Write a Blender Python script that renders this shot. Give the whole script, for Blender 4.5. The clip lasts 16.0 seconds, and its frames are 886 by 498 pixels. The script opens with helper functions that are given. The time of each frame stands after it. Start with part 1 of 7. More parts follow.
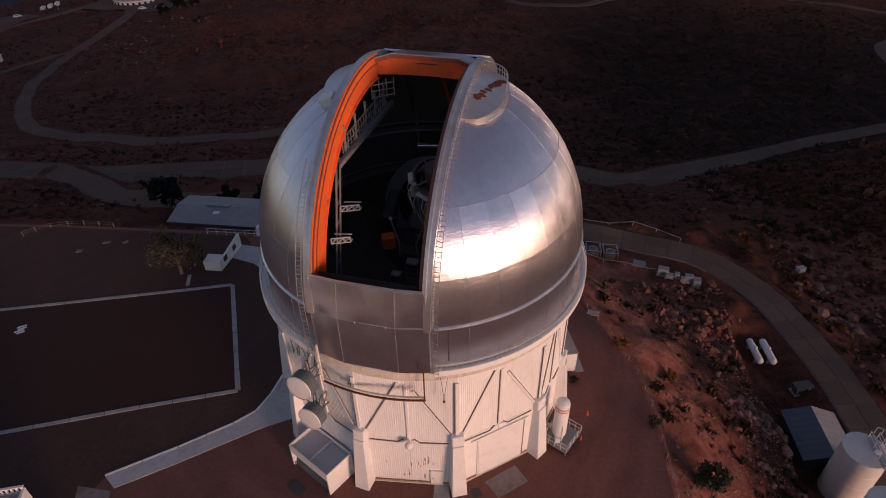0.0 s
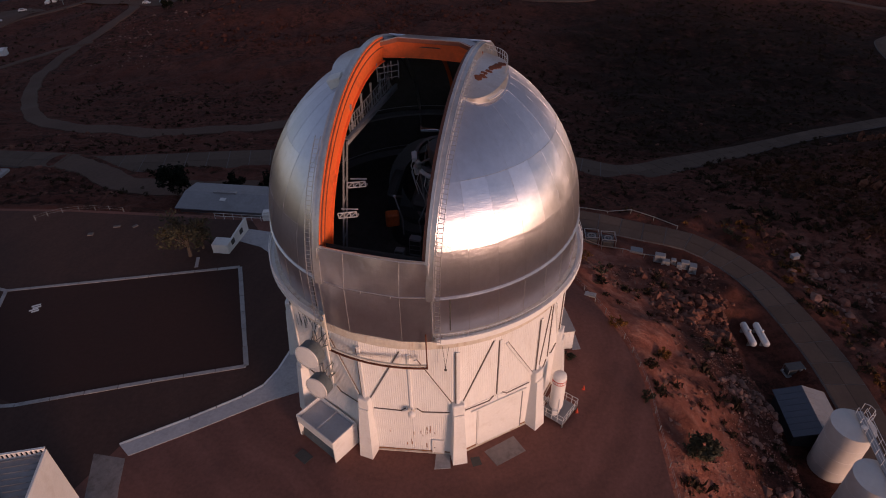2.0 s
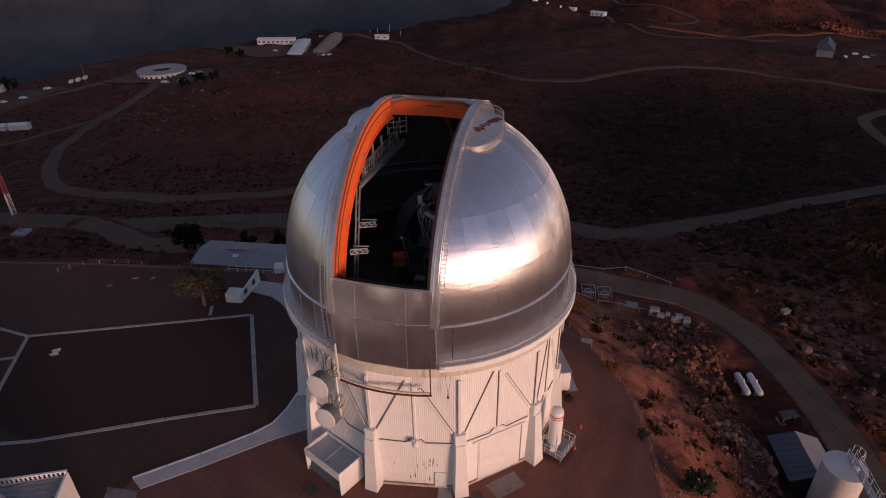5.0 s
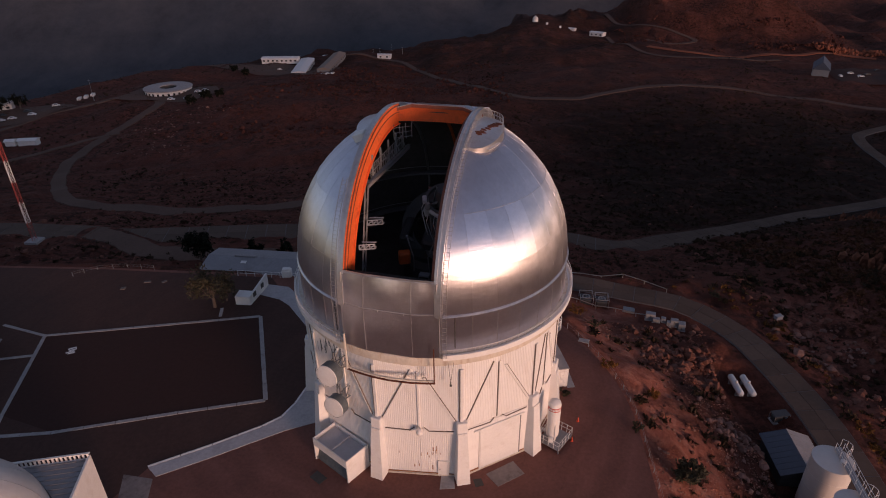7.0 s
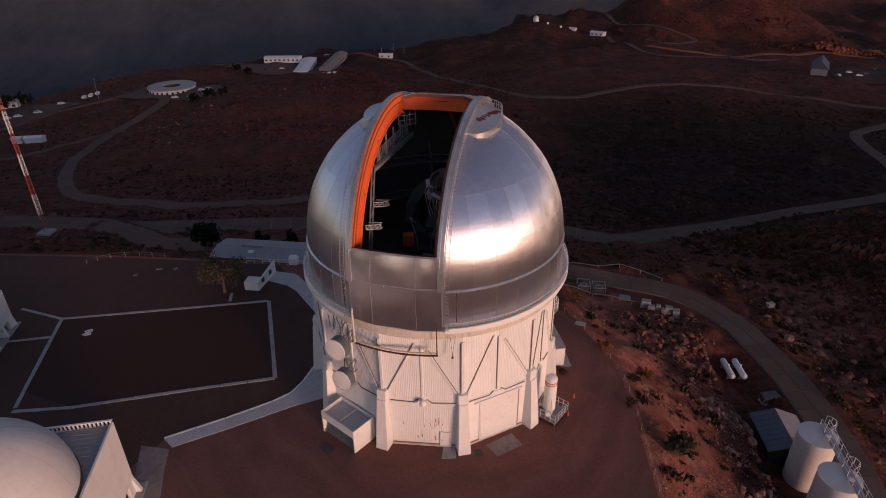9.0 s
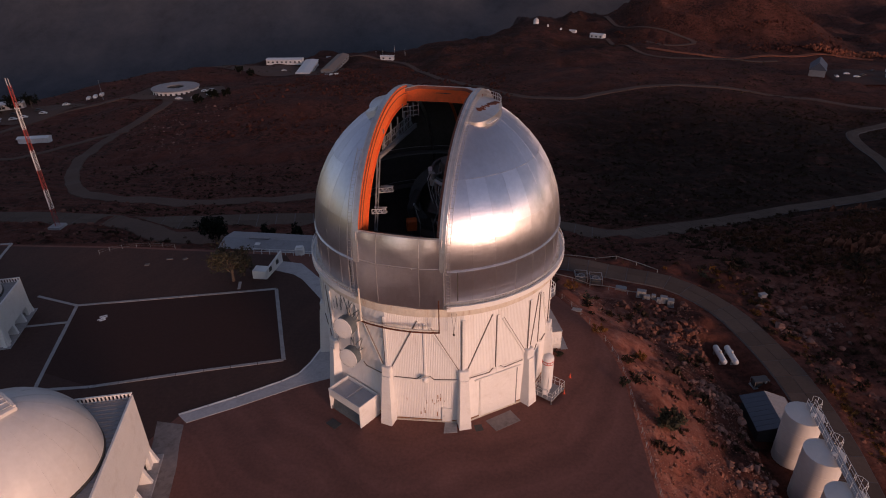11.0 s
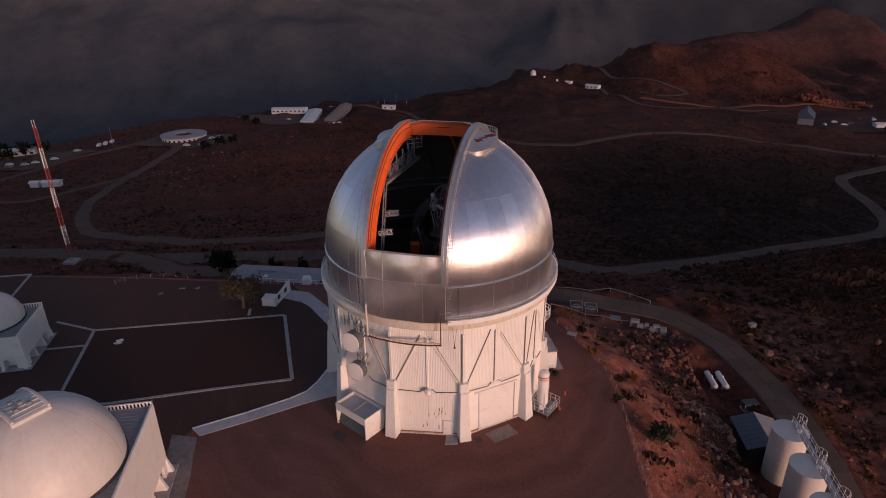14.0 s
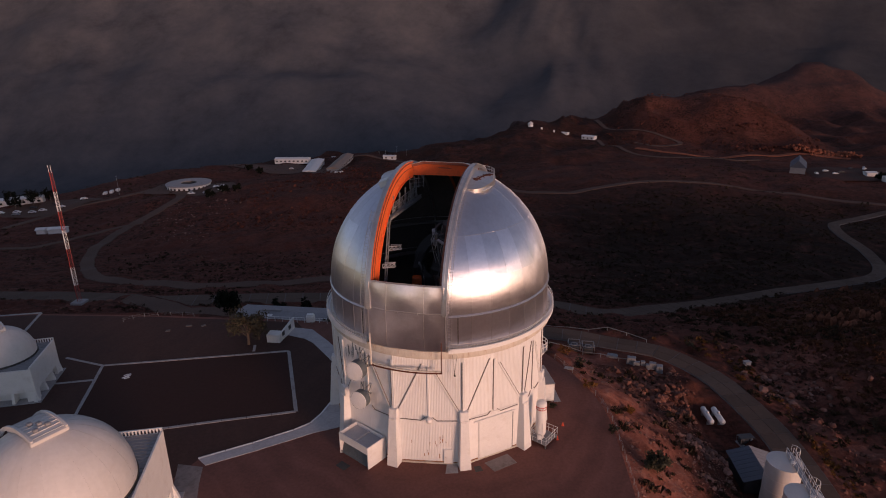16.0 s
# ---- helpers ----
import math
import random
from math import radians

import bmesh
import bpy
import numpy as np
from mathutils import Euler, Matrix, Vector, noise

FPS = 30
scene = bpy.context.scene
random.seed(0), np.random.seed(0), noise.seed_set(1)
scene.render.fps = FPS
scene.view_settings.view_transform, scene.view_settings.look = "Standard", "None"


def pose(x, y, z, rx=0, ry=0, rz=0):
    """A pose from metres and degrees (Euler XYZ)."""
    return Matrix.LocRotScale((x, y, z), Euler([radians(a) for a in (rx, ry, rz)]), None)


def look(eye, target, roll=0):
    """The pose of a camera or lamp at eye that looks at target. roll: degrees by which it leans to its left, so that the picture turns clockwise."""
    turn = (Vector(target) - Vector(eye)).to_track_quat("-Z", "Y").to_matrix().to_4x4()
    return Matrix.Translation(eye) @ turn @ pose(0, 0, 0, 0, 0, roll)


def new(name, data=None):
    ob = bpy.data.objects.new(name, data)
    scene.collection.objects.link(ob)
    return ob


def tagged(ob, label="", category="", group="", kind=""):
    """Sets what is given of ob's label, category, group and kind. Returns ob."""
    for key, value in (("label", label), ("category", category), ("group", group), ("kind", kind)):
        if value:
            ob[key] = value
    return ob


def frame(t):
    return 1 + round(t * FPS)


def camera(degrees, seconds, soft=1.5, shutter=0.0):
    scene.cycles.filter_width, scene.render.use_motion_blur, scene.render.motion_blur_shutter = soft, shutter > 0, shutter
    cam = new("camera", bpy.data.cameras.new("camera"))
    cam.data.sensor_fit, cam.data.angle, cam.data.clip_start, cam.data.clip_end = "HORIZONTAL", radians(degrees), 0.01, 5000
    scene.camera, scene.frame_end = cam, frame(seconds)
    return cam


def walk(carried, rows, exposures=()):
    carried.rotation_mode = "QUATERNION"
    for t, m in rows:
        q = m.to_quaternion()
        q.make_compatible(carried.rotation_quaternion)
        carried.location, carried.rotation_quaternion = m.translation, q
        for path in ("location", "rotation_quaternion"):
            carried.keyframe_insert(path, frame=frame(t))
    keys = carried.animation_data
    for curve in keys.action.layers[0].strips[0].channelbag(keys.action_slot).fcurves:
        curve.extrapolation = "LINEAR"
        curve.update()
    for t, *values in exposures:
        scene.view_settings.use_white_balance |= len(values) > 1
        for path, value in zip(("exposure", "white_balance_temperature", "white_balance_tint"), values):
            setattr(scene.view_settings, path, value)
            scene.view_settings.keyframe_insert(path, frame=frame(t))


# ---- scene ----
cam = camera(72.0, 16.0, soft=1.0)
PATH = [
    (0, (5.308, -48.882, 53.987), (5.198, -47.287, 52.785), -1.1),
    (0.5, (5.366, -49.574, 53.937), (5.254, -47.98, 52.734), -1.0),
    (1, (5.401, -50.284, 54.007), (5.288, -48.693, 52.799), -1.0),
    (1.5, (5.43, -51.003, 53.974), (5.317, -49.415, 52.764), -1.0),
    (2, (5.424, -51.896, 53.86), (5.31, -50.307, 52.651), -1.0),
    (2.5, (5.444, -52.807, 53.835), (5.33, -51.208, 52.639), -1.0),
    (3, (5.527, -53.787, 53.758), (5.41, -52.165, 52.593), -1.0),
    (3.5, (5.547, -54.75, 53.698), (5.428, -53.102, 52.571), -0.9),
    (4, (5.561, -55.777, 53.621), (5.439, -54.101, 52.537), -0.9),
    (4.5, (5.641, -56.751, 53.648), (5.517, -55.048, 52.607), -0.9),
    (7, (5.719, -61.857, 53.472), (5.589, -60.104, 52.518), -0.8),
    (7.5, (5.761, -62.843, 53.467), (5.631, -61.09, 52.512), -0.8),
    (8, (5.829, -63.863, 53.397), (5.697, -62.111, 52.443), -0.8),
    (8.5, (5.817, -64.893, 53.336), (5.685, -63.14, 52.383), -0.8),
    (9, (5.851, -65.924, 53.282), (5.718, -64.17, 52.329), -0.8),
    (9.5, (5.942, -66.946, 53.245), (5.809, -65.193, 52.292), -0.8),
    (10, (5.942, -67.986, 53.2), (5.808, -66.232, 52.248), -0.8),
    (12.5, (6.169, -73.045, 52.779), (6.032, -71.267, 51.875), -0.9),
    (13, (6.181, -74.109, 52.715), (6.044, -72.317, 51.838), -0.9),
    (13.5, (6.203, -75.199, 52.602), (6.067, -73.39, 51.76), -0.8),
    (14, (6.258, -76.267, 52.501), (6.12, -74.441, 51.697), -0.8),
    (14.5, (6.289, -77.335, 52.356), (6.151, -75.492, 51.592), -0.8),
    (15, (6.313, -78.442, 52.282), (6.174, -76.583, 51.556), -0.8),
    (15.5, (6.355, -79.434, 52.079), (6.216, -77.561, 51.391), -0.8),
    (16, (6.446, -80.546, 52.005), (6.307, -78.661, 51.352), -0.8),
]
EXPOSURES = [(0, 0.52, 7050, 31), (16, 0.52, 7050, 31)]
walk(cam, [(t, look(eye, target, roll)) for t, eye, target, roll in PATH], EXPOSURES)

# ---- light: the broad warm glow of a sun setting on the horizon, and a clear dusk sky ----
SUN_AZ, SUN_EL = -48.0, 3.4
world = bpy.data.worlds.new("dusk_sky")
scene.world = world
world.use_nodes = True
wn, wl = world.node_tree.nodes, world.node_tree.links
sky = wn.new("ShaderNodeTexSky")
sky.sky_type = "NISHITA"
sky.sun_disc = False
sky.sun_elevation = radians(SUN_EL)
sky.sun_rotation = radians(90 - SUN_AZ)
sky.altitude = 2200
sky.air_density, sky.dust_density, sky.ozone_density = 1.0, 0.5, 2.1
wn["Background"].inputs["Strength"].default_value = 0.15
soft = wn.new("ShaderNodeHueSaturation")
soft.inputs["Saturation"].default_value = 0.75
wl.new(sky.outputs[0], soft.inputs["Color"])
wl.new(soft.outputs[0], wn["Background"].inputs["Color"])

sun_data = bpy.data.lights.new("sun", "SUN")
sun_data.energy, sun_data.angle, sun_data.color = 1.95, radians(18), (1.0, 0.655, 0.455)
sun = new("sun", sun_data)
toward = Vector((math.cos(radians(SUN_AZ)) * math.cos(radians(SUN_EL)), math.sin(radians(SUN_AZ)) * math.cos(radians(SUN_EL)), math.sin(radians(SUN_EL))))
sun.matrix_world = look(toward * 300, (0, 0, 0))

# ---- materials ----
def material(name, base, rough=0.7, metal=0.0, vary=0.12, grain=6.0, stain=0.6, stain_color=None, stain_amount=0.0, bump=0.15, bump_scale=None,
             bump_size=0.02, per_object=0.0, per_island=0.0, stretch=(1, 1, 1), world_space=False, brushed=0.0, sheen=0.0, rings=0.0, ripple=0.0):
    """A surface with grain, larger stains, gloss variation and fine relief, at sizes in metres."""
    m = bpy.data.materials.new(name)
    m.use_nodes = True
    n, l = m.node_tree.nodes, m.node_tree.links
    bsdf = n["Principled BSDF"]
    if world_space:
        co = n.new("ShaderNodeNewGeometry").outputs["Position"]
    else:
        co = n.new("ShaderNodeTexCoord").outputs["Object"]
    mp = n.new("ShaderNodeMapping")
    mp.inputs["Scale"].default_value = stretch
    l.new(co, mp.inputs["Vector"])
    co = mp.outputs["Vector"]

    def noise_tex(scale, detail, rough_=0.6):
        t = n.new("ShaderNodeTexNoise")
        t.inputs["Scale"].default_value, t.inputs["Detail"].default_value, t.inputs["Roughness"].default_value = scale, detail, rough_
        l.new(co, t.inputs["Vector"])
        return t.outputs["Fac"]

    fine, broad = noise_tex(grain, 8), noise_tex(stain, 5)
    hsv = n.new("ShaderNodeHueSaturation")
    hsv.inputs["Color"].default_value = (*base, 1)

    def mapped(src, lo, hi):
        r = n.new("ShaderNodeMapRange")
        r.inputs["From Min"].default_value, r.inputs["From Max"].default_value = 0.25, 0.75
        r.inputs["To Min"].default_value, r.inputs["To Max"].default_value = lo, hi
        l.new(src, r.inputs["Value"])
        return r.outputs["Result"]

    def mult(a, b):
        q = n.new("ShaderNodeMath")
        q.operation = "MULTIPLY"
        l.new(a, q.inputs[0])
        l.new(b, q.inputs[1])
        return q.outputs[0]

    value = mult(mapped(fine, 1 - vary, 1 + vary), mapped(broad, 1 - vary, 1 + vary))
    if per_object:
        info = n.new("ShaderNodeObjectInfo")
        r = n.new("ShaderNodeMapRange")
        r.inputs["To Min"].default_value, r.inputs["To Max"].default_value = 1 - per_object, 1 + per_object
        l.new(info.outputs["Random"], r.inputs["Value"])
        value = mult(value, r.outputs["Result"])
    if per_island:
        geo = n.new("ShaderNodeNewGeometry")
        r = n.new("ShaderNodeMapRange")
        r.inputs["To Min"].default_value, r.inputs["To Max"].default_value = 1 - per_island, 1 + per_island
        l.new(geo.outputs["Random Per Island"], r.inputs["Value"])
        value = mult(value, r.outputs["Result"])
    if rings:
        # wheel tracks that run round the building
        flat = n.new("ShaderNodeVectorMath")
        flat.operation = "MULTIPLY"
        flat.inputs[1].default_value = (1, 1, 0)
        l.new(co, flat.inputs[0])
        dist = n.new("ShaderNodeVectorMath")
        dist.operation = "LENGTH"
        l.new(flat.outputs[0], dist.inputs[0])
        wob = n.new("ShaderNodeMath")
        wob.operation = "MULTIPLY_ADD"
        wob.inputs[1].default_value = 14.0
        l.new(noise_tex(0.05, 2), wob.inputs[0])
        l.new(dist.outputs["Value"], wob.inputs[2])
        tracks = n.new("ShaderNodeTexNoise")
        tracks.noise_dimensions = "1D"
        tracks.inputs["Scale"].default_value, tracks.inputs["Detail"].default_value = 0.45, 5
        l.new(wob.outputs[0], tracks.inputs["W"])
        value = mult(value, mapped(tracks.outputs["Fac"], 1 - rings, 1 + rings))
    l.new(value, hsv.inputs["Value"])
    color = hsv.outputs["Color"]
    if stain_color:
        mix = n.new("ShaderNodeMix")
        mix.data_type = "RGBA"
        mix.inputs["B"].default_value = (*stain_color, 1)
        r = n.new("ShaderNodeMapRange")
        r.inputs["From Min"].default_value, r.inputs["From Max"].default_value = 0.52, 0.70
        r.inputs["To Max"].default_value = stain_amount
        l.new(noise_tex(stain * 1.7, 7, 0.7), r.inputs["Value"])
        l.new(r.outputs["Result"], mix.inputs["Factor"])
        l.new(color, mix.inputs["A"])
        color = mix.outputs["Result"]
    l.new(color, bsdf.inputs["Base Color"])
    l.new(mapped(broad, max(rough * 0.82, 0.03), min(rough * 1.18, 1.0)), bsdf.inputs["Roughness"])
    bsdf.inputs["Metallic"].default_value = metal
    if rough >= 0.85:
        # dry earth, stone and leaves hardly shine
        bsdf.inputs["Specular IOR Level"].default_value = 0.12
    if sheen:
        # polish lines run up and down, so the shine spreads round the dome
        across = n.new("ShaderNodeVectorMath")
        across.operation = "CROSS_PRODUCT"
        across.inputs[0].default_value = (0, 0, 1)
        l.new(n.new("ShaderNodeNewGeometry").outputs["Position"], across.inputs[1])
        unit = n.new("ShaderNodeVectorMath")
        unit.operation = "NORMALIZE"
        l.new(across.outputs[0], unit.inputs[0])
        l.new(unit.outputs[0], bsdf.inputs["Tangent"])
        bsdf.inputs["Anisotropic"].default_value = sheen
    if bump:
        b = n.new("ShaderNodeBump")
        b.inputs["Strength"].default_value, b.inputs["Distance"].default_value = bump, bump_size
        relief = n.new("ShaderNodeTexNoise")
        relief.inputs["Scale"].default_value, relief.inputs["Detail"].default_value, relief.inputs["Roughness"].default_value = bump_scale or grain * 2, 6, 0.6
        l.new(co, relief.inputs["Vector"])
        if ripple:
            # oil-canned sheet: low waves that lie across the panels
            wave = n.new("ShaderNodeMapping")
            wave.inputs["Scale"].default_value = (1, 1, ripple)
            l.new(co, wave.inputs["Vector"])
            l.new(wave.outputs["Vector"], relief.inputs["Vector"])
        l.new(relief.outputs["Fac"], b.inputs["Height"])
        if brushed:
            fine_mp = n.new("ShaderNodeMapping")
            fine_mp.inputs["Scale"].default_value = (1, 1, 0.02)
            l.new(mp.outputs["Vector"], fine_mp.inputs["Vector"])
            lines = n.new("ShaderNodeTexNoise")
            lines.inputs["Scale"].default_value, lines.inputs["Detail"].default_value = 5.0, 3
            l.new(fine_mp.outputs["Vector"], lines.inputs["Vector"])
            b2 = n.new("ShaderNodeBump")
            b2.inputs["Strength"].default_value, b2.inputs["Distance"].default_value = brushed, 0.05
            l.new(lines.outputs["Fac"], b2.inputs["Height"])
            l.new(b.outputs["Normal"], b2.inputs["Normal"])
            b = b2
        l.new(b.outputs["Normal"], bsdf.inputs["Normal"])
    return m


def ground_material():
    """Red mountain soil with gravel, pale scree and scrub stains; rock towards the valley's far side, greyed by haze
    put into its colour.
    """
    m = bpy.data.materials.new("mountain_soil")
    m.use_nodes = True
    n, l = m.node_tree.nodes, m.node_tree.links
    bsdf = n["Principled BSDF"]
    pos = n.new("ShaderNodeNewGeometry").outputs["Position"]

    def noise_tex(scale, detail=6, rough_=0.6, vec=None):
        t = n.new("ShaderNodeTexNoise")
        t.inputs["Scale"].default_value, t.inputs["Detail"].default_value, t.inputs["Roughness"].default_value = scale, detail, rough_
        l.new(vec or pos, t.inputs["Vector"])
        return t.outputs["Fac"]

    def ramp(src, *stops):
        r = n.new("ShaderNodeValToRGB")
        while len(r.color_ramp.elements) < len(stops):
            r.color_ramp.elements.new(0.5)
        for e, (p, c) in zip(r.color_ramp.elements, stops):
            e.position, e.color = p, (*c, 1)
        l.new(src, r.inputs["Fac"])
        return r.outputs["Color"]

    def mix(fac, a, b):
        x = n.new("ShaderNodeMix")
        x.data_type = "RGBA"
        l.new(fac, x.inputs["Factor"])
        l.new(a, x.inputs["A"])
        l.new(b, x.inputs["B"])
        return x.outputs["Result"]

    def span(src, lo, hi, top=1.0):
        r = n.new("ShaderNodeMapRange")
        r.inputs["From Min"].default_value, r.inputs["From Max"].default_value, r.inputs["To Max"].default_value = lo, hi, top
        l.new(src, r.inputs["Value"])
        return r.outputs["Result"]

    sep = n.new("ShaderNodeSeparateXYZ")
    l.new(pos, sep.inputs[0])
    def times(a, b):
        q = n.new("ShaderNodeMath")
        q.operation = "MULTIPLY"
        l.new(a, q.inputs[0])
        l.new(b, q.inputs[1])
        return q.outputs[0]

    soil = ramp(noise_tex(0.09, 8), (0.3, (0.074, 0.0245, 0.0170)), (0.5, (0.126, 0.0420, 0.0295)), (0.72, (0.180, 0.0660, 0.0470)))
    gravel = ramp(noise_tex(1.6, 8, 0.7), (0.35, (0.060, 0.0190, 0.0135)), (0.6, (0.140, 0.0480, 0.0350)), (0.8, (0.190, 0.0980, 0.0770)))
    near = mix(span(noise_tex(0.03, 4), 0.35, 0.7), soil, gravel)
    # pale stony streaks
    near = mix(span(noise_tex(0.055, 9, 0.8), 0.58, 0.70, 0.6), near, ramp(noise_tex(0.7, 6, 0.7), (0.35, (0.13, 0.062, 0.047)), (0.7, (0.24, 0.135, 0.11))))
    # redder soil on the bank below the drive, its sunlight put into the colour
    sunlit_soil = ramp(noise_tex(0.55, 8, 0.7), (0.3, (0.170, 0.052, 0.036)), (0.5, (0.290, 0.100, 0.070)), (0.72, (0.38, 0.180, 0.135)))
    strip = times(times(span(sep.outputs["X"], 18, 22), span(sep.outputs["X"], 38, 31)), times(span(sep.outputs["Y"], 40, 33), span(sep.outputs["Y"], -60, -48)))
    near = mix(times(strip, span(noise_tex(0.12, 5), 0.32, 0.52)), near, sunlit_soil)
    # the same sunlit tone painted on the slope beyond the road
    outer_bank = times(times(span(sep.outputs["X"], 57, 61), span(sep.outputs["X"], 88, 74)), times(span(sep.outputs["Y"], 52, 42), span(noise_tex(0.09, 6, 0.7), 0.40, 0.56, 0.75)))
    near = mix(outer_bank, near, sunlit_soil)
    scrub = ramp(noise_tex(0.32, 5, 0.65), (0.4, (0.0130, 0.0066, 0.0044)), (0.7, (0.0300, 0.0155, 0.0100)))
    # low scrub: small dark clumps inside larger drifts
    drift = span(noise_tex(0.035, 6, 0.7), 0.35, 0.60)
    clump = span(noise_tex(0.42, 6, 0.75), 0.47, 0.57)
    near = mix(times(times(drift, clump), span(strip, 1.0, 0.0, 0.85)), near, scrub)
    near = mix(span(noise_tex(0.17, 7, 0.75), 0.56, 0.66, 0.55), near, scrub)
    # hollow: the hill's shade is put into the colour, as a darker scrub tone
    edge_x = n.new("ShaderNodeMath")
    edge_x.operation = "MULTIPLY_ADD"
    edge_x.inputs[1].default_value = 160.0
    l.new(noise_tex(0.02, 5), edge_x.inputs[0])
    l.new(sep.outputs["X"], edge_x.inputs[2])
    bowl_shade = times(times(span(edge_x.outputs[0], 70, 150), span(sep.outputs["Y"], 85, 125)), span(sep.outputs["Y"], 400, 270, 0.92))
    near = mix(times(bowl_shade, span(noise_tex(0.11, 8, 0.8), 0.30, 0.50)), near, scrub)
    slope = times(span(sep.outputs["X"], 57, 74, 0.25), span(noise_tex(0.13, 7, 0.7), 0.40, 0.56))
    near = mix(times(slope, span(sep.outputs["Y"], 110, 80)), near, scrub)
    # dark scrub over the low hill and in drifts on the farther ones
    near = mix(times(times(span(sep.outputs["X"], 190, 120), span(sep.outputs["Y"], 430, 520)), span(noise_tex(0.05, 8, 0.75), 0.38, 0.58, 0.65)), near, scrub)
    near = mix(times(span(sep.outputs["Y"], 430, 560), span(noise_tex(0.016, 7, 0.75), 0.48, 0.62, 0.5)), near, scrub)
    # far rock blue-grey: distance haze is put into the colour
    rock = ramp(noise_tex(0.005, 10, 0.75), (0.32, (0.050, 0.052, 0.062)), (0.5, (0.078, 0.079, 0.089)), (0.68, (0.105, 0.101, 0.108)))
    # eastern range: its shade is put into a darker rock colour
    shaded_rock = ramp(noise_tex(0.006, 10, 0.75), (0.35, (0.030, 0.031, 0.037)), (0.65, (0.058, 0.055, 0.060)))
    rock = mix(span(sep.outputs["X"], 0, 900, 0.85), rock, shaded_rock)
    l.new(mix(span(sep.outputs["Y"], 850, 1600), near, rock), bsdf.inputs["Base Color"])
    bsdf.inputs["Roughness"].default_value = 0.95
    bsdf.inputs["Specular IOR Level"].default_value = 0.12
    b = n.new("ShaderNodeBump")
    b.inputs["Strength"].default_value, b.inputs["Distance"].default_value = 0.7, 0.25
    l.new(noise_tex(0.9, 9, 0.75), b.inputs["Height"])
    crag = n.new("ShaderNodeBump")
    crag.inputs["Strength"].default_value, crag.inputs["Distance"].default_value = 0.75, 1.8
    l.new(noise_tex(0.10, 9, 0.7), crag.inputs["Height"])
    l.new(b.outputs["Normal"], crag.inputs["Normal"])
    gully = n.new("ShaderNodeBump")
    gully.inputs["Strength"].default_value, gully.inputs["Distance"].default_value = 0.45, 8.0
    l.new(noise_tex(0.02, 9, 0.68), gully.inputs["Height"])
    l.new(crag.outputs["Normal"], gully.inputs["Normal"])
    far_only = n.new("ShaderNodeMix")
    far_only.data_type = "VECTOR"
    l.new(span(sep.outputs["Y"], 380, 620), far_only.inputs["Factor"])
    l.new(crag.outputs["Normal"], far_only.inputs["A"])
    l.new(gully.outputs["Normal"], far_only.inputs["B"])
    l.new(far_only.outputs["Result"], bsdf.inputs["Normal"])
    return m


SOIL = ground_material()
YARD = material("packed_red_gravel", (0.190, 0.084, 0.067), 0.95, rings=0.10, vary=0.17, grain=2.5, stain=0.08, stain_color=(0.125, 0.058, 0.048), stain_amount=0.6, bump=0.3, world_space=True)
COURT = material("dark_court_surface", (0.060, 0.029, 0.024), 0.95, vary=0.1, grain=1.8, stain=0.07, stain_color=(0.055, 0.030, 0.026), stain_amount=0.5, bump=0.2, world_space=True)
ROADM = material("dusty_concrete_road", (0.118, 0.080, 0.063), 0.9, vary=0.12, grain=1.5, stain=0.11, stain_color=(0.090, 0.060, 0.050), stain_amount=0.7, bump=0.2, world_space=True, per_object=0.12)
DIRT = material("graded_dirt_track", (0.125, 0.076, 0.060), 0.95, vary=0.15, grain=1.2, stain=0.09, bump=0.25, world_space=True)
CONC = material("weathered_concrete", (0.36, 0.335, 0.33), 0.88, vary=0.14, grain=3, stain=0.5, stain_color=(0.17, 0.15, 0.14), stain_amount=0.5, bump=0.2, world_space=True)
WHITE = material("white_painted_steel", (0.74, 0.72, 0.70), 0.5, vary=0.05, grain=5, stain=0.5, stain_color=(0.52, 0.46, 0.40), stain_amount=0.35, bump=0.08)
SIDING = material("white_ribbed_siding", (0.76, 0.74, 0.72), 0.55, vary=0.05, grain=4, stain=0.35, stain_color=(0.56, 0.48, 0.41), stain_amount=0.4, bump=0.06, per_object=0.03, stretch=(1, 1, 0.3))
RUSTW = material("cream_ring_with_rust_streaks", (0.62, 0.56, 0.48), 0.7, vary=0.1, grain=3, stain=0.8, stain_color=(0.36, 0.19, 0.09), stain_amount=0.65, bump=0.1, stretch=(1, 1, 0.35))
# flat dark tone for the shadow lines beside the wall flashings
TRIM_SHADE = material("flashing_shade_line", (0.15, 0.115, 0.10), 0.8, vary=0.2, bump=0)
GAP = material("dark_joint", (0.06, 0.055, 0.05), 0.8, vary=0.2, bump=0)
DOME = material("brushed_aluminium_panel", (0.64, 0.645, 0.71), 0.35, 0.94, vary=0.05, grain=2.0, stain=0.5, stain_color=(0.52, 0.505, 0.53), stain_amount=0.25, bump=0.6, bump_scale=1.1, bump_size=0.02, per_object=0.10, brushed=0.10, sheen=0.88, ripple=3.5)
DOME2 = material("aluminium_trim", (0.58, 0.57, 0.58), 0.4, 0.85, vary=0.08, grain=4, stain=0.7, stain_color=(0.40, 0.36, 0.33), stain_amount=0.5, bump=0.1)
ORANGE = material("orange_primer_paint", (0.78, 0.140, 0.032), 0.6, vary=0.1, grain=3, stain=0.6, stain_color=(0.42, 0.08, 0.03), stain_amount=0.6, bump=0.1)
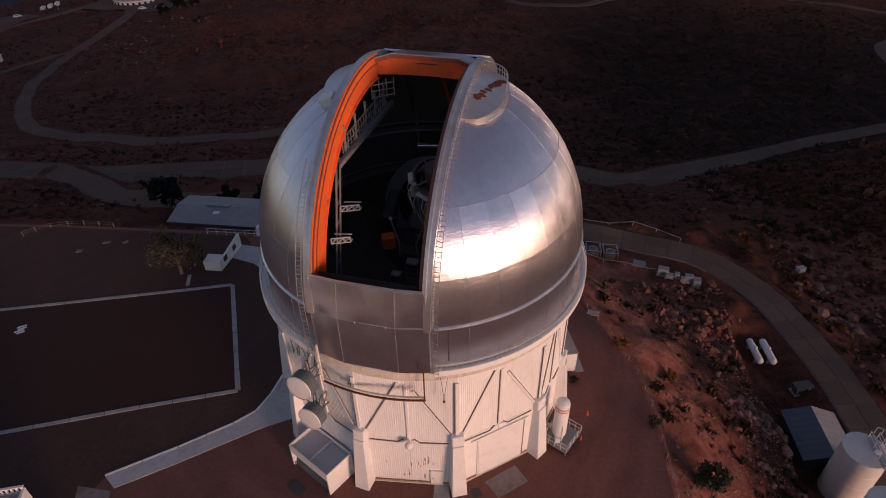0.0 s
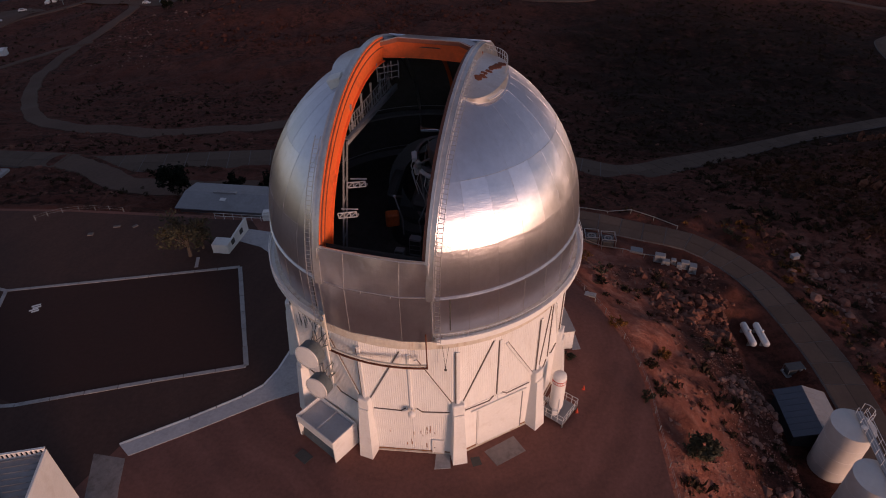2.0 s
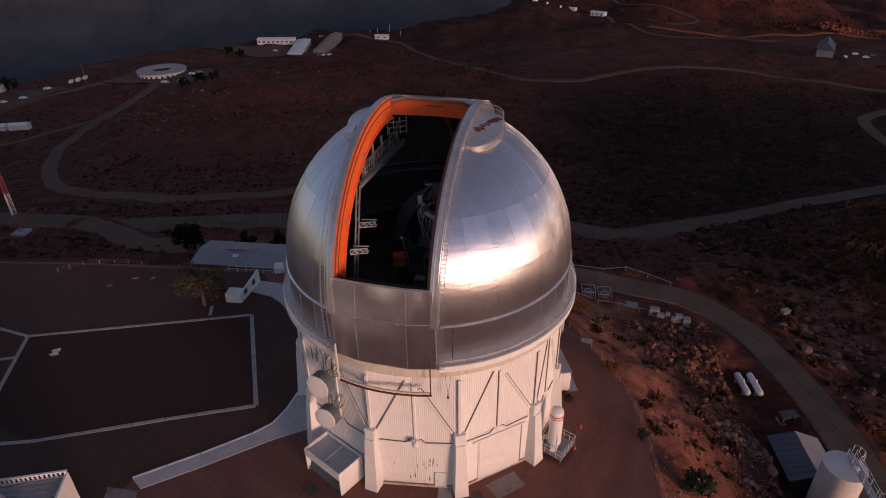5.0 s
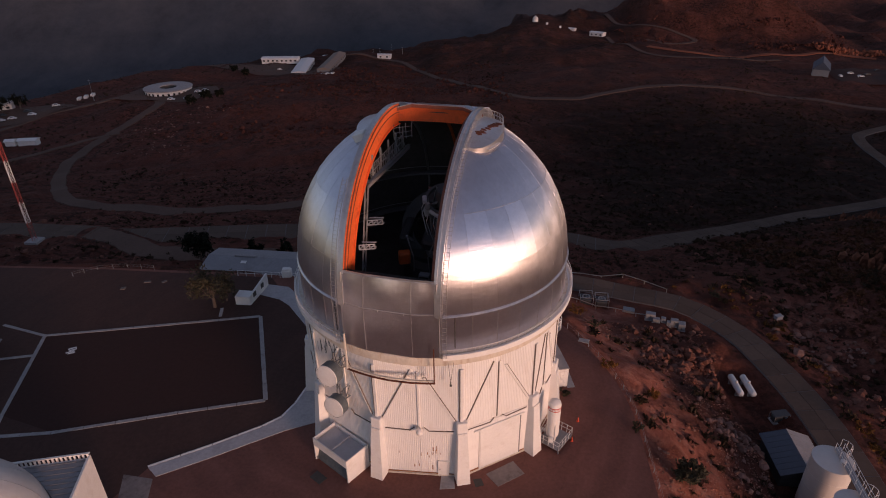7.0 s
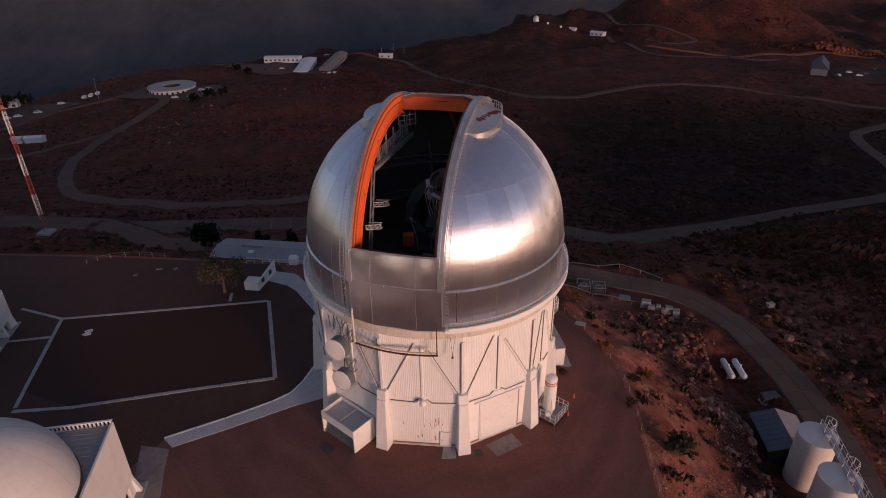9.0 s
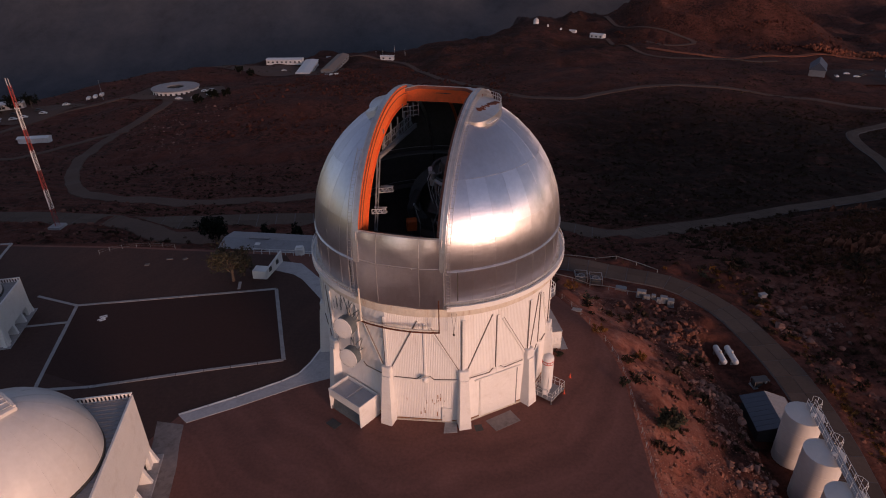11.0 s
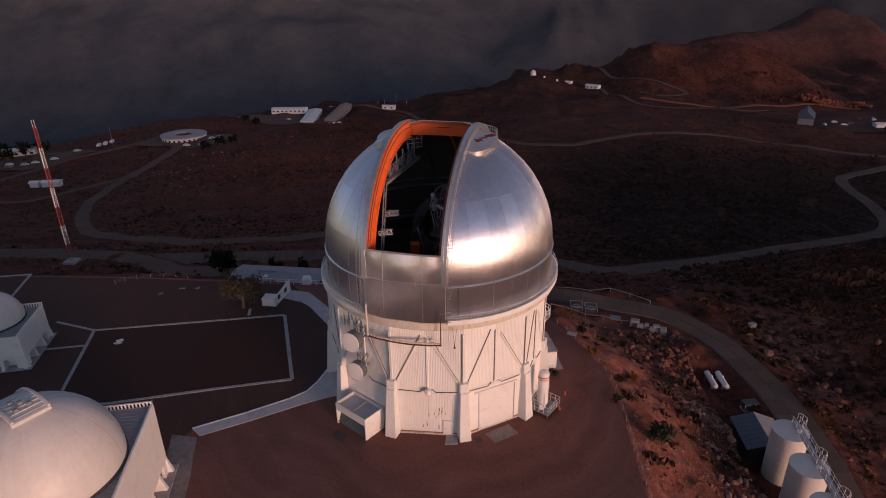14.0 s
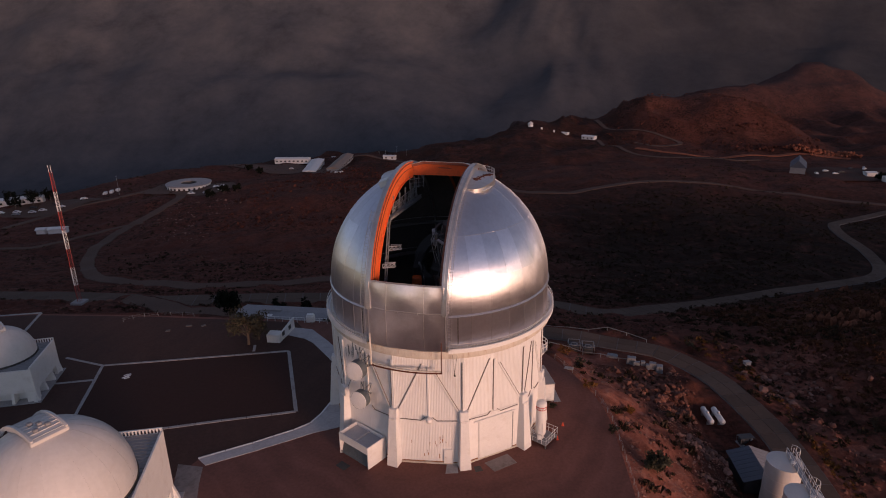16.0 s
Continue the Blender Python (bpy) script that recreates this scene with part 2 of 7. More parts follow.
DARK_RED = material("dark_red_finish", (0.20, 0.06, 0.035), 0.65, vary=0.15, grain=4, stain=0.8, bump=0.1)
RUSTD = material("orange_brown_rust", (0.30, 0.14, 0.07), 0.85, vary=0.25, grain=5, stain=1.0, stain_color=(0.5, 0.36, 0.26), stain_amount=0.6, bump=0.2)
RUST = material("flaking_rust", (0.12, 0.045, 0.030), 0.85, vary=0.25, grain=6, stain=1.2, bump=0.3)
INNER = material("dark_dome_lining", (0.10, 0.09, 0.086), 0.85, vary=0.2, grain=1.5, stain=0.3, bump=0.1)
DARK = material("dark_machine_paint", (0.05, 0.05, 0.053), 0.55, vary=0.2, grain=3, stain=0.7, bump=0.1)
STEEL = material("galvanised_steel", (0.40, 0.40, 0.41), 0.45, 0.9, vary=0.12, grain=8, stain=1.5, bump=0.1)
GREY = material("grey_painted_metal", (0.22, 0.22, 0.23), 0.55, vary=0.1, grain=5, stain=0.8, bump=0.1)
ROOFG = material("grey_sheet_roof", (0.27, 0.26, 0.27), 0.6, vary=0.12, grain=2, stain=0.3, stain_color=(0.18, 0.16, 0.15), stain_amount=0.5, bump=0.1)
BLUE = material("blue_grey_roof_sheet", (0.070, 0.080, 0.108), 0.5, vary=0.1, grain=2, stain=0.4, bump=0.1, per_object=0.05)
DRUMS = material("dark_antenna_shroud", (0.10, 0.12, 0.13), 0.55, vary=0.2, grain=4, stain=1, bump=0.1)
REDP = material("signal_red_paint", (0.50, 0.06, 0.045), 0.5, vary=0.12, grain=6, stain=1, bump=0.05)
RED_STEEL = material("faded_red_lattice_paint", (0.35, 0.05, 0.04), 0.6, vary=0.15, grain=3, stain=0.5, bump=0.05)
ORCONE = material("orange_cone_plastic", (0.70, 0.085, 0.035), 0.5, vary=0.08, bump=0)
ROCK = material("red_brown_boulder", (0.160, 0.066, 0.048), 0.92, vary=0.25, grain=1.5, stain=0.4, stain_color=(0.27, 0.165, 0.135), stain_amount=0.5, bump=0.5, bump_size=0.08, per_island=0.35, world_space=True)
PALE = material("grey_pink_boulder", (0.20, 0.108, 0.088), 0.92, vary=0.25, grain=1.5, stain=0.5, stain_color=(0.14, 0.075, 0.06), stain_amount=0.6, bump=0.5, bump_size=0.08, per_island=0.4, world_space=True)
GRIT = material("pale_red_stone", (0.26, 0.13, 0.10), 0.92, vary=0.2, grain=2, stain=0.5, stain_color=(0.34, 0.24, 0.20), stain_amount=0.5, bump=0.2, per_island=0.4, world_space=True)
# the low sun on the hill's foot is put into this bright orange
CUT = material("sunlit_cut_bank", (0.30, 0.098, 0.055), 0.95, vary=0.2, grain=0.3, stain=0.03, stain_color=(0.16, 0.06, 0.04), stain_amount=0.7, bump=0.3, world_space=True)
CRAG = material("dark_red_crag", (0.092, 0.031, 0.022), 0.95, vary=0.25, grain=0.5, stain=0.15, stain_color=(0.065, 0.024, 0.018), stain_amount=0.6, bump=0.5, bump_size=0.2, per_island=0.3, world_space=True)
# lighter copy of the crag rock, with the outcrop's sunlight in its colour
OUTCROP = material("sunlit_outcrop_rock", (0.19, 0.072, 0.044), 0.95, vary=0.25, grain=1, stain=0.3, stain_color=(0.08, 0.038, 0.026), stain_amount=0.6, bump=0.5, bump_size=0.1, per_island=0.35, world_space=True)
# lighter copy of the scrub: the mound's sunlight is put into its brown
BRUSH = material("sunlit_dry_brush", (0.105, 0.044, 0.025), 0.9, vary=0.2, grain=2, stain=0.2, stain_color=(0.13, 0.06, 0.025), stain_amount=0.5, bump=0, per_island=0.4, world_space=True)
BUSH = material("dry_scrub_leaves", (0.044, 0.028, 0.017), 0.9, vary=0.2, grain=2, stain=0.2, stain_color=(0.066, 0.036, 0.015), stain_amount=0.5, bump=0, per_island=0.35, world_space=True)
LEAF = material("olive_tree_leaves", (0.045, 0.038, 0.018), 0.8, vary=0.2, grain=2, stain=0.6, bump=0, per_island=0.4, world_space=True)
LEAFD = material("dark_conifer_leaves", (0.011, 0.013, 0.008), 0.85, vary=0.2, grain=2, stain=0.6, bump=0, per_island=0.4, world_space=True)
TUFT = material("rusty_yellow_tuft_leaves", (0.17, 0.075, 0.022), 0.85, vary=0.2, grain=2, stain=0.6, bump=0, per_island=0.4, world_space=True)
BARK = material("grey_brown_bark", (0.14, 0.10, 0.08), 0.9, vary=0.2, grain=6, stain=1.5, bump=0.4)
PANEL = material("pale_grey_panel", (0.40, 0.41, 0.44), 0.5, vary=0.08, grain=4, stain=0.6, bump=0.05)
DUSTY = material("dusty_grey_brown_ground", (0.084, 0.045, 0.037), 0.95, rings=0.05, vary=0.15, grain=2.0, stain=0.08, stain_color=(0.062, 0.037, 0.033), stain_amount=0.6, bump=0.25, world_space=True)
WALKC = material("pale_worn_concrete", (0.46, 0.435, 0.44), 0.85, vary=0.12, grain=3, stain=0.4, stain_color=(0.30, 0.27, 0.27), stain_amount=0.5, bump=0.15, world_space=True)
PADM = material("stained_pale_concrete", (0.25, 0.205, 0.19), 0.9, vary=0.2, grain=1.5, stain=0.3, stain_color=(0.06, 0.04, 0.036), stain_amount=0.6, bump=0.2, world_space=True)
TAN = material("weathered_tan_sheet", (0.26, 0.19, 0.15), 0.7, vary=0.12, grain=1, stain=0.1, bump=0.1)
OLDC = material("old_dirty_concrete", (0.15, 0.13, 0.125), 0.9, vary=0.18, grain=2, stain=0.4, stain_color=(0.09, 0.07, 0.065), stain_amount=0.6, bump=0.25, world_space=True)
GLASS = material("dark_window_glass", (0.02, 0.022, 0.026), 0.12, vary=0.1, bump=0)
TYRE = material("black_rubber", (0.02, 0.02, 0.02), 0.8, vary=0.1, bump=0)
DOMEW = material("white_dome_paint", (0.60, 0.57, 0.55), 0.5, vary=0.05, grain=2, stain=0.35, stain_color=(0.56, 0.50, 0.46), stain_amount=0.4, bump=0.05, per_object=0.03)
BULB = material("white_bulkhead_lamp", (0.78, 0.74, 0.70), 0.4, vary=0.04, bump=0)


# ---- geometry helpers ----
class Geo:
    """Vertices and faces of one mesh."""

    def __init__(self):
        self.v, self.f = [], []

    def add(self, verts, faces):
        k = len(self.v)
        self.v += [tuple(p) for p in verts]
        self.f += [tuple(i + k for i in f) for f in faces]
        return self

    def box(self, sx, sy, sz, m=None, b=0.0):
        """A box about the origin, moved by m, with chamfers of width b."""
        m = m or Matrix()
        hx, hy, hz = sx / 2, sy / 2, sz / 2
        if b <= 0:
            vs = [(x, y, z) for x in (-hx, hx) for y in (-hy, hy) for z in (-hz, hz)]
            fs = [(0, 1, 3, 2), (4, 6, 7, 5), (0, 4, 5, 1), (2, 3, 7, 6), (0, 2, 6, 4), (1, 5, 7, 3)]
        else:
            vs, idx = [], {}
            for i in (-1, 1):
                for j in (-1, 1):
                    for k in (-1, 1):
                        for a in range(3):
                            p = [i * (hx - b), j * (hy - b), k * (hz - b)]
                            p[a] += b * (i, j, k)[a]
                            idx[i, j, k, a] = len(vs)
                            vs.append(tuple(p))
            fs = []
            for s in (-1, 1):
                fs.append([idx[s, j, k, 0] for j, k in ((-1, -1), (1, -1), (1, 1), (-1, 1))])
                fs.append([idx[i, s, k, 1] for i, k in ((-1, -1), (1, -1), (1, 1), (-1, 1))])
                fs.append([idx[i, j, s, 2] for i, j in ((-1, -1), (1, -1), (1, 1), (-1, 1))])
                for r in (-1, 1):
                    fs.append([idx[s, r, -1, 0], idx[s, r, 1, 0], idx[s, r, 1, 1], idx[s, r, -1, 1]])
                    fs.append([idx[s, -1, r, 0], idx[s, 1, r, 0], idx[s, 1, r, 2], idx[s, -1, r, 2]])
                    fs.append([idx[-1, s, r, 1], idx[1, s, r, 1], idx[1, s, r, 2], idx[-1, s, r, 2]])
                    for q in (-1, 1):
                        fs.append([idx[s, r, q, a] for a in range(3)])
        return self.add([m @ Vector(p) for p in vs], fs)

    def bar(self, p, q, w, h=None, b=0.0):
        """A square bar from p to q."""
        p, q = Vector(p), Vector(q)
        d = q - p
        up = "Y" if abs(d.normalized().z) < 0.95 else "X"
        m = Matrix.Translation((p + q) / 2) @ d.to_track_quat("Z", up).to_matrix().to_4x4()
        return self.box(w, h or w, d.length, m, b)

    def tube(self, p, q, r, r2=None, n=10, cap=True):
        p, q = Vector(p), Vector(q)
        d = q - p
        m = d.to_track_quat("Z", "Y").to_matrix()
        r2 = r if r2 is None else r2
        ring = [Vector((math.cos(2 * math.pi * i / n), math.sin(2 * math.pi * i / n), 0)) for i in range(n)]
        vs = [p + m @ (c * r) for c in ring] + [q + m @ (c * r2) for c in ring]
        fs = [(i, (i + 1) % n, n + (i + 1) % n, n + i) for i in range(n)]
        if cap:
            fs += [tuple(range(n))[::-1], tuple(range(n, 2 * n))]
        return self.add(vs, fs)

    def turned(self, profile, n=32, a0=0.0, a1=360.0, center=(0, 0, 0)):
        """Turn a profile of (radius, z) about the z axis."""
        whole = abs(a1 - a0) > 359.9
        cols = n if whole else n + 1
        vs = []
        for i in range(cols):
            a = radians(a0 + (a1 - a0) * i / n)
            vs += [(center[0] + r * math.cos(a), center[1] + r * math.sin(a), center[2] + z) for r, z in profile]
        k = len(profile)
        fs = []
        for i in range(n):
            j = (i + 1) % cols
            fs += [(i * k + t, j * k + t, j * k + t + 1, i * k + t + 1) for t in range(k - 1)]
        return self.add(vs, fs)

    def mesh(self, name, mat, smooth=False, fix=True):
        me = bpy.data.meshes.new(name)
        me.from_pydata(self.v, [], self.f)
        if fix:
            bm = bmesh.new()
            bm.from_mesh(me)
            bmesh.ops.remove_doubles(bm, verts=bm.verts, dist=1e-5)
            bmesh.ops.recalc_face_normals(bm, faces=bm.faces)
            bm.to_mesh(me)
            bm.free()
        me.materials.append(mat)
        if smooth:
            me.shade_smooth()
            me.set_sharp_from_angle(angle=radians(35))
        return me


def part(name, g, mat, parent, label="", smooth=False, m=None, fix=True):
    """Link a Geo (or a mesh) as one object under a thing or a part."""
    ob = new(name, g.mesh(name, mat, smooth, fix) if isinstance(g, Geo) else g)
    ob.parent = parent
    if m is not None:
        ob.matrix_basis = m
    if label:
        ob["label"] = label
    return ob


def thing(name, label, category, m=None, group="", kind=""):
    """An Empty at a thing's base."""
    ob = tagged(new(name), label, category, group, kind)
    if m is not None:
        ob.matrix_basis = m
    return ob


def solid(name, g, mat, label, category, m=None, group="", kind="", smooth=False, fix=True):
    """A thing that is one mesh."""
    ob = tagged(new(name, g.mesh(name, mat, smooth, fix)), label, category, group, kind)
    if m is not None:
        ob.matrix_basis = m
    return ob


def ground_z(x, y):
    return float(height(np.array([x]), np.array([y]))[0])
# ---- terrain: a flattened summit, banks, terraces, spurs, a deep valley and a far range ----
def sstep(a, b, v):
    t = np.clip((v - a) / (b - a), 0.0, 1.0)
    return t * t * (3 - 2 * t)


def lattice(ix, iy, seed):
    n = (ix.astype(np.int64) * 374761393 + iy.astype(np.int64) * 668265263 + seed * 1274126177) & 0xFFFFFFFF
    n = ((n ^ (n >> 13)) * 1274126177) & 0xFFFFFFFF
    n = (n ^ (n >> 16)) & 0xFFFF
    return n / 32767.5 - 1.0


def vnoise(x, y, seed=0):
    ix, iy = np.floor(x), np.floor(y)
    fx, fy = x - ix, y - iy
    fx, fy = fx * fx * fx * (fx * (fx * 6 - 15) + 10), fy * fy * fy * (fy * (fy * 6 - 15) + 10)
    a, b = lattice(ix, iy, seed), lattice(ix + 1, iy, seed)
    c, d = lattice(ix, iy + 1, seed), lattice(ix + 1, iy + 1, seed)
    return (a + (b - a) * fx) + ((c + (d - c) * fx) - (a + (b - a) * fx)) * fy


def fbm(x, y, octaves=4, seed=0):
    out, amp = 0.0, 1.0
    for k in range(octaves):
        out = out + amp * vnoise(x * 2**k + 17.3 * k, y * 2**k - 9.1 * k, seed + k)
        amp *= 0.5
    return out


def ridged(x, y, octaves=5, seed=0):
    out, amp = 0.0, 1.0
    for k in range(octaves):
        out = out + amp * (1 - 2 * np.abs(vnoise(x * 2**k + 5.7 * k, y * 2**k + 3.3 * k, seed + k)))
        amp *= 0.5
    return out


# unseen ground south of y=-400 is added, rising to cut off the low sun
WEST_Y = [-3300, -2500, -1300, -400, -120, -60, 46, 56, 75, 100, 150, 190, 280, 350, 450, 565, 640, 760, 1000, 1400, 1900]
WEST_Z = [60, -110, -260, -150, -30, -9, -9.5, -12.5, -18, -26.5, -38.5, -46, -47.5, -50, -60.5, -61.5, -74, -140, -290, -430, -470]
EAST_Y = [-3300, -2500, -1300, -400, -120, -40, 0, 25, 45, 70, 90, 130, 200, 264, 340, 430, 600, 800, 1100, 1500, 1900]
EAST_Z = [60, -110, -260, -190, -55, -19, -14.0, -13.0, -14.2, -21, -28, -40, -52, -53, -52, -50, -62, -80, -95, -220, -470]


def bump(x, y, cx, cy, sx, sy, high):
    return high * np.exp(-(((x - cx) / sx) ** 2 + ((y - cy) / sy) ** 2))


def summit_edge(y):
    """x of the summit platform's eastern edge."""
    return 25.2 - 0.022 * np.maximum(y + 7, 0) ** 1.9


def height(x, y, rough=1.0):
    x, y = np.asarray(x, float), np.asarray(y, float)
    east = sstep(-10, 60, x)
    outer = np.interp(y, WEST_Y, WEST_Z) * (1 - east) + np.interp(y, EAST_Y, EAST_Z) * east
    outer = outer - 0.10 * np.maximum(-x - 130, 0) * sstep(60, -60, y) - 0.12 * np.maximum(x - 330, 0) * sstep(60, -20, y)
    # the rise at x=250, mostly unseen, is added to shade the hollow
    outer = outer + bump(x, y, 124, 100, 26, 22, 7.0) + bump(x, y, 250, 30, 130, 55, 15) + bump(x, y, -204, 330, 26, 26, 1.6) - bump(x, y, 67, 31, 9, 16, 3.2)
    outer = outer + bump(x, y, 60, 690, 150, 80, 19) + bump(x, y, 585, 1100, 125, 105, 92) + bump(x, y, 225, 730, 95, 85, 52) + bump(x, y, 310, 665, 68, 62, 34)
    outer = outer + bump(x, y, 640, 930, 330, 170, 22) + bump(x, y, 400, 1010, 120, 70, 48) + bump(x, y, 1150, 1250, 330, 260, 30)
    outer = outer - 0.5 * np.maximum(-325 + 0.36 * (y - 250) - x, 0) * sstep(215, 290, y) * sstep(1400, 900, y)
    away = sstep(90, 260, y)
    outer = outer + rough * away * sstep(1700, 1000, y) * (5.0 * fbm(x / 150, y / 150, 3, 5) + 1.8 * fbm(x / 26, y / 26, 3, 9) + (4.0 * sstep(420, 560, y) + 4.0 * sstep(620, 720, y)) * (ridged(x / 75, y / 75, 3, 15) - 1.1))
    # the far range
    far = sstep(1300, 2300, y)
    rise = np.interp(y, [1300, 1900, 2500, 3100, 3700, 4400], [0, 110, 430, 880, 1420, 1900])
    wx, wy = x + 220 * vnoise(x / 700, y / 700, 51), y + 220 * vnoise(x / 650 + 7, y / 690, 52)
    u, v = 0.80 * wx - 0.60 * wy, 0.60 * wx + 0.80 * wy
    spurs = 80 * (1 - 2 * np.sqrt(vnoise(u / 900 + 0.2, v / 2600, 21) ** 2 + 0.06)) + 60 * fbm(u / 700, v / 1200, 2, 23) + 26 * fbm(u / 420 + 0.1, v / 900 + 0.4, 3, 27) + 16 * fbm((0.8 * wx + 0.6 * wy) / 190, (0.8 * wy - 0.6 * wx) / 330, 2, 33)
    outer = outer + far * (rise + rough * sstep(1500, 2500, y) * spurs)
    # banks round the platform
    drop = 0.55 * np.maximum(x - summit_edge(y), 0) + 1.05 * np.maximum(y - 27 - 1.5 * np.sin(x / 13), 0)
    drop = drop + 0.5 * np.clip(-52 - y, 0, 700) + 0.4 * np.maximum(-112 - x, 0)
    bank = np.minimum(drop * 0.6, 3.0)
    detail = rough * (0.75 * fbm(x / 7, y / 7, 4, 3) + 0.32 * fbm(x / 2.2, y / 2.2, 2, 13)) * np.clip(bank, 0, 1) * sstep(420, 160, y) * sstep(-300, -120, y)
    k = 2.2
    a, b = -drop, outer
    m = np.maximum(a, b)
    z = m + np.log(np.exp((a - m) / k) + np.exp((b - m) / k)) * k
    # flat platform: undo the soft joint there
    z = np.where(drop <= 0, 0.0, np.where((y < 700) & (y > -600), np.minimum(z, 0.0), z)) + detail
    # level shelf under the shed and the tanks
    shelf = sstep(43.2, 44.6, x) * sstep(53.5, 52.0, x) * sstep(-26, -24, y) * sstep(20.5, 18.5, y)
    return z * (1 - shelf) + np.minimum(z, -13.6) * shelf


def spaced(lo, hi, step, far_lo, far_hi, grow, most=24.0):
    mid = list(np.arange(lo, hi + step / 2, step))
    s = step
    up = [hi]
    while up[-1] < far_hi:
        s = min(s * grow, most)
        up.append(up[-1] + s)
    s = step
    down = [lo]
    while down[-1] > far_lo:
        s = min(s * grow, most)
        down.append(down[-1] - s)
    return np.array(down[:0:-1] + mid + up[1:])


ROADS = {
    "road_lower": (9.0, 5.0, [(-230, 62), (-165, 70), (-125, 75), (-104, 74), (-85, 72), (-60, 77), (-30, 84), (0, 89), (25, 92), (44, 90), (62, 104), (90, 125), (116, 141), (143, 155), (168, 168), (184, 190), (190, 212), (192, 234), (198, 255), (210, 274), (230, 293), (257, 309), (300, 322)]),
    "road_branch": (6.0, 2.0, [(-95, 73), (-80, 63), (-69, 55), (-58, 52), (-40, 52)]),
    "road_bench": (5.0, 2.0, [(-100, 113.5), (-82, 117.5), (-69, 121), (-54, 126), (-20, 134)]),
    "road_loop": (5.4, 2.0, [(-96, 114.5), (-110, 117), (-124, 119), (-136, 124), (-150, 136), (-166, 156), (-180, 178), (-190, 200), (-195, 222), (-195, 245), (-194, 266), (-193, 288), (-197, 303), (-205, 314)]),
    "road_far": (5.0, 3.0, [(-150, 560), (-84, 540), (-33, 444), (5, 365), (20, 338), (42, 327), (64, 331), (96, 350), (136, 363), (192, 362), (233, 347), (257, 334), (300, 322)]),
    "road_upper": (5.6, 4.0, [(-20, 47), (5, 46), (24, 44), (34, 41.5), (44, 38), (51, 30), (54, 19.5), (55.5, 12), (56, 5), (56, -8), (54, -24), (50, -45)]),
    "road_cut": (6.5, 5.0, [(159, 554), (180, 540), (210, 536), (243, 538), (281, 541), (316, 546), (343, 547), (362, 538)]),
    "road_ridge": (3.6, 3.0, [(-264, 229), (-264, 255), (-254, 280), (-240, 300), (-231, 316), (-221, 328)]),
    "road_track": (3.0, 3.0, [(-250, 192), (-237, 194), (-224, 197), (-215, 207), (-208, 223), (-202, 236), (-190, 243)]),
    "road_saddle": (4.2, 4.0, [(131, 616), (140, 562), (155, 522), (183, 506), (217, 502), (262, 506)]),
    "road_hill": (5.0, 6.0, [(144, 712), (150, 667), (165, 645), (182, 633), (200, 618), (216, 597), (201, 587), (178, 588), (168, 600)]),
}


def road_width(name, x):
    """The concrete road is wide by the junction and narrower where it climbs away."""
    wide = ROADS[name][0]
    return wide * np.interp(x, [-120, -60, 50, 100], [0.8, 1.0, 0.95, 0.62]) if name == "road_lower" else wide + 0 * x


def road_line(points, step):
    """Evenly stepped smooth line through the points, with a graded height: an array of x, y, z."""
    p = np.array(points, float)
    out = []
    for i in range(len(p) - 1):
        p0, p1, p2, p3 = p[max(i - 1, 0)], p[i], p[i + 1], p[min(i + 2, len(p) - 1)]
        n = max(2, int(np.hypot(*(p2 - p1)) / 1.0))
        for k in range(n):
            t = k / n
            out.append(0.5 * (2 * p1 + (p2 - p0) * t + (2 * p0 - 5 * p1 + 4 * p2 - p3) * t * t + (3 * p1 - p0 - 3 * p2 + p3) * t**3))
    out = np.array(out + [p[-1]])
    s = np.concatenate([[0], np.cumsum(np.hypot(*np.diff(out, axis=0).T))])
    even = np.linspace(0, s[-1], max(3, int(round(s[-1] / step))) + 1)
    out = np.stack([np.interp(even, s, out[:, 0]), np.interp(even, s, out[:, 1])], -1)
    z = height(out[:, 0], out[:, 1])
    pad = np.pad(z, 3, mode="edge")
    z = np.mean([pad[k:k + len(z)] for k in range(7)], axis=0)
    return np.column_stack([out, z])


LINES = {name: road_line(pts, step) for name, (wide, step, pts) in ROADS.items()}
gx = spaced(-120, 125, 1.0, -3300, 3300, 1.028)
gy = spaced(-60, 110, 1.0, -3300, 4300, 1.021)
GX, GY = np.meshgrid(gx, gy)
GZ = height(GX, GY)
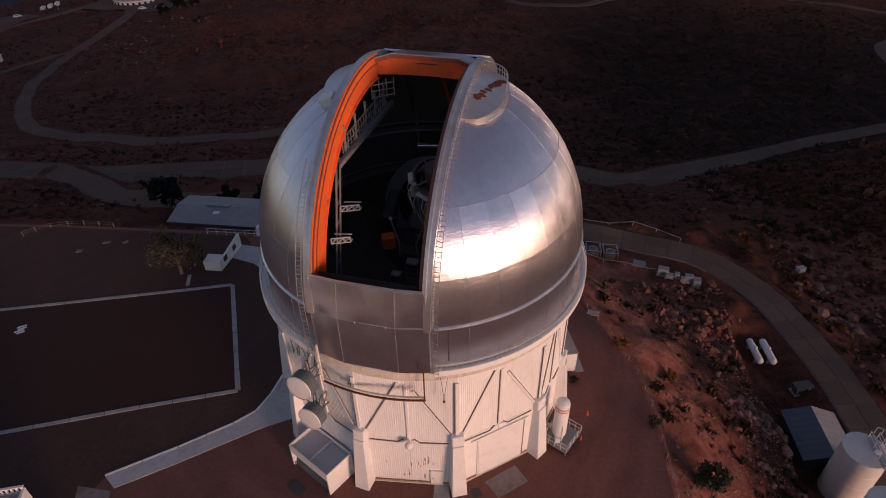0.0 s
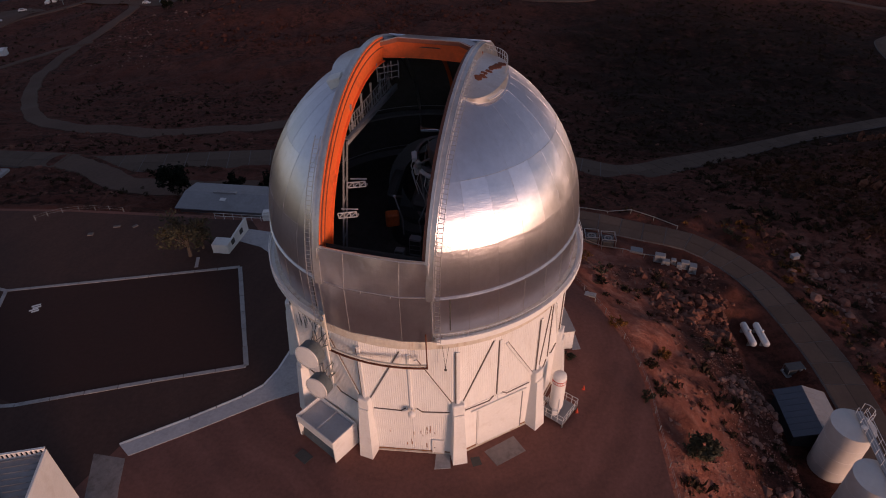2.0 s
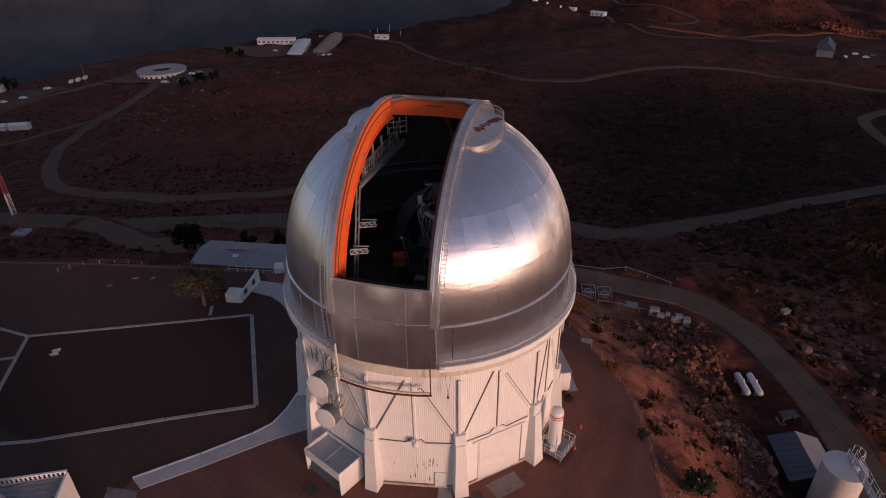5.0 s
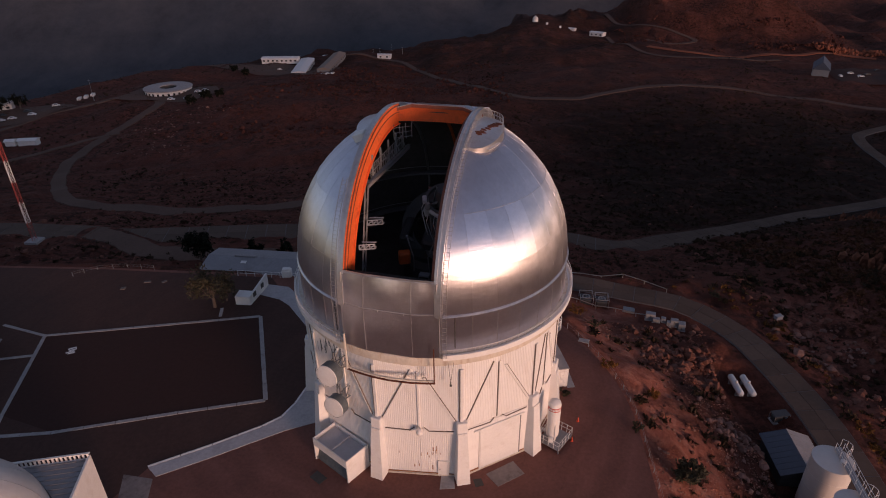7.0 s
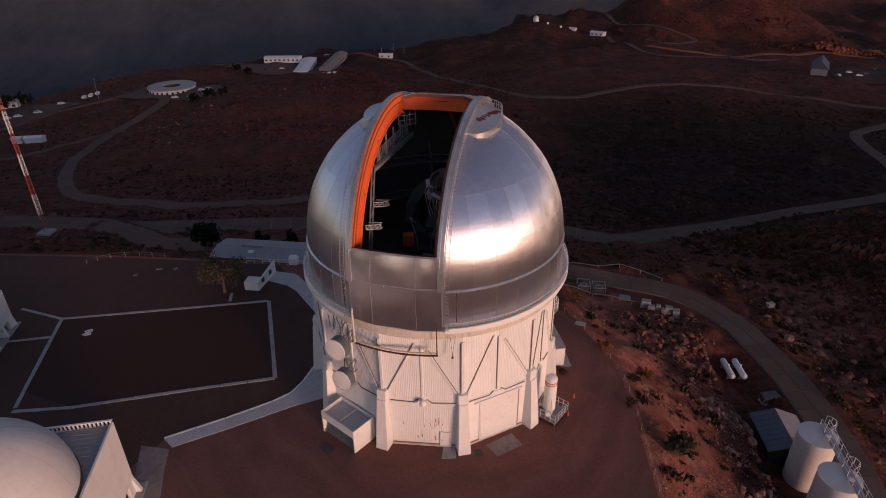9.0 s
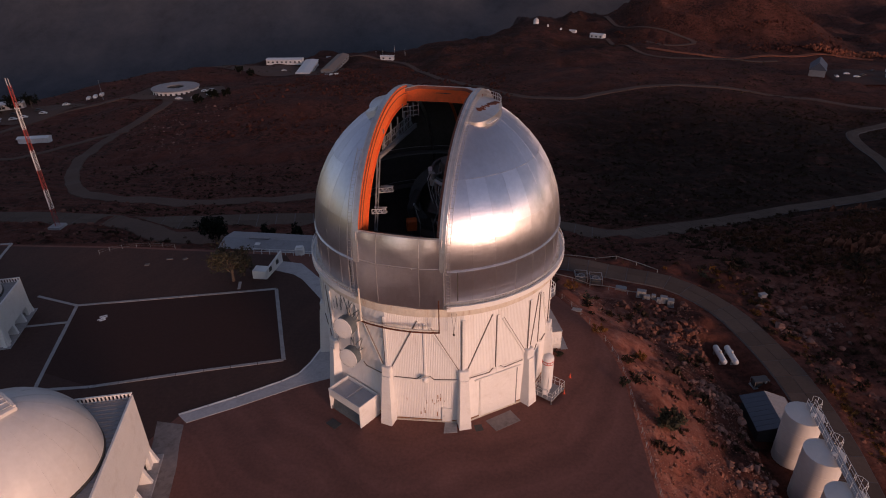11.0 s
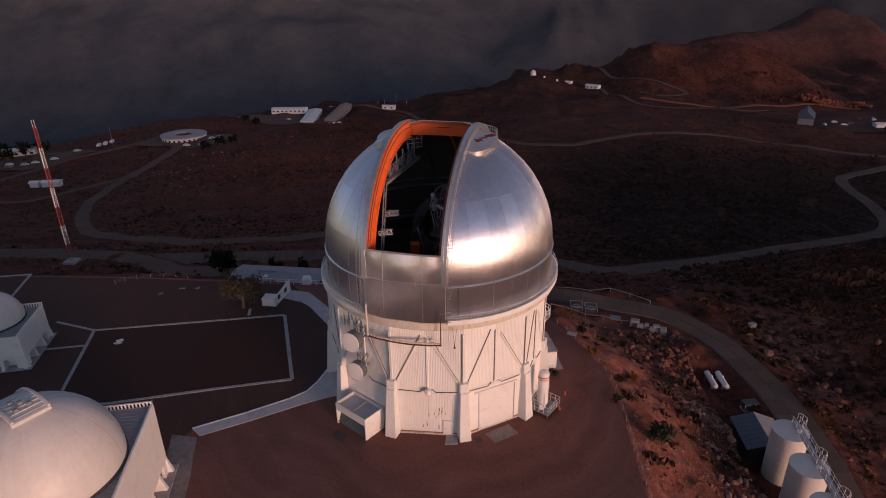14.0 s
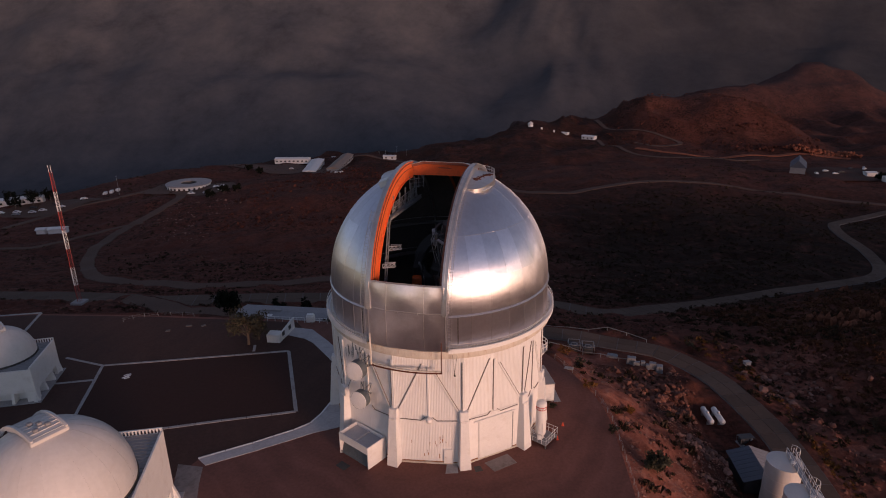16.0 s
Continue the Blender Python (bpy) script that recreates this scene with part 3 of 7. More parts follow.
# grade the ground along the roads
for name, (wide, step, pts) in ROADS.items():
    line = LINES[name]
    dist, level = np.full(GX.shape, 1e9), np.zeros(GX.shape)
    for (xa, ya, za), (xb, yb, zb) in zip(line, line[1:]):
        i0, i1 = np.searchsorted(gx, (min(xa, xb) - 25, max(xa, xb) + 25))
        j0, j1 = np.searchsorted(gy, (min(ya, yb) - 25, max(ya, yb) + 25))
        sx, sy = GX[j0:j1, i0:i1], GY[j0:j1, i0:i1]
        t = np.clip(((sx - xa) * (xb - xa) + (sy - ya) * (yb - ya)) / ((xb - xa) ** 2 + (yb - ya) ** 2), 0, 1)
        d = np.hypot(sx - xa - t * (xb - xa), sy - ya - t * (yb - ya))
        closer = d < dist[j0:j1, i0:i1]
        dist[j0:j1, i0:i1] = np.where(closer, d, dist[j0:j1, i0:i1])
        level[j0:j1, i0:i1] = np.where(closer, za + t * (zb - za), level[j0:j1, i0:i1])
    cell = np.maximum(np.gradient(gx)[None, :], np.gradient(gy)[:, None])
    w = 1 - sstep(0, 1, (dist - road_width(name, GX) / 2 - 0.6 * cell) / (1.5 + 1.2 * cell))
    GZ = GZ * (1 - w) + (level - 0.10 - 0.06 * cell) * w
rows_, cols_ = GX.shape
index = np.arange(rows_ * cols_).reshape(rows_, cols_)
quads = np.stack([index[:-1, :-1], index[:-1, 1:], index[1:, 1:], index[1:, :-1]], -1).reshape(-1, 4)
ground_mesh = bpy.data.meshes.new("ground")
ground_mesh.from_pydata(np.stack([GX, GY, GZ], -1).reshape(-1, 3).tolist(), [], quads.tolist())
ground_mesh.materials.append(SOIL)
ground_mesh.shade_smooth()
ground = tagged(new("ground", ground_mesh), "red stony mountain ground falling from a flat summit", "ground", kind="structure")


def road(name, mat, label, slabs=False):
    """A graded strip along its line; a concrete road is laid in slabs with dark joints."""
    wide, step, pts = ROADS[name]
    line = LINES[name]
    d = np.gradient(line[:, :2], axis=0)
    d /= np.hypot(d[:, 0], d[:, 1])[:, None]
    side = np.stack([-d[:, 1], d[:, 0]], -1)

    def cross(i, half, up):
        return [(line[i, 0] + side[i, 0] * c, line[i, 1] + side[i, 1] * c, line[i, 2] + up - (0.5 if abs(c) > half else 0)) for c in (-half - 0.25, -half, 0, half, half + 0.25)]

    g = Geo()
    vs = []
    for i in range(len(line)):
        w = float(road_width(name, line[i, 0])) / 2 * (1 + (0 if slabs else 0.07 * math.sin(i * 0.7) + 0.05 * math.sin(i * 1.9)))
        vs += cross(i, w, 0.0 if slabs else 0.06)
    g.add(vs, [(i * 5 + j, i * 5 + j + 1, i * 5 + j + 6, i * 5 + j + 5) for i in range(len(line) - 1) for j in range(4)])
    base = solid(name, g, OLDC if slabs else mat, label, "road", kind="structure", smooth=not slabs)
    if slabs:
        for i in range(len(line) - 1):
            for sgn in (-1, 1):
                q = []
                for k, f in ((i, 0.02), (i + 1, 0.98)):
                    c0 = line[i] + (line[i + 1] - line[i]) * f
                    s0 = side[i] + (side[i + 1] - side[i]) * f
                    for h in (0.04, float(road_width(name, line[k, 0])) / 2 - 0.1):
                        q.append((c0[0] + s0[0] * h * sgn, c0[1] + s0[1] * h * sgn, c0[2]))
                vs = [(x, y, z + up) for up in (-0.05, 0.055) for x, y, z in q]
                part("slab", Geo().add(vs, [(0, 1, 3, 2), (4, 5, 7, 6), (0, 1, 5, 4), (1, 3, 7, 5), (3, 2, 6, 7), (2, 0, 4, 6)]), mat, base)
    return base


road("road_lower", ROADM, "pale dusty concrete road laid in slabs across the hillside", True)
road("road_branch", DIRT, "short dirt branch road beside the low building")
road("road_bench", DIRT, "dirt road bench along the hillside")
road("road_loop", DIRT, "winding dirt road up to the round building")
road("road_far", DIRT, "dirt road along the far ridge")
road("road_upper", ROADM, "curved concrete service road laid in slabs below the summit bank", True)
road("road_cut", CUT, "graded cut at the red hill's foot, its sunlit orange put into the colour")
road("road_ridge", DIRT, "narrow dirt road along the ridge")
road("road_track", DIRT, "narrow dirt track across the slope")
road("road_saddle", DIRT, "dirt road over the saddle")
road("road_hill", DIRT, "dirt road zigzagging up the red hill")

# ---- the observatory building ----
CX, CY = 0.0, -0.2
APO, SIDES, TURN0 = 14.98, 11, -75.4
STEP = 360 / SIDES
HALF = APO * math.tan(radians(STEP / 2))
VERT = APO / math.cos(radians(STEP / 2))
building = thing("observatory_building", "tall white many-sided observatory building with ribbed siding on red gravel", "observatory", pose(CX, CY, 0))


CORNERS = [(VERT * math.cos(radians(TURN0 + STEP * k)), VERT * math.sin(radians(TURN0 + STEP * k))) for k in range(SIDES)]
CORNERS[2] = (14.2, -4.8)


def facet(k):
    """The frame of facet k: x along the wall, y out of it, z up."""
    (xa, ya), (xb, yb) = CORNERS[k % SIDES], CORNERS[(k + 1) % SIDES]
    return pose((xa + xb) / 2, (ya + yb) / 2, 0, 0, 0, math.degrees(math.atan2(ya - yb, xa - xb)))


def half_width(k):
    (xa, ya), (xb, yb) = CORNERS[k % SIDES], CORNERS[(k + 1) % SIDES]
    return math.hypot(xb - xa, yb - ya) / 2


def prism(grow, levels):
    """Walls over the building's outline, moved out by grow, through the (offset, z) levels."""
    g = Geo()
    for off, z in levels:
        for x, y in CORNERS:
            f = 1 + (grow + off) / math.hypot(x, y)
            g.v.append((x * f, y * f, z))
    n = SIDES
    g.f += [(i * n + k, i * n + (k + 1) % n, (i + 1) * n + (k + 1) % n, (i + 1) * n + k) for i in range(len(levels) - 1) for k in range(n)]
    return g


def corrugated(width, z0, z1, pitch=0.2, deep=0.014, top=None):
    """A ribbed sheet in the x-z plane facing +y."""
    g = Geo()
    n = max(1, round(width / pitch))
    p = width / n
    line = []
    for i in range(n):
        x = -width / 2 + i * p
        line += [(x, 0), (x + 0.35 * p, 0), (x + 0.5 * p, deep), (x + 0.85 * p, deep)]
    line.append((width / 2, 0))
    vs = [(x, y, z0) for x, y in line] + [(x, y, z1) for x, y in line]
    k = len(line)
    g.add(vs, [(i + 1, i, k + i, k + i + 1) for i in range(k - 1)])
    return g


core = prism(-0.12, [(0, -0.6), (0, 15.8)])
part("wall_core", core, WHITE, building)
upper_sheet = corrugated(HALF - 0.02, 6.75, 15.75).mesh("siding_panel", SIDING, fix=False)
lower_sheet = corrugated(HALF - 0.02, 0.05, 6.75).mesh("siding_panel", SIDING, fix=False)
plain = Geo().box(HALF - 0.03, 0.06, 6.6, pose(0, 0.0, 3.4), 0.02).mesh("wall_panel", SIDING)


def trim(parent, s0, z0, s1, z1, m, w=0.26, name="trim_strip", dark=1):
    """A raised flashing on a facet between two points, with its edge shadow added as a dark strip."""
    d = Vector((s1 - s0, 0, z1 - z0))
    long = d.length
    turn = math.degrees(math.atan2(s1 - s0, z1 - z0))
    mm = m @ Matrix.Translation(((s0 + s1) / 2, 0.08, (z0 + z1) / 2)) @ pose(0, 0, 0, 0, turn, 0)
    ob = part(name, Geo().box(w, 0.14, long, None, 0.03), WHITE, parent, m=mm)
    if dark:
        part("joint_gap", Geo().box(0.05, 0.10, long * 0.99, Matrix.Translation((dark * (w / 2 + 0.05), -0.01, 0))), TRIM_SHADE, ob)
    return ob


for k in range(SIDES):
    m, hw = facet(k), half_width(k)
    for s in (-1, 1):
        mm = m @ Matrix.Translation((s * hw / 2, 0, 0)) @ Matrix.Diagonal((hw / HALF, 1, 1, 1))
        part("siding_panel", upper_sheet, SIDING, building, m=mm)
        if k == 0:
            part("wall_panel", plain, SIDING, building, m=mm)
        else:
            part("siding_panel", lower_sheet, SIDING, building, m=mm)
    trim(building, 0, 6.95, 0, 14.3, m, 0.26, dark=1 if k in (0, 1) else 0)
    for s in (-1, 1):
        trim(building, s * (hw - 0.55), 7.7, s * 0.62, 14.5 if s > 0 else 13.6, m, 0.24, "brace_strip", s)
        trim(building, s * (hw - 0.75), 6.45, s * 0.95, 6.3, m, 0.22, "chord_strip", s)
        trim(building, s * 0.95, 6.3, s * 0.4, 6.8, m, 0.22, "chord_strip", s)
    # vertex trim, cap and buttress
    turn = math.degrees(math.atan2(CORNERS[k][1], CORNERS[k][0]))
    v = pose(*CORNERS[k], 0, 0, 0, turn - 90)
    trim(building, 0, 7.9, 0, 14.9, v, 0.34, "corner_strip")
    part("buttress_cap", Geo().box(1.15, 1.0, 1.35, pose(0, 0.0, 7.45), 0.08), WHITE, building, m=v)
    b = Geo()
    lo, hi = -0.35, 6.85
    w0, w1, o0, o1 = 0.78, 0.52, 1.25, 0.62
    b.add([(-w0, -0.4, lo), (w0, -0.4, lo), (w0 - 0.04, o0, lo), (-w0 + 0.04, o0, lo), (-w1, -0.4, hi), (w1, -0.4, hi), (w1 - 0.03, o1, hi), (-w1 + 0.03, o1, hi)],
          [(0, 3, 2, 1), (4, 5, 6, 7), (0, 1, 5, 4), (1, 2, 6, 5), (2, 3, 7, 6), (3, 0, 4, 7)])
    part("buttress", b, WHITE, building, m=v)

# cream ring at the wall's head, on which the dome turns
part("ring_beam", Geo().turned([(14.6, 15.5), (15.62, 15.5), (15.72, 15.65), (15.72, 16.5), (15.55, 16.62), (15.55, 16.95), (14.6, 16.95)], 96), RUSTW, building, "cream ring beam streaked with rust", smooth=True)
part("base_kerb", prism(0, [(0.13, -0.4), (0.2, 0.2), (-0.1, 0.26)]), RUSTW, building, "rust-stained base kerb")

# a large sliding door and a small one
m = facet(0)
gate = part("vehicle_door", Geo().box(5.0, 0.1, 5.7, pose(-0.35, 0.07, 2.95), 0.03), WHITE, building, "large plain white sliding door", m=m)
part("door_rail", Geo().box(6.3, 0.16, 0.2, pose(-0.2, 0.14, 5.95), 0.03), WHITE, gate)
for s, jm in ((2.25, WHITE), (-2.9, GREY)):
    part("door_jamb", Geo().box(0.12, 0.13, 5.7, pose(s, 0.09, 2.95), 0.02), jm, gate)
m = facet(-1)
door = part("entrance_door", Geo().box(1.0, 0.08, 2.1, pose(-2.45, 0.09, 1.1), 0.02), WHITE, building, "small white steel door", m=m)
part("door_frame", Geo().box(0.1, 0.14, 2.25, pose(-1.9, 0.1, 1.12)).box(0.1, 0.14, 2.25, pose(-3.0, 0.1, 1.12)).box(1.2, 0.14, 0.1, pose(-2.45, 0.1, 2.2)), WHITE, door)
part("door_handle", Geo().box(0.16, 0.07, 0.05, pose(-2.08, 0.17, 1.05), 0.01), STEEL, door)
lamp = part("wall_lamp", Geo().turned([(0.0, 0.38), (0.19, 0.33), (0.33, 0.19), (0.38, 0.0), (0.33, -0.19), (0.19, -0.33), (0.0, -0.38)], 20), BULB, building, "white ball lamp", smooth=True, m=m @ pose(-0.1, 0.75, 6.9))
part("lamp_arm", Geo().tube((0, -0.75, 0.1), (0, -0.4, 0.1), 0.09), WHITE, lamp)

scars = random.Random(21)
for i in range(9):
    s, z = scars.uniform(-2.6, 3.0), scars.uniform(1.0, 4.6)
    part("paint_scar", Geo().box(scars.uniform(0.04, 0.1), 0.02, scars.uniform(0.25, 0.8), pose(s, 0.032, z)), RUSTD, building, "flaked brown scar in the paint", m=m)
for i in range(5):
    part("paint_scar", Geo().box(0.05, 0.02, scars.uniform(0.2, 0.5), pose(scars.uniform(-2.2, -0.6), 0.06, scars.uniform(2.6, 3.4))), RUSTD, building, m=m)
for k in range(-4, 2):
    hw = half_width(k)
    for q in range(5):
        s0, s1 = -hw + 0.8 + (2 * hw - 1.6) * q / 5, -hw + 0.8 + (2 * hw - 1.6) * (q + 1) / 5
        part("rust_line", Geo().box(s1 - s0, 0.06, scars.uniform(0.05, 0.14), pose((s0 + s1) / 2, 0.08, 0.33)), RUSTD, building, "rust line along the wall's foot", m=facet(k))
for k, s, z in ((-2, 2.6, 14.2), (-2, 1.8, 14.5), (-2, 3.2, 13.9), (-2, 0.9, 14.3), (-2, 2.2, 13.6)):
    for q in range(4):
        part("oil_streak", Geo().box(scars.uniform(0.03, 0.09), 0.015, scars.uniform(0.6, 1.7), pose(s + scars.uniform(-0.7, 0.7), 0.03, z + scars.uniform(-0.6, 0.6), 0, scars.uniform(-14, 14), 0)), DRUMS, building, "dark streak on the wall", m=facet(k))
hook = part("hanging_hook", Geo().tube((0, 0, 0), (0, 0, 0.35), 0.05, n=6).box(0.22, 0.12, 0.25, pose(0, 0, -0.1), 0.03), GAP, building, "dark hook hanging on two chains", m=facet(-1) @ pose(-3.4, 1.0, 13.7))
for x in (-0.28, 0.28):
    part("chain", Geo().tube((0, 0, 0.3), (x, -0.3, 2.5), 0.022, n=4), GAP, hook)

# small landing with a curved rail at the side
landing = part("side_landing", Geo().turned([(0, 7.15), (1.7, 7.15), (1.7, 7.3), (0, 7.3)], 16, -95, 95), STEEL, building, "small steel landing with a curved white rail", m=pose(14.35, 3.4, 0))
for i in range(7):
    a = radians(-85 + 170 * i / 6)
    part("rail_post", Geo().tube((1.62 * math.cos(a), 1.62 * math.sin(a), 7.3), (1.62 * math.cos(a), 1.62 * math.sin(a), 8.45), 0.04, n=6), WHITE, landing)
for z in (7.85, 8.42):
    part("rail", Geo().turned([(1.58, z), (1.66, z), (1.66, z + 0.08), (1.58, z + 0.08), (1.58, z)], 16, -90, 90), WHITE, landing)
for y in (-1.2, 1.2):
    part("strut", Geo().bar((0, y, 5.6), (1.1, y, 7.15), 0.12), WHITE, landing)

# ---- the dome ----
Z0, RS, SLIT = 20.8, 15.15, 4.42
dome = thing("telescope_dome", "round silver aluminium observatory dome with its slit open and orange inside", "dome", pose(CX, CY, 0, 0, 0, -11.2))


def on_sphere(a, e, r):
    return Vector((r * math.cos(a) * math.cos(e), r * math.sin(a) * math.cos(e), Z0 + r * math.sin(e)))


def shell_panel(a0, a1, e0, e1, r, edge, nu=4, nv=5):
    """A curved sheet of the dome with turned-in edges."""
    g = Geo()
    vs = []
    for j in range(nv + 1):
        for i in range(nu + 1):
            vs.append(on_sphere(radians(a0 + (a1 - a0) * i / nu), radians(e0 + (e1 - e0) * j / nv), r))
    fs = [(j * (nu + 1) + i, j * (nu + 1) + i + 1, (j + 1) * (nu + 1) + i + 1, (j + 1) * (nu + 1) + i) for j in range(nv) for i in range(nu)]
    g.add(vs, fs)
    loop = [i for i in range(nu + 1)] + [j * (nu + 1) + nu for j in range(1, nv + 1)] + [nv * (nu + 1) + i for i in range(nu - 1, -1, -1)] + [j * (nu + 1) for j in range(nv - 1, 0, -1)]
    inner = [Vector((0, 0, Z0)) + (vs[i] - Vector((0, 0, Z0))) * ((r - edge) / r) for i in loop]
    k = len(g.v)
    g.v += [tuple(p) for p in inner]
    n = len(loop)
    g.f += [(loop[(q + 1) % n], loop[q], k + q, k + (q + 1) % n) for q in range(n)]
    return g


def cut_mesh(g, name, mat, limit):
    """The part of a mesh that lies outside |x| < limit; None if nothing is left."""
    xs = [p[0] for p in g.v]
    if max(abs(x) for x in xs) < limit:
        return None
    me = bpy.data.meshes.new(name)
    me.from_pydata(g.v, [], g.f)
    if min(xs) < limit and max(xs) > -limit and (min(abs(x) for x in xs) < limit or min(xs) * max(xs) < 0):
        side = 1 if sum(xs) > 0 else -1
        bm = bmesh.new()
        bm.from_mesh(me)
        bmesh.ops.bisect_plane(bm, geom=bm.verts[:] + bm.edges[:] + bm.faces[:], plane_co=(side * limit, 0, 0), plane_no=(side, 0, 0), clear_inner=True)
        bm.to_mesh(me)
        bm.free()
    if not me.polygons:
        return None
    me.materials.append(mat)
    me.shade_smooth()
    me.set_sharp_from_angle(angle=radians(30))
    return me


rng = random.Random(4)
BANDS = [0.6, 16.2, 36.5, 60.0, 88.0]
for band in range(4):
    for k in range(36):
        r = RS + (0.012 if (k + band) % 2 else 0.0) + rng.uniform(-0.006, 0.006)
        me = cut_mesh(shell_panel(k * 10 - 0.06, k * 10 + 10.06, BANDS[band], BANDS[band + 1] + 0.15, r, 0.12, 4, 6), "shell_panel", DOME, SLIT + 0.45)
        if me:
            part("shell_panel", me, DOME, dome)
# drum panels below the belt
for k in range(36):
    a0, a1 = k * 10 - 0.05, k * 10 + 10.05
    r = RS + 0.02 + (0.012 if k % 2 else 0) + rng.uniform(-0.006, 0.006)
    me = Geo().turned([(r - 0.12, 16.75), (r, 16.75), (r, 20.98), (r - 0.12, 20.98)], 5, a0, a1).mesh("drum_panel", DOME, True)
    part("drum_panel", me, DOME, dome)
# lapped upright seams of the drum
for k in range(36):
    a = radians(10 * k)
    if abs(math.cos(a)) * RS > 5.2 or math.sin(a) > 0:
        c_, s_ = (RS + 0.045) * math.cos(a), (RS + 0.045) * math.sin(a)
        part("drum_seam", Geo().bar((c_, s_, 16.8), (c_, s_, 20.75), 0.035, 0.03), DOME2, dome)
# open joints in the drum beside the lower shutter
for x in (-6.1, 6.1):
    y = -math.sqrt((RS + 0.05) ** 2 - x * x)
    part("drum_joint", Geo().bar((x, y, 17.2), (x, y, 20.7), 0.09, 0.05), GAP, dome, "dark upright joint")
# belt rib round the springing, open across the slit
part("belt_rib", Geo().turned([(RS - 0.05, 20.74), (RS + 0.15, 20.76), (RS + 0.16, 20.80), (RS + 0.04, 20.94), (RS - 0.05, 20.98)], 100, -70.6, 250.6), DOME2, dome, smooth=True)
# lapped edges of the upper sheets: thin lips, not all the way round
for k in list(range(-5, 3)) + list(range(15, 23)):
    e = radians(36.6)
    part("seam_rib", Geo().turned([((RS + 0.0) * math.cos(e), RS * math.sin(e) - 0.05 + Z0), ((RS + 0.035) * math.cos(e), (RS + 0.03) * math.sin(e) - 0.01 + Z0), ((RS + 0.0) * math.cos(e), RS * math.sin(e) + 0.03 + Z0)], 4, k * 10.0 - 10, k * 10.0), DOME2, dome)

for k in range(36):
    a = radians(10 * k)
    near_x = abs(math.cos(a)) * RS
    if near_x < SLIT + 0.6:
        continue
    top = min(math.degrees(math.acos((SLIT + 0.5) / near_x)), 86)
    g = Geo()
    steps = 10
    for i in range(steps):
        p, q = on_sphere(a, radians(1 + (top - 1) * i / steps), RS + 0.012), on_sphere(a, radians(1 + (top - 1) * (i + 1) / steps), RS + 0.012)
        g.bar(p, q, 0.032, 0.03)
    part("gore_rib", g, DOME, dome)


def arch(x0, x1, r0, r1, a0, a1, n=48):
    """A curved beam that follows the slit in the plane of its length; angles rise from the front."""
    g = Geo()
    vs = []
    for i in range(n + 1):
        a = radians(a0 + (a1 - a0) * i / n)
        for x, r in ((x0, r0), (x1, r0), (x1, r1), (x0, r1)):
            vs.append((x, -r * math.cos(a), Z0 + r * math.sin(a)))
    fs = [(i * 4 + j, i * 4 + (j + 1) % 4, i * 4 + 4 + (j + 1) % 4, i * 4 + 4 + j) for i in range(n) for j in range(4)]
    fs += [(0, 1, 2, 3), (n * 4 + 3, n * 4 + 2, n * 4 + 1, n * 4)]
    return g.add(vs, fs)


END = 101.0
for s in (-1, 1):
    part("slit_girder", arch(s * (SLIT + 0.04), s * (SLIT + 0.62), 14.0, 15.32, 2, 176), DOME2, dome, smooth=True)
    part("girder_cap", arch(s * (SLIT - 0.02), s * (SLIT + 0.24), 15.3, 15.42, 14, 176), DOME2, dome, smooth=True)
    # left face orange, right face dark red
    lining = part("slit_lining", arch(s * (SLIT - 0.06), s * (SLIT + 0.0), 13.15 if s < 0 else 14.1, 15.28, 9, END), ORANGE if s < 0 else DARK_RED, dome, "orange painted inner face of the slit" if s < 0 else "dark red inner face of the slit", smooth=True)
    part("shutter_track", arch(s * (SLIT - (0.16 if s < 0 else 0.34)), s * (SLIT - 0.04), 15.02, 15.14, 10, END), DARK_RED, lining, "dark red shutter track", smooth=True)
    part("shutter_track", arch(s * (SLIT - 0.13), s * (SLIT - 0.04), 14.35, 14.42, 10, END), DARK_RED, lining, smooth=True)
    part("lower_flange", arch(s * (SLIT - 0.3), s * (SLIT - 0.02), 13.1 if s < 0 else 14.05, 13.18 if s < 0 else 14.12, 9, END), ORANGE if s < 0 else DARK_RED, lining, smooth=True)

# the orange end wall of the slit, bowed away from it, and the hood over it
g = Geo()
cols = 13
for i in range(cols):
    x = -SLIT + 2 * SLIT * i / (cols - 1)
    y = 2.75 + 0.55 * (1 - (x / SLIT) ** 2)
    g.v += [(x, y, 33.9), (x, y, 35.45), (x, y + 0.1, 35.45), (x, y + 0.1, 33.9)]
g.f += [(i * 4 + j, i * 4 + (j + 1) % 4, i * 4 + 4 + (j + 1) % 4, i * 4 + 4 + j) for i in range(cols - 1) for j in range(4)]
part("end_wall", g, ORANGE, dome, "orange end wall of the slit", smooth=True)
hood = part("shutter_upper", arch(-SLIT - 0.55, SLIT + 0.55, 15.38, 15.55, 114, 170, 30), DOME, dome, "rolled-back silver upper shutter", smooth=True)
# the shutter's leading edge is faceted like the lower shutter's: a dark channel with bolts and a thin rail
RIM = [(-SLIT - 0.62, 2.05, 35.22), (-2.9, 2.72, 35.72), (2.9, 2.72, 35.72), (SLIT + 0.62, 2.05, 35.22)]
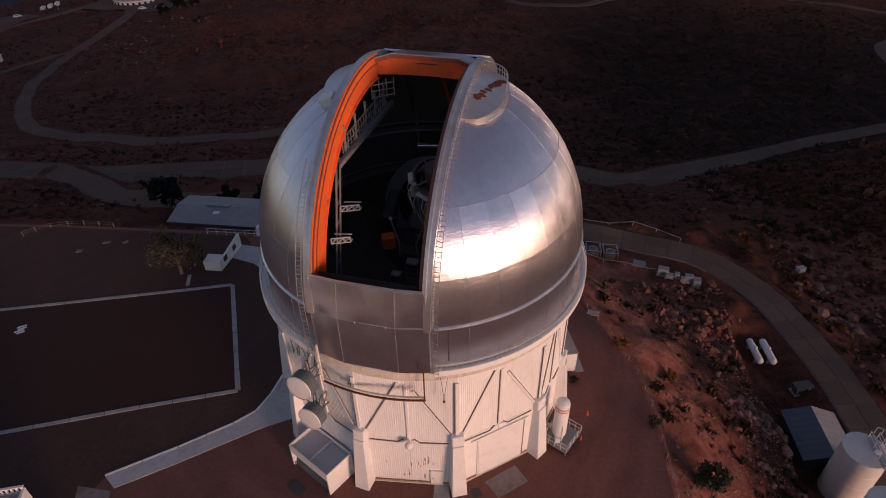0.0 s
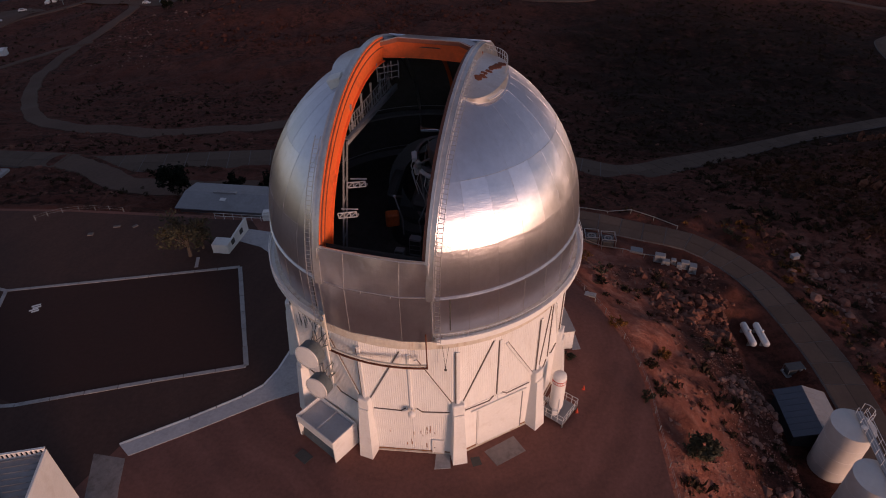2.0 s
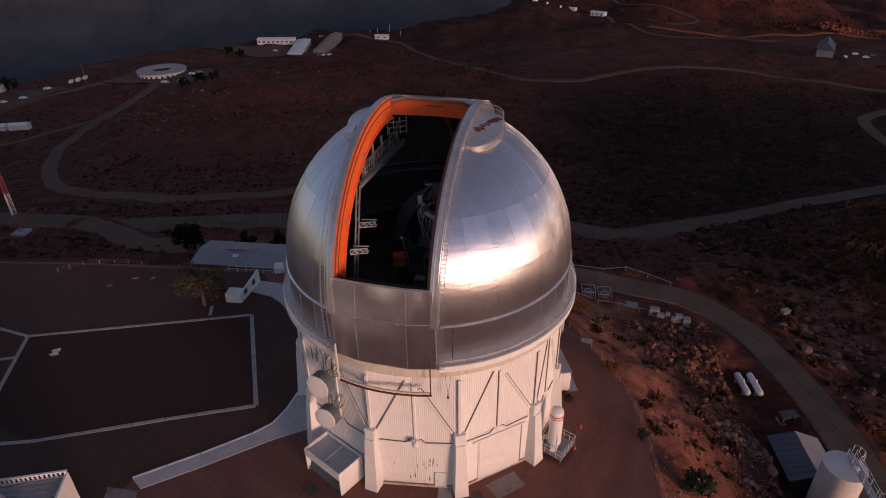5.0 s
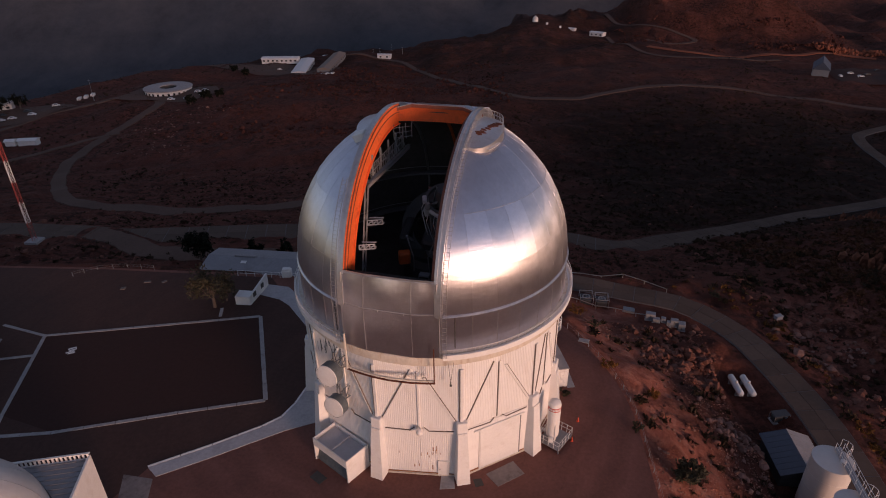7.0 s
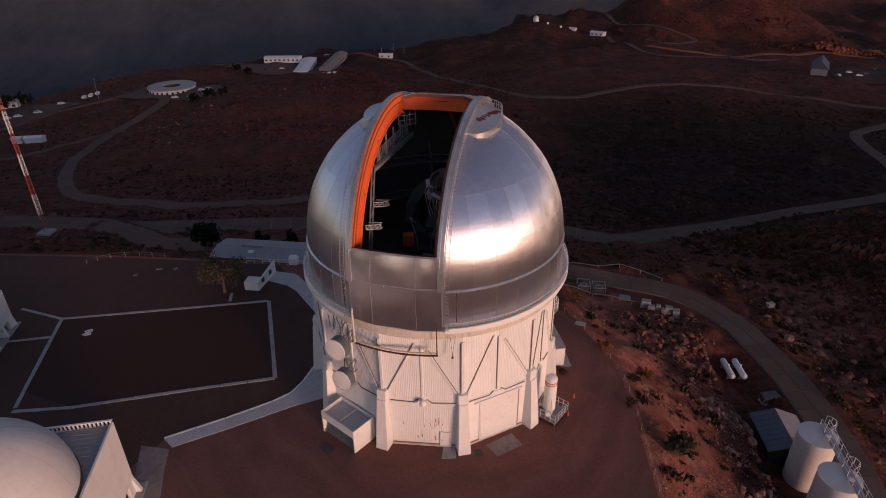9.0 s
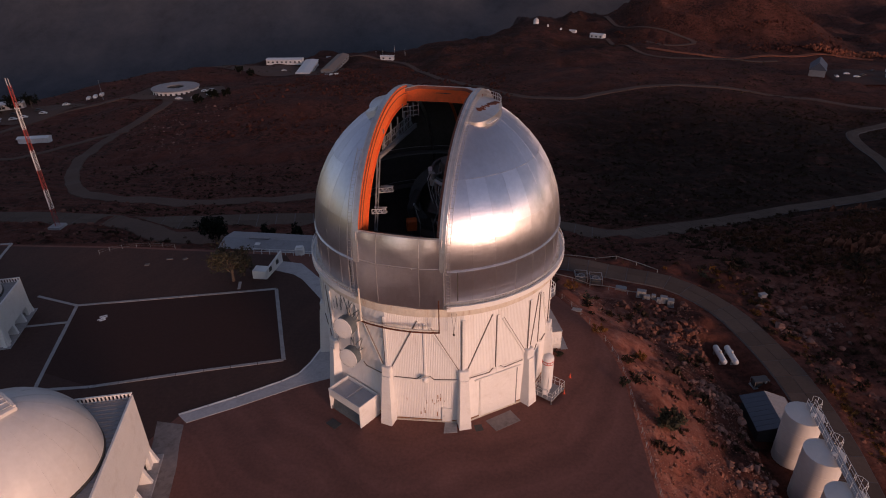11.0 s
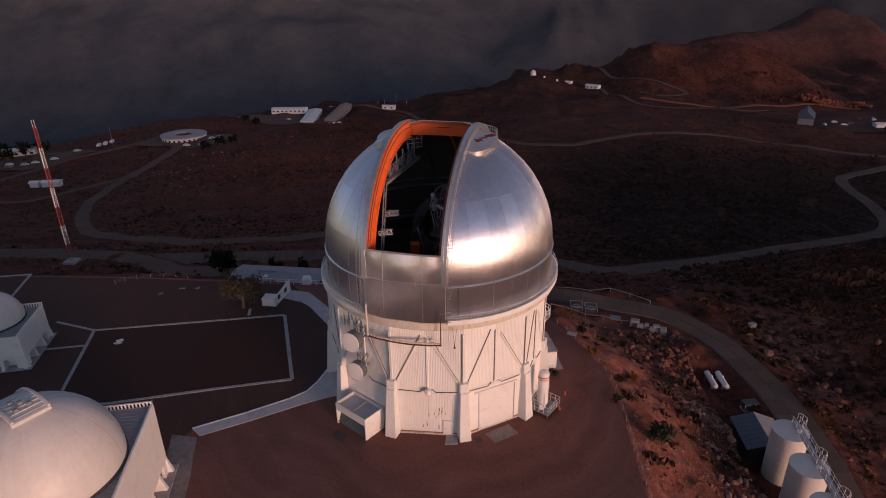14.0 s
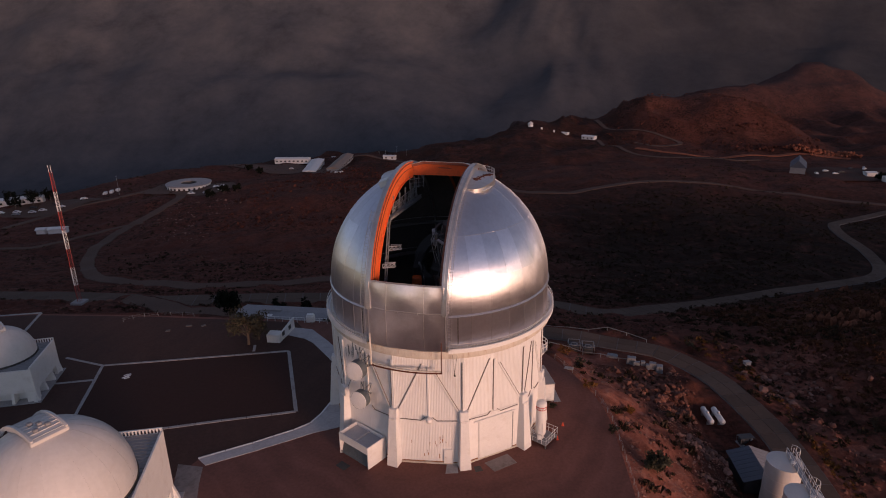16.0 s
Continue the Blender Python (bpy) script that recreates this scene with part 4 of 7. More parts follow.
for p, q in zip(RIM, RIM[1:]):
    part("hood_edge", Geo().bar(p, q, 0.30, 0.34), DARK_RED, hood, "dark red leading edge of the shutter")
    g = Geo().bar(Vector(p) + Vector((0, -0.12, 0.22)), Vector(q) + Vector((0, -0.12, 0.22)), 0.07)
    n = 5
    for i in range(n + 1):
        w = Vector(p).lerp(Vector(q), i / n)
        g.bar(w + Vector((0, -0.12, 0.1)), w + Vector((0, -0.12, 0.25)), 0.05)
    part("hood_rail", g, DOME2, hood)
    a, b = Vector(p), Vector(q)
    back = Vector((0, 2.6, -0.36))
    part("hood_sheet", Geo().add([a + Vector((0, 0.1, 0.17)), b + Vector((0, 0.1, 0.17)), b + back, a + back, a + Vector((0, 0.1, 0.05)), b + Vector((0, 0.1, 0.05)), b + back - Vector((0, 0, 0.1)), a + back - Vector((0, 0, 0.1))],
                                 [(0, 1, 2, 3), (7, 6, 5, 4), (0, 4, 5, 1), (1, 5, 6, 2), (2, 6, 7, 3), (3, 7, 4, 0)]), DOME, hood)
part("corner_latch", Geo().box(0.5, 0.4, 0.5, pose(-SLIT - 0.35, 1.95, 35.3), 0.06), RUST, hood, "rusty corner latch")

# lower shutter: three facets, upright below and leaning in with the dome above
lower = part("shutter_lower", Geo().add([(-4.6, -13.9, 16.8), (4.6, -13.9, 16.8), (4.5, -13.7, 24.4), (-4.5, -13.7, 24.4)], [(0, 1, 2, 3)]), INNER, dome, "lower shutter, faceted silver panels")
FOOT = [(-4.78, -15.1), (-2.35, -15.66), (2.35, -15.66), (4.78, -15.1)]
HEAD = [(-4.62, -14.88), (-2.3, -15.1), (2.3, -15.1), (4.62, -14.88)]


def facet_sheet(a, b, c, d, nu=6, nv=6, belly=0.14, thick=0.12):
    """A slightly bellied sheet through four corners, with turned-in edges."""
    a, b, c, d = Vector(a), Vector(b), Vector(c), Vector(d)
    out = (b - a).cross(d - a).normalized()
    front = []
    for j in range(nv + 1):
        for i in range(nu + 1):
            u, v = i / nu, j / nv
            p = (a * (1 - u) + b * u) * (1 - v) + (d * (1 - u) + c * u) * v
            front.append(p + out * belly * math.sin(math.pi * u) * math.sin(math.pi * v))
    fs = [(j * (nu + 1) + i, j * (nu + 1) + i + 1, (j + 1) * (nu + 1) + i + 1, (j + 1) * (nu + 1) + i) for j in range(nv) for i in range(nu)]
    loop = list(range(nu + 1)) + [j * (nu + 1) + nu for j in range(1, nv + 1)] + [nv * (nu + 1) + i for i in range(nu - 1, -1, -1)] + [j * (nu + 1) for j in range(nv - 1, 0, -1)]
    k = len(front)
    fs += [(loop[(q + 1) % len(loop)], loop[q], k + q, k + (q + 1) % len(loop)) for q in range(len(loop))]
    return Geo().add(front + [front[i] - out * thick for i in loop], fs)


for i in range(3):
    (xa, ya), (xb, yb) = FOOT[i], FOOT[i + 1]
    (xc, yc), (xd, yd) = HEAD[i + 1], HEAD[i]
    e = 0.012
    part("shutter_panel", facet_sheet((xa + e, ya, 16.65), (xb - e, yb, 16.65), (xb - e, yb, 21.55), (xa + e, ya, 21.55)), DOME, lower, smooth=True)
    part("shutter_panel", facet_sheet((xa + e, ya, 21.58), (xb - e, yb, 21.58), (xc - e, yc, 24.75), (xd + e, yd, 24.75)), DOME, lower, smooth=True)
    part("shutter_seam", Geo().bar((xa, ya - 0.02, 21.565), (xb, yb - 0.02, 21.565), 0.06), DOME2, lower)
    part("sill_cap", Geo().bar((xd, yd + 0.1, 24.77), (xc, yc + 0.1, 24.77), 0.07, 0.34), DOME2, lower)
for s in (-1, 1):
    g = Geo().bar((s * 4.82, -14.95, 16.6), (s * 4.82, -14.95, 21.56), 0.1, 0.3).bar((s * 4.82, -14.95, 21.56), (s * 4.66, -14.85, 24.75), 0.1, 0.3)
    part("shutter_edge", g, DOME2, lower)
for (xa, ya), (xb, yb) in zip(FOOT[1:3], HEAD[1:3]):
    part("shutter_lap", Geo().bar((xa, ya - 0.02, 16.7), (xa, ya - 0.02, 21.55), 0.04).bar((xa, ya - 0.02, 21.58), (xb, yb - 0.02, 24.72), 0.04), DOME2, lower)
for x in (-0.9, 1.6):
    part("shutter_clip", Geo().box(0.1, 0.12, 0.22, pose(x, -15.68, 21.5), 0.02), DOME2, lower)

# catwalk round the dome's foot, with its white skirt and railing
walkway = part("catwalk", Geo().turned([(15.1, 16.7), (15.95, 16.7), (16.02, 16.45), (16.08, 16.45), (16.08, 17.02), (15.95, 17.02), (15.9, 16.8), (15.1, 16.8)], 100, -71.0, 251.0), WHITE, dome, "white skirted catwalk", smooth=True)
post = Geo().box(0.022, 0.022, 0.62, pose(0, 0, 0.31)).mesh("railing_post", WHITE)
for k in range(210):
    a = -70.5 + 321.0 * k / 209
    part("railing_post", post, WHITE, walkway, m=pose(16.0 * math.cos(radians(a)), 16.0 * math.sin(radians(a)), 17.0, 0, 0, a))
part("top_rail", Geo().turned([(15.98, 17.6), (16.02, 17.6), (16.02, 17.64), (15.98, 17.64), (15.98, 17.6)], 100, -70.5, 250.5), WHITE, walkway)

# hanging guide frame below the lower shutter
guide = part("guide_post", Geo().box(0.16, 0.16, 4.3, pose(-4.5, -15.8, 16.2), 0.02), RUSTW, dome, "rusty cream guide post")
part("guide_post", Geo().box(0.1, 0.12, 4.1, pose(4.5, -15.8, 16.1), 0.02), RUST, dome, "thin rusty guide post")
part("guide_rail", Geo().turned([(16.17, 14.13), (16.33, 14.13), (16.33, 14.27), (16.17, 14.27), (16.17, 14.13)], 14, -106.2, -73.8), RUSTW, guide, "rusty curved guide rail")
part("rail_lip", Geo().turned([(16.33, 13.95), (16.46, 13.95), (16.46, 14.09), (16.33, 14.09), (16.33, 13.95)], 14, -106.2, -73.8), RUST, guide)

# ladders along the girders
for s, a1 in ((1, 84), (-1, 48)):
    lad = part("ladder", arch(s * (SLIT + 0.72), s * (SLIT + 0.77), 15.32, 15.38, 1, a1), DOME2, dome, "thin metal ladder", smooth=True)
    part("ladder_rail", arch(s * (SLIT + 1.17), s * (SLIT + 1.22), 15.32, 15.38, 1, a1), DOME2, lad, smooth=True)
    g = Geo().box(0.5, 0.04, 0.04).mesh("ladder_rung", DOME2)
    for k in range(int(a1 * 0.72)):
        a = radians(1 + k / 0.72)
        part("ladder_rung", g, DOME2, lad, m=pose(s * (SLIT + 0.97), -15.36 * math.cos(a), Z0 + 15.36 * math.sin(a)))
    for k in range(9):
        part("ladder_rung", g, DOME2, lad, m=pose(s * (SLIT + 0.97), -15.36, 17.0 + k * 0.42))
    part("ladder_stile", Geo().bar((s * (SLIT + 0.745), -15.36, 16.9), (s * (SLIT + 0.745), -15.36, 20.9), 0.05).bar((s * (SLIT + 1.195), -15.36, 16.9), (s * (SLIT + 1.195), -15.36, 20.9), 0.05), DOME2, lad)

# crescent housings beside the slit near the crown: decks flatter than the dome, with an upright fascia on the outer side
def rise(x, y, up):
    return Z0 + math.sqrt(max((RS + up) ** 2 - x * x - y * y, 1))


for s, wide, y0, y1, lift in ((1, 2.75, -5.2, 3.6, 0.62), (-1, 2.5, -4.6, 5.0, 0.5)):
    g, lip = Geo(), Geo()
    n, rings = 24, 5

    def deck(x, y):
        return rise(x, y, 0.16 + lift * (max(x - SLIT - 0.6, 0.0) / wide) ** 1.2)

    rim = []
    for i in range(n + 1):
        t = math.pi * i / n
        y = (y0 + y1) / 2 - (y1 - y0) / 2 * math.cos(t)
        far_x = SLIT + 0.62 + wide * abs(math.sin(t)) ** 0.85 + 0.02
        for j in range(rings + 1):
            x = SLIT + 0.6 + (far_x - SLIT - 0.6) * j / rings
            g.v.append((s * x, y, deck(x, y)))
        g.v.append((s * far_x, y, rise(far_x, y, -0.1)))
        rim.append((far_x, y))
    k = rings + 2
    g.f += [(i * k + j, i * k + j + 1, (i + 1) * k + j + 1, (i + 1) * k + j) for i in range(n) for j in range(k - 1)]
    house = part("side_housing", g, DOME2, dome, "raised crescent housing beside the slit", smooth=True)
    for (xa, ya), (xb, yb) in zip(rim[1:], rim[2:-1]):
        lip.bar((s * (xa + 0.16), ya - 0.1, rise(xa + 0.16, ya - 0.1, 0.03)), (s * (xb + 0.16), yb - 0.1, rise(xb + 0.16, yb - 0.1, 0.03)), 0.05, 0.04)
    part("housing_lip", lip, DOME, house)
    if s > 0:
        fascia = Geo()
        for (xa, ya), (xb, yb) in zip(rim[5:9], rim[6:10]):
            fascia.bar((xa + 0.03, ya - 0.03, (deck(xa, ya) + rise(xa, ya, 0)) / 2), (xb + 0.03, yb - 0.03, (deck(xb, yb) + rise(xb, yb, 0)) / 2), 0.5, 0.04)
        part("fascia", fascia, WHITE, house, "pale upright fascia strip")
        patch = random.Random(8)
        for q in range(15):
            f = q / 14
            px, py = 5.75 + 1.3 * f + patch.uniform(-0.16, 0.16), -2.7 + 3.9 * f + patch.uniform(-0.2, 0.2)
            w0 = patch.uniform(0.2, 0.44)
            ring = [(w0 * patch.uniform(0.55, 1.2) * math.cos(2 * math.pi * c / 9), w0 * patch.uniform(0.4, 0.95) * math.sin(2 * math.pi * c / 9)) for c in range(9)]
            top = [(px + x, py + y, deck(px + x, py + y) + 0.035) for x, y in ring]
            low = [(px + 1.1 * x, py + 1.1 * y, deck(px + 1.1 * x, py + 1.1 * y) - 0.02) for x, y in ring]
            part("rust_patch", Geo().add(top + low, [tuple(range(9))] + [(c, 9 + c, 9 + (c + 1) % 9, (c + 1) % 9) for c in range(9)]), RUST, house, "flaking rust-brown patch")
        g = Geo()
        rail = [Vector((x - 0.12, y, deck(x - 0.12, y))) for x, y in rim[12:]] + [Vector((5.1, 3.5, rise(5.1, 3.5, 0.2)))]
        for a, b in zip(rail, rail[1:]):
            g.bar(a, a + Vector((0, 0, 0.8)), 0.05)
            for up in (0.42, 0.8):
                g.bar(a + Vector((0, 0, up)), b + Vector((0, 0, up)), 0.045)
        part("crown_railing", g, DOME2, house)
    else:
        part("hatch_box", Geo().box(1.3, 1.0, 0.85, pose(-6.05, -4.35, rise(6.05, -4.35, 0.3), 12, -20, 0), 0.06), WHITE, house, "small white box")

# inside: dark lining, floor and galleries
for k in range(24):
    a0, a1 = k * 15, k * 15 + 15
    me = cut_mesh(shell_panel(a0, a1, 0, 88, 14.55, 0.0, 3, 14), "inner_lining", INNER, SLIT + 0.1)
    if me:
        part("inner_lining", me, INNER, dome)
part("inner_lining", arch(-SLIT - 0.2, SLIT + 0.2, 14.5, 14.6, 103, 178, 24), INNER, dome, smooth=True)
part("inner_drum", Geo().turned([(14.5, 16.7), (14.5, 21.0)], 60), INNER, dome, smooth=True)
part("observing_floor", Geo().turned([(0.0, 17.0), (14.6, 17.0), (14.6, 16.8), (0, 16.8)], 48), INNER, dome)
g = Geo()
g.bar((-4.1, -7.9, 30.5), (-4.05, 5.0, 30.2), 0.16, 0.34).bar((-4.1, -7.9, 30.85), (-4.05, 5.0, 30.55), 0.3, 0.06)
for i in range(7):
    g.bar((-4.1, -7.4 + 1.9 * i, 30.4), (-4.7, -7.4 + 1.9 * i, 31.6), 0.1)
part("crane_beam", g, GREY, dome, "grey crane beam along the inner wall")
g = Geo()
for i in range(18):
    y = -6.6 + i * 0.6
    g.bar((-4.3, y, 30.7), (-4.3, y, 32.1), 0.06)
    if i % 4 == 1:
        g.bar((-4.34, y, 30.6), (-4.34, y + 0.1, 33.0), 0.26, 0.12)
for z in (30.75, 31.4, 32.1):
    g.bar((-4.3, -6.6, z), (-4.3, 3.6, z), 0.06)
part("gallery_railing", g, GREY, dome, "grey gallery railing inside the dome")
g = Geo()
for dz in (0.0, 0.55, 1.1):
    g.bar((-4.2, 0.4, 32.7 + dz), (-2.6, 1.7, 32.7 + dz), 0.06)
for i in range(4):
    g.bar((-4.2 + 0.53 * i, 0.4 + 0.43 * i, 32.5), (-4.2 + 0.53 * i, 0.4 + 0.43 * i, 34.2), 0.07)
part("crane_cage", g, GREY, dome, "grey railed cage under the slit's end")
part("back_arch", arch(-0.5, -0.2, 14.2, 14.45, 112, 172, 24), ORANGE, dome, "orange rib on the back of the dome", smooth=True)
for z, r in ((24.3, 13.2), (19.2, 13.9)):
    part("inner_gallery", Geo().turned([(r, z), (r, z + 0.18), (r - 1.1, z + 0.18), (r - 1.1, z), (r, z)], 40, 20, 160), GREY, dome, "dark gallery round the inside")
    part("gallery_rail", Geo().turned([(r - 1.1, z + 1.1), (r - 1.06, z + 1.1), (r - 1.06, z + 1.16), (r - 1.1, z + 1.16), (r - 1.1, z + 1.1)], 40, 20, 160), PANEL, dome)

for z, y in ((25.0, -10.9), (26.5, -8.4)):
    g = Geo()
    for dz in (0, 0.5):
        g.bar((-4.3, y, z + dz), (-2.9, y + 0.6, z + dz), 0.09)
        g.bar((-4.3, y + 0.7, z + dz), (-2.9, y + 1.0, z + dz), 0.09)
    for i in range(4):
        x = -4.3 + 1.4 * i / 3
        g.bar((x, y + 0.2 * i, z), (x, y + 0.2 * i, z + 0.5), 0.08).bar((x, y + 0.2 * i, z), (x, y + 0.7 + 0.1 * i, z), 0.08)
        if i < 3:
            g.bar((x, y + 0.2 * i, z), (x + 0.47, y + 0.2 * (i + 1), z + 0.5), 0.07)
    part("lattice_bracket", g, PANEL, dome, "pale lattice bracket")
g = Geo()
for x, y in ((-4.3, -12.0), (-4.3, -11.2)):
    g.bar((x, y, 17.5), (x - 0.1, y + 4.0, 30.4), 0.12)
for i in range(9):
    t = i / 8
    g.bar((-4.3 - 0.1 * t, -12.0 + 4.0 * t, 17.5 + 12.9 * t), (-4.3 - 0.1 * t, -11.2 + 4.0 * t, 17.9 + 12.9 * t), 0.07)
part("inner_ladder", g, GREY, dome)

# ---- the telescope inside ----
scope = thing("telescope", "large dark telescope with pale truss and top ring", "telescope", pose(CX, CY, 17.0, 0, 0, -11.2))
part("pier", Geo().turned([(3.6, 0), (3.4, 2.0), (2.6, 2.4), (2.6, 3.0), (0, 3.0)], 28), DARK, scope, smooth=True)
part("horseshoe", Geo().turned([(3.0, -0.6), (4.4, -0.6), (4.4, 0.6), (3.0, 0.6), (3.0, -0.6)], 40, -60, 240), DARK, scope, smooth=True, m=pose(0.4, 1.5, 5.0, 55, 0, 0))
tube_m = pose(1.9, -1.0, 5.1, 26, 6, 0)
part("mirror_cell", Geo().turned([(0, -2.2), (2.2, -2.2), (2.5, -1.8), (2.5, -0.6), (2.2, -0.4), (0, -0.4)], 28), GREY, scope, smooth=True, m=tube_m)
part("centre_section", Geo().box(4.6, 4.6, 1.6, None, 0.3), DARK, scope, m=tube_m @ pose(0, 0, 0.7))
for k in range(8):
    a, b = radians(45 * k), radians(45 * k + (22.5 if k % 2 else -22.5))
    part("truss_strut", Geo().tube((2.2 * math.cos(b), 2.2 * math.sin(b), 1.4), (1.85 * math.cos(a), 1.85 * math.sin(a), 6.6), 0.09), GREY, scope, m=tube_m)
part("top_ring", Geo().turned([(1.75, 6.5), (2.0, 6.5), (2.0, 6.95), (1.75, 6.95), (1.75, 6.5)], 32), DARK, scope, smooth=True, m=tube_m)
for k, (a, z, w, h) in enumerate(((200, 6.9, 0.9, 0.5), (230, 7.1, 0.4, 0.9), (255, 6.6, 1.1, 0.35), (290, 6.9, 0.5, 0.6), (215, 5.6, 0.35, 1.3), (262, 5.2, 0.3, 1.6), (180, 6.2, 0.5, 0.5))):
    part("instrument_box", Geo().box(w, 0.45, h, pose(2.05 * math.cos(radians(a)), 2.05 * math.sin(radians(a)), z, 0, 12 * (k % 3 - 1), a + 90), 0.06), PANEL if k % 2 == 0 else GREY, scope, m=tube_m)
for k in range(5):
    a = radians(190 + 22 * k)
    part("cable_loop", Geo().tube((2.0 * math.cos(a), 2.0 * math.sin(a), 6.6), (2.5 * math.cos(a), 2.5 * math.sin(a), 5.0 + 0.3 * (k % 2)), 0.05, n=6).tube((2.5 * math.cos(a), 2.5 * math.sin(a), 5.0 + 0.3 * (k % 2)), (2.2 * math.cos(a + 0.2), 2.2 * math.sin(a + 0.2), 2.0), 0.05, n=6), PANEL, scope, m=tube_m)
part("focus_cage", Geo().turned([(0, 5.6), (0.8, 5.6), (0.85, 5.8), (0.85, 8.0), (0.7, 8.3), (0, 8.3)], 20), DARK, scope, smooth=True, m=tube_m)
for k in range(4):
    a = radians(90 * k + 45)
    part("spider_vane", Geo().bar((0.8 * math.cos(a), 0.8 * math.sin(a), 6.8), (1.8 * math.cos(a), 1.8 * math.sin(a), 6.8), 0.06, 0.3), GREY, scope, m=tube_m)
for x in (-3.0, 3.4):
    part("mount_fork", Geo().box(1.0, 3.5, 5.0, pose(x, 0.6, 3.2, 20, 0, 0), 0.2), DARK, scope)
part("drive_cover", Geo().box(1.3, 0.9, 1.6, pose(-2.2, -3.8, 3.6, 10, 0, 25), 0.15), ORANGE, scope, "orange painted cover")

for k, (x, y, z, sx, sy, sz, mat_) in enumerate(((0.2, -4.2, 1.2, 1.2, 0.8, 2.0, PANEL), (1.8, -5.0, 0.9, 0.8, 0.8, 1.6, GREY), (-1.0, -5.6, 0.8, 0.9, 0.7, 1.4, PANEL), (3.0, -4.0, 1.4, 0.7, 1.2, 2.6, GREY))):
    rack = part("instrument_rack", Geo().box(sx, sy, sz, pose(x, y, sz / 2 + 0.02), 0.04), mat_, scope, "pale instrument rack on the observing floor")
    for q in range(3):
        part("rack_panel", Geo().box(sx * 0.85, 0.04, sz * 0.22, pose(x, y - sy / 2 - 0.015, sz * (0.25 + 0.27 * q))), DARK, rack)
for s in (-1, 1):
    part("counterweight_arm", Geo().bar((s * 2.3, -0.4, 4.0), (s * 1.6, -4.4, 6.6), 0.22), PANEL, scope, "pale counterweight arm")
    part("cable_loop", Geo().tube((s * 1.6, -4.4, 6.6), (s * 0.8, -4.8, 4.4), 0.07).tube((s * 0.8, -4.8, 4.4), (s * 0.9, -4.5, 2.4), 0.07), GREY, scope)

# ---- the summit platform ----
def slab(name, corners, thick, mat, label, category="slab", z=0.0, kind="structure"):
    """A flat slab with the given outline, lying on the platform."""
    g = Geo()
    n = len(corners)
    g.add([(x, y, z + thick) for x, y in corners] + [(x, y, z - 0.1) for x, y in corners],
          [tuple(range(n))] + [(i, n + i, n + (i + 1) % n, (i + 1) % n) for i in range(n)])
    return solid(name, g, mat, label, category, kind=kind)


edge_line = [(summit_edge(y) - 0.6, y) for y in range(-50, 24, 3)]
yard_out = edge_line + [(10, 25.4), (0, 26.5), (-12, 26.0), (-24, 25.5), (-40, 26.2), (-60, 26.8), (-85, 26.5), (-108, 22), (-110, -50)]
slab("pavement_yard", yard_out, 0.03, YARD, "packed dark red gravel yard round the observatory", "yard")
slab("pavement_apron", [(-109, -49), (-37, -49), (-33, -21), (-31, -16.3), (-24.9, -12.3), (-18.2, -8.0), (-16.5, 0), (-17, 9), (-24, 16.6), (-30, 24.9), (-60, 26.2), (-85, 25.9), (-107, 21.8)], 0.045, DUSTY, "dusty grey-brown ground round the court", "yard")
slab("pavement_court", [(-21.3, -4.8), (-28.1, 13.4), (-58.4, 6.9), (-53.2, -9.2), (-45.2, -11.6)], 0.06, COURT, "dark levelled court within pale concrete borders", "court")


def border(points, w, label="flush pale concrete border strip", mat=None):
    for (xa, ya), (xb, yb) in zip(points, points[1:]):
        d = Vector((xb - xa, yb - ya, 0))
        n = max(1, round(d.length / 3.2))
        top = tagged(new("border_strip"), label, "kerb", kind="structure")
        for i in range(n):
            p, q = Vector((xa, ya, 0.05)) + d * (i / n), Vector((xa, ya, 0.05)) + d * ((i + 1) / n)
            gap = d.normalized() * 0.04
            part("kerb_stone", Geo().bar(p + gap, q - gap, w * rng.uniform(0.92, 1.06), 0.13), mat or CONC, top)


border([(-21.3, -4.8), (-28.1, 13.4)], 0.55)
border([(-28.1, 13.4), (-58.4, 6.9)], 0.5)
border([(-58.4, 6.9), (-53.2, -9.2), (-52.2, -12.2)], 0.5)
border([(-21.3, -4.8), (-31.5, -7.6), (-45.2, -11.7), (-52.2, -12.8)], 0.5)
border([(-58.4, 6.9), (-66.5, 9.2)], 0.45)
border([(-56.8, 2.4), (-64.0, 0.6)], 0.45)
border([(-34.3, 13.0), (-34.9, 15.3)], 0.5)
border([(-80.5, 16), (-84, 27)], 0.5)
border([(-84, 27), (-106, 22)], 0.45)

g = Geo()
for dx, dy, w in ((0, 0.55, 1.1), (0.15, 0.15, 1.0), (-0.15, -0.25, 1.1), (0.1, -0.6, 0.9)):
    g.box(w, 0.26, 0.03, pose(dx, dy, 0.075, 0, 0, 12))
solid("painted_mark", g, WHITE, "worn white painted mark on the court", "marking", pose(-52.3, 3.7, 0, 0, 0, 20))
for x, y in ((-53.7, 20.2), (-50.6, 22.4), (-47.8, 22.6)):
    solid("ground_slab", Geo().box(rng.uniform(0.5, 1.2), rng.uniform(0.4, 0.8), 0.16, pose(0, 0, 0.08, 0, 0, rng.uniform(0, 90)), 0.03), OLDC, "small pale concrete cover slab in the gravel", "slab", pose(x, y, 0.02), "cover slabs")

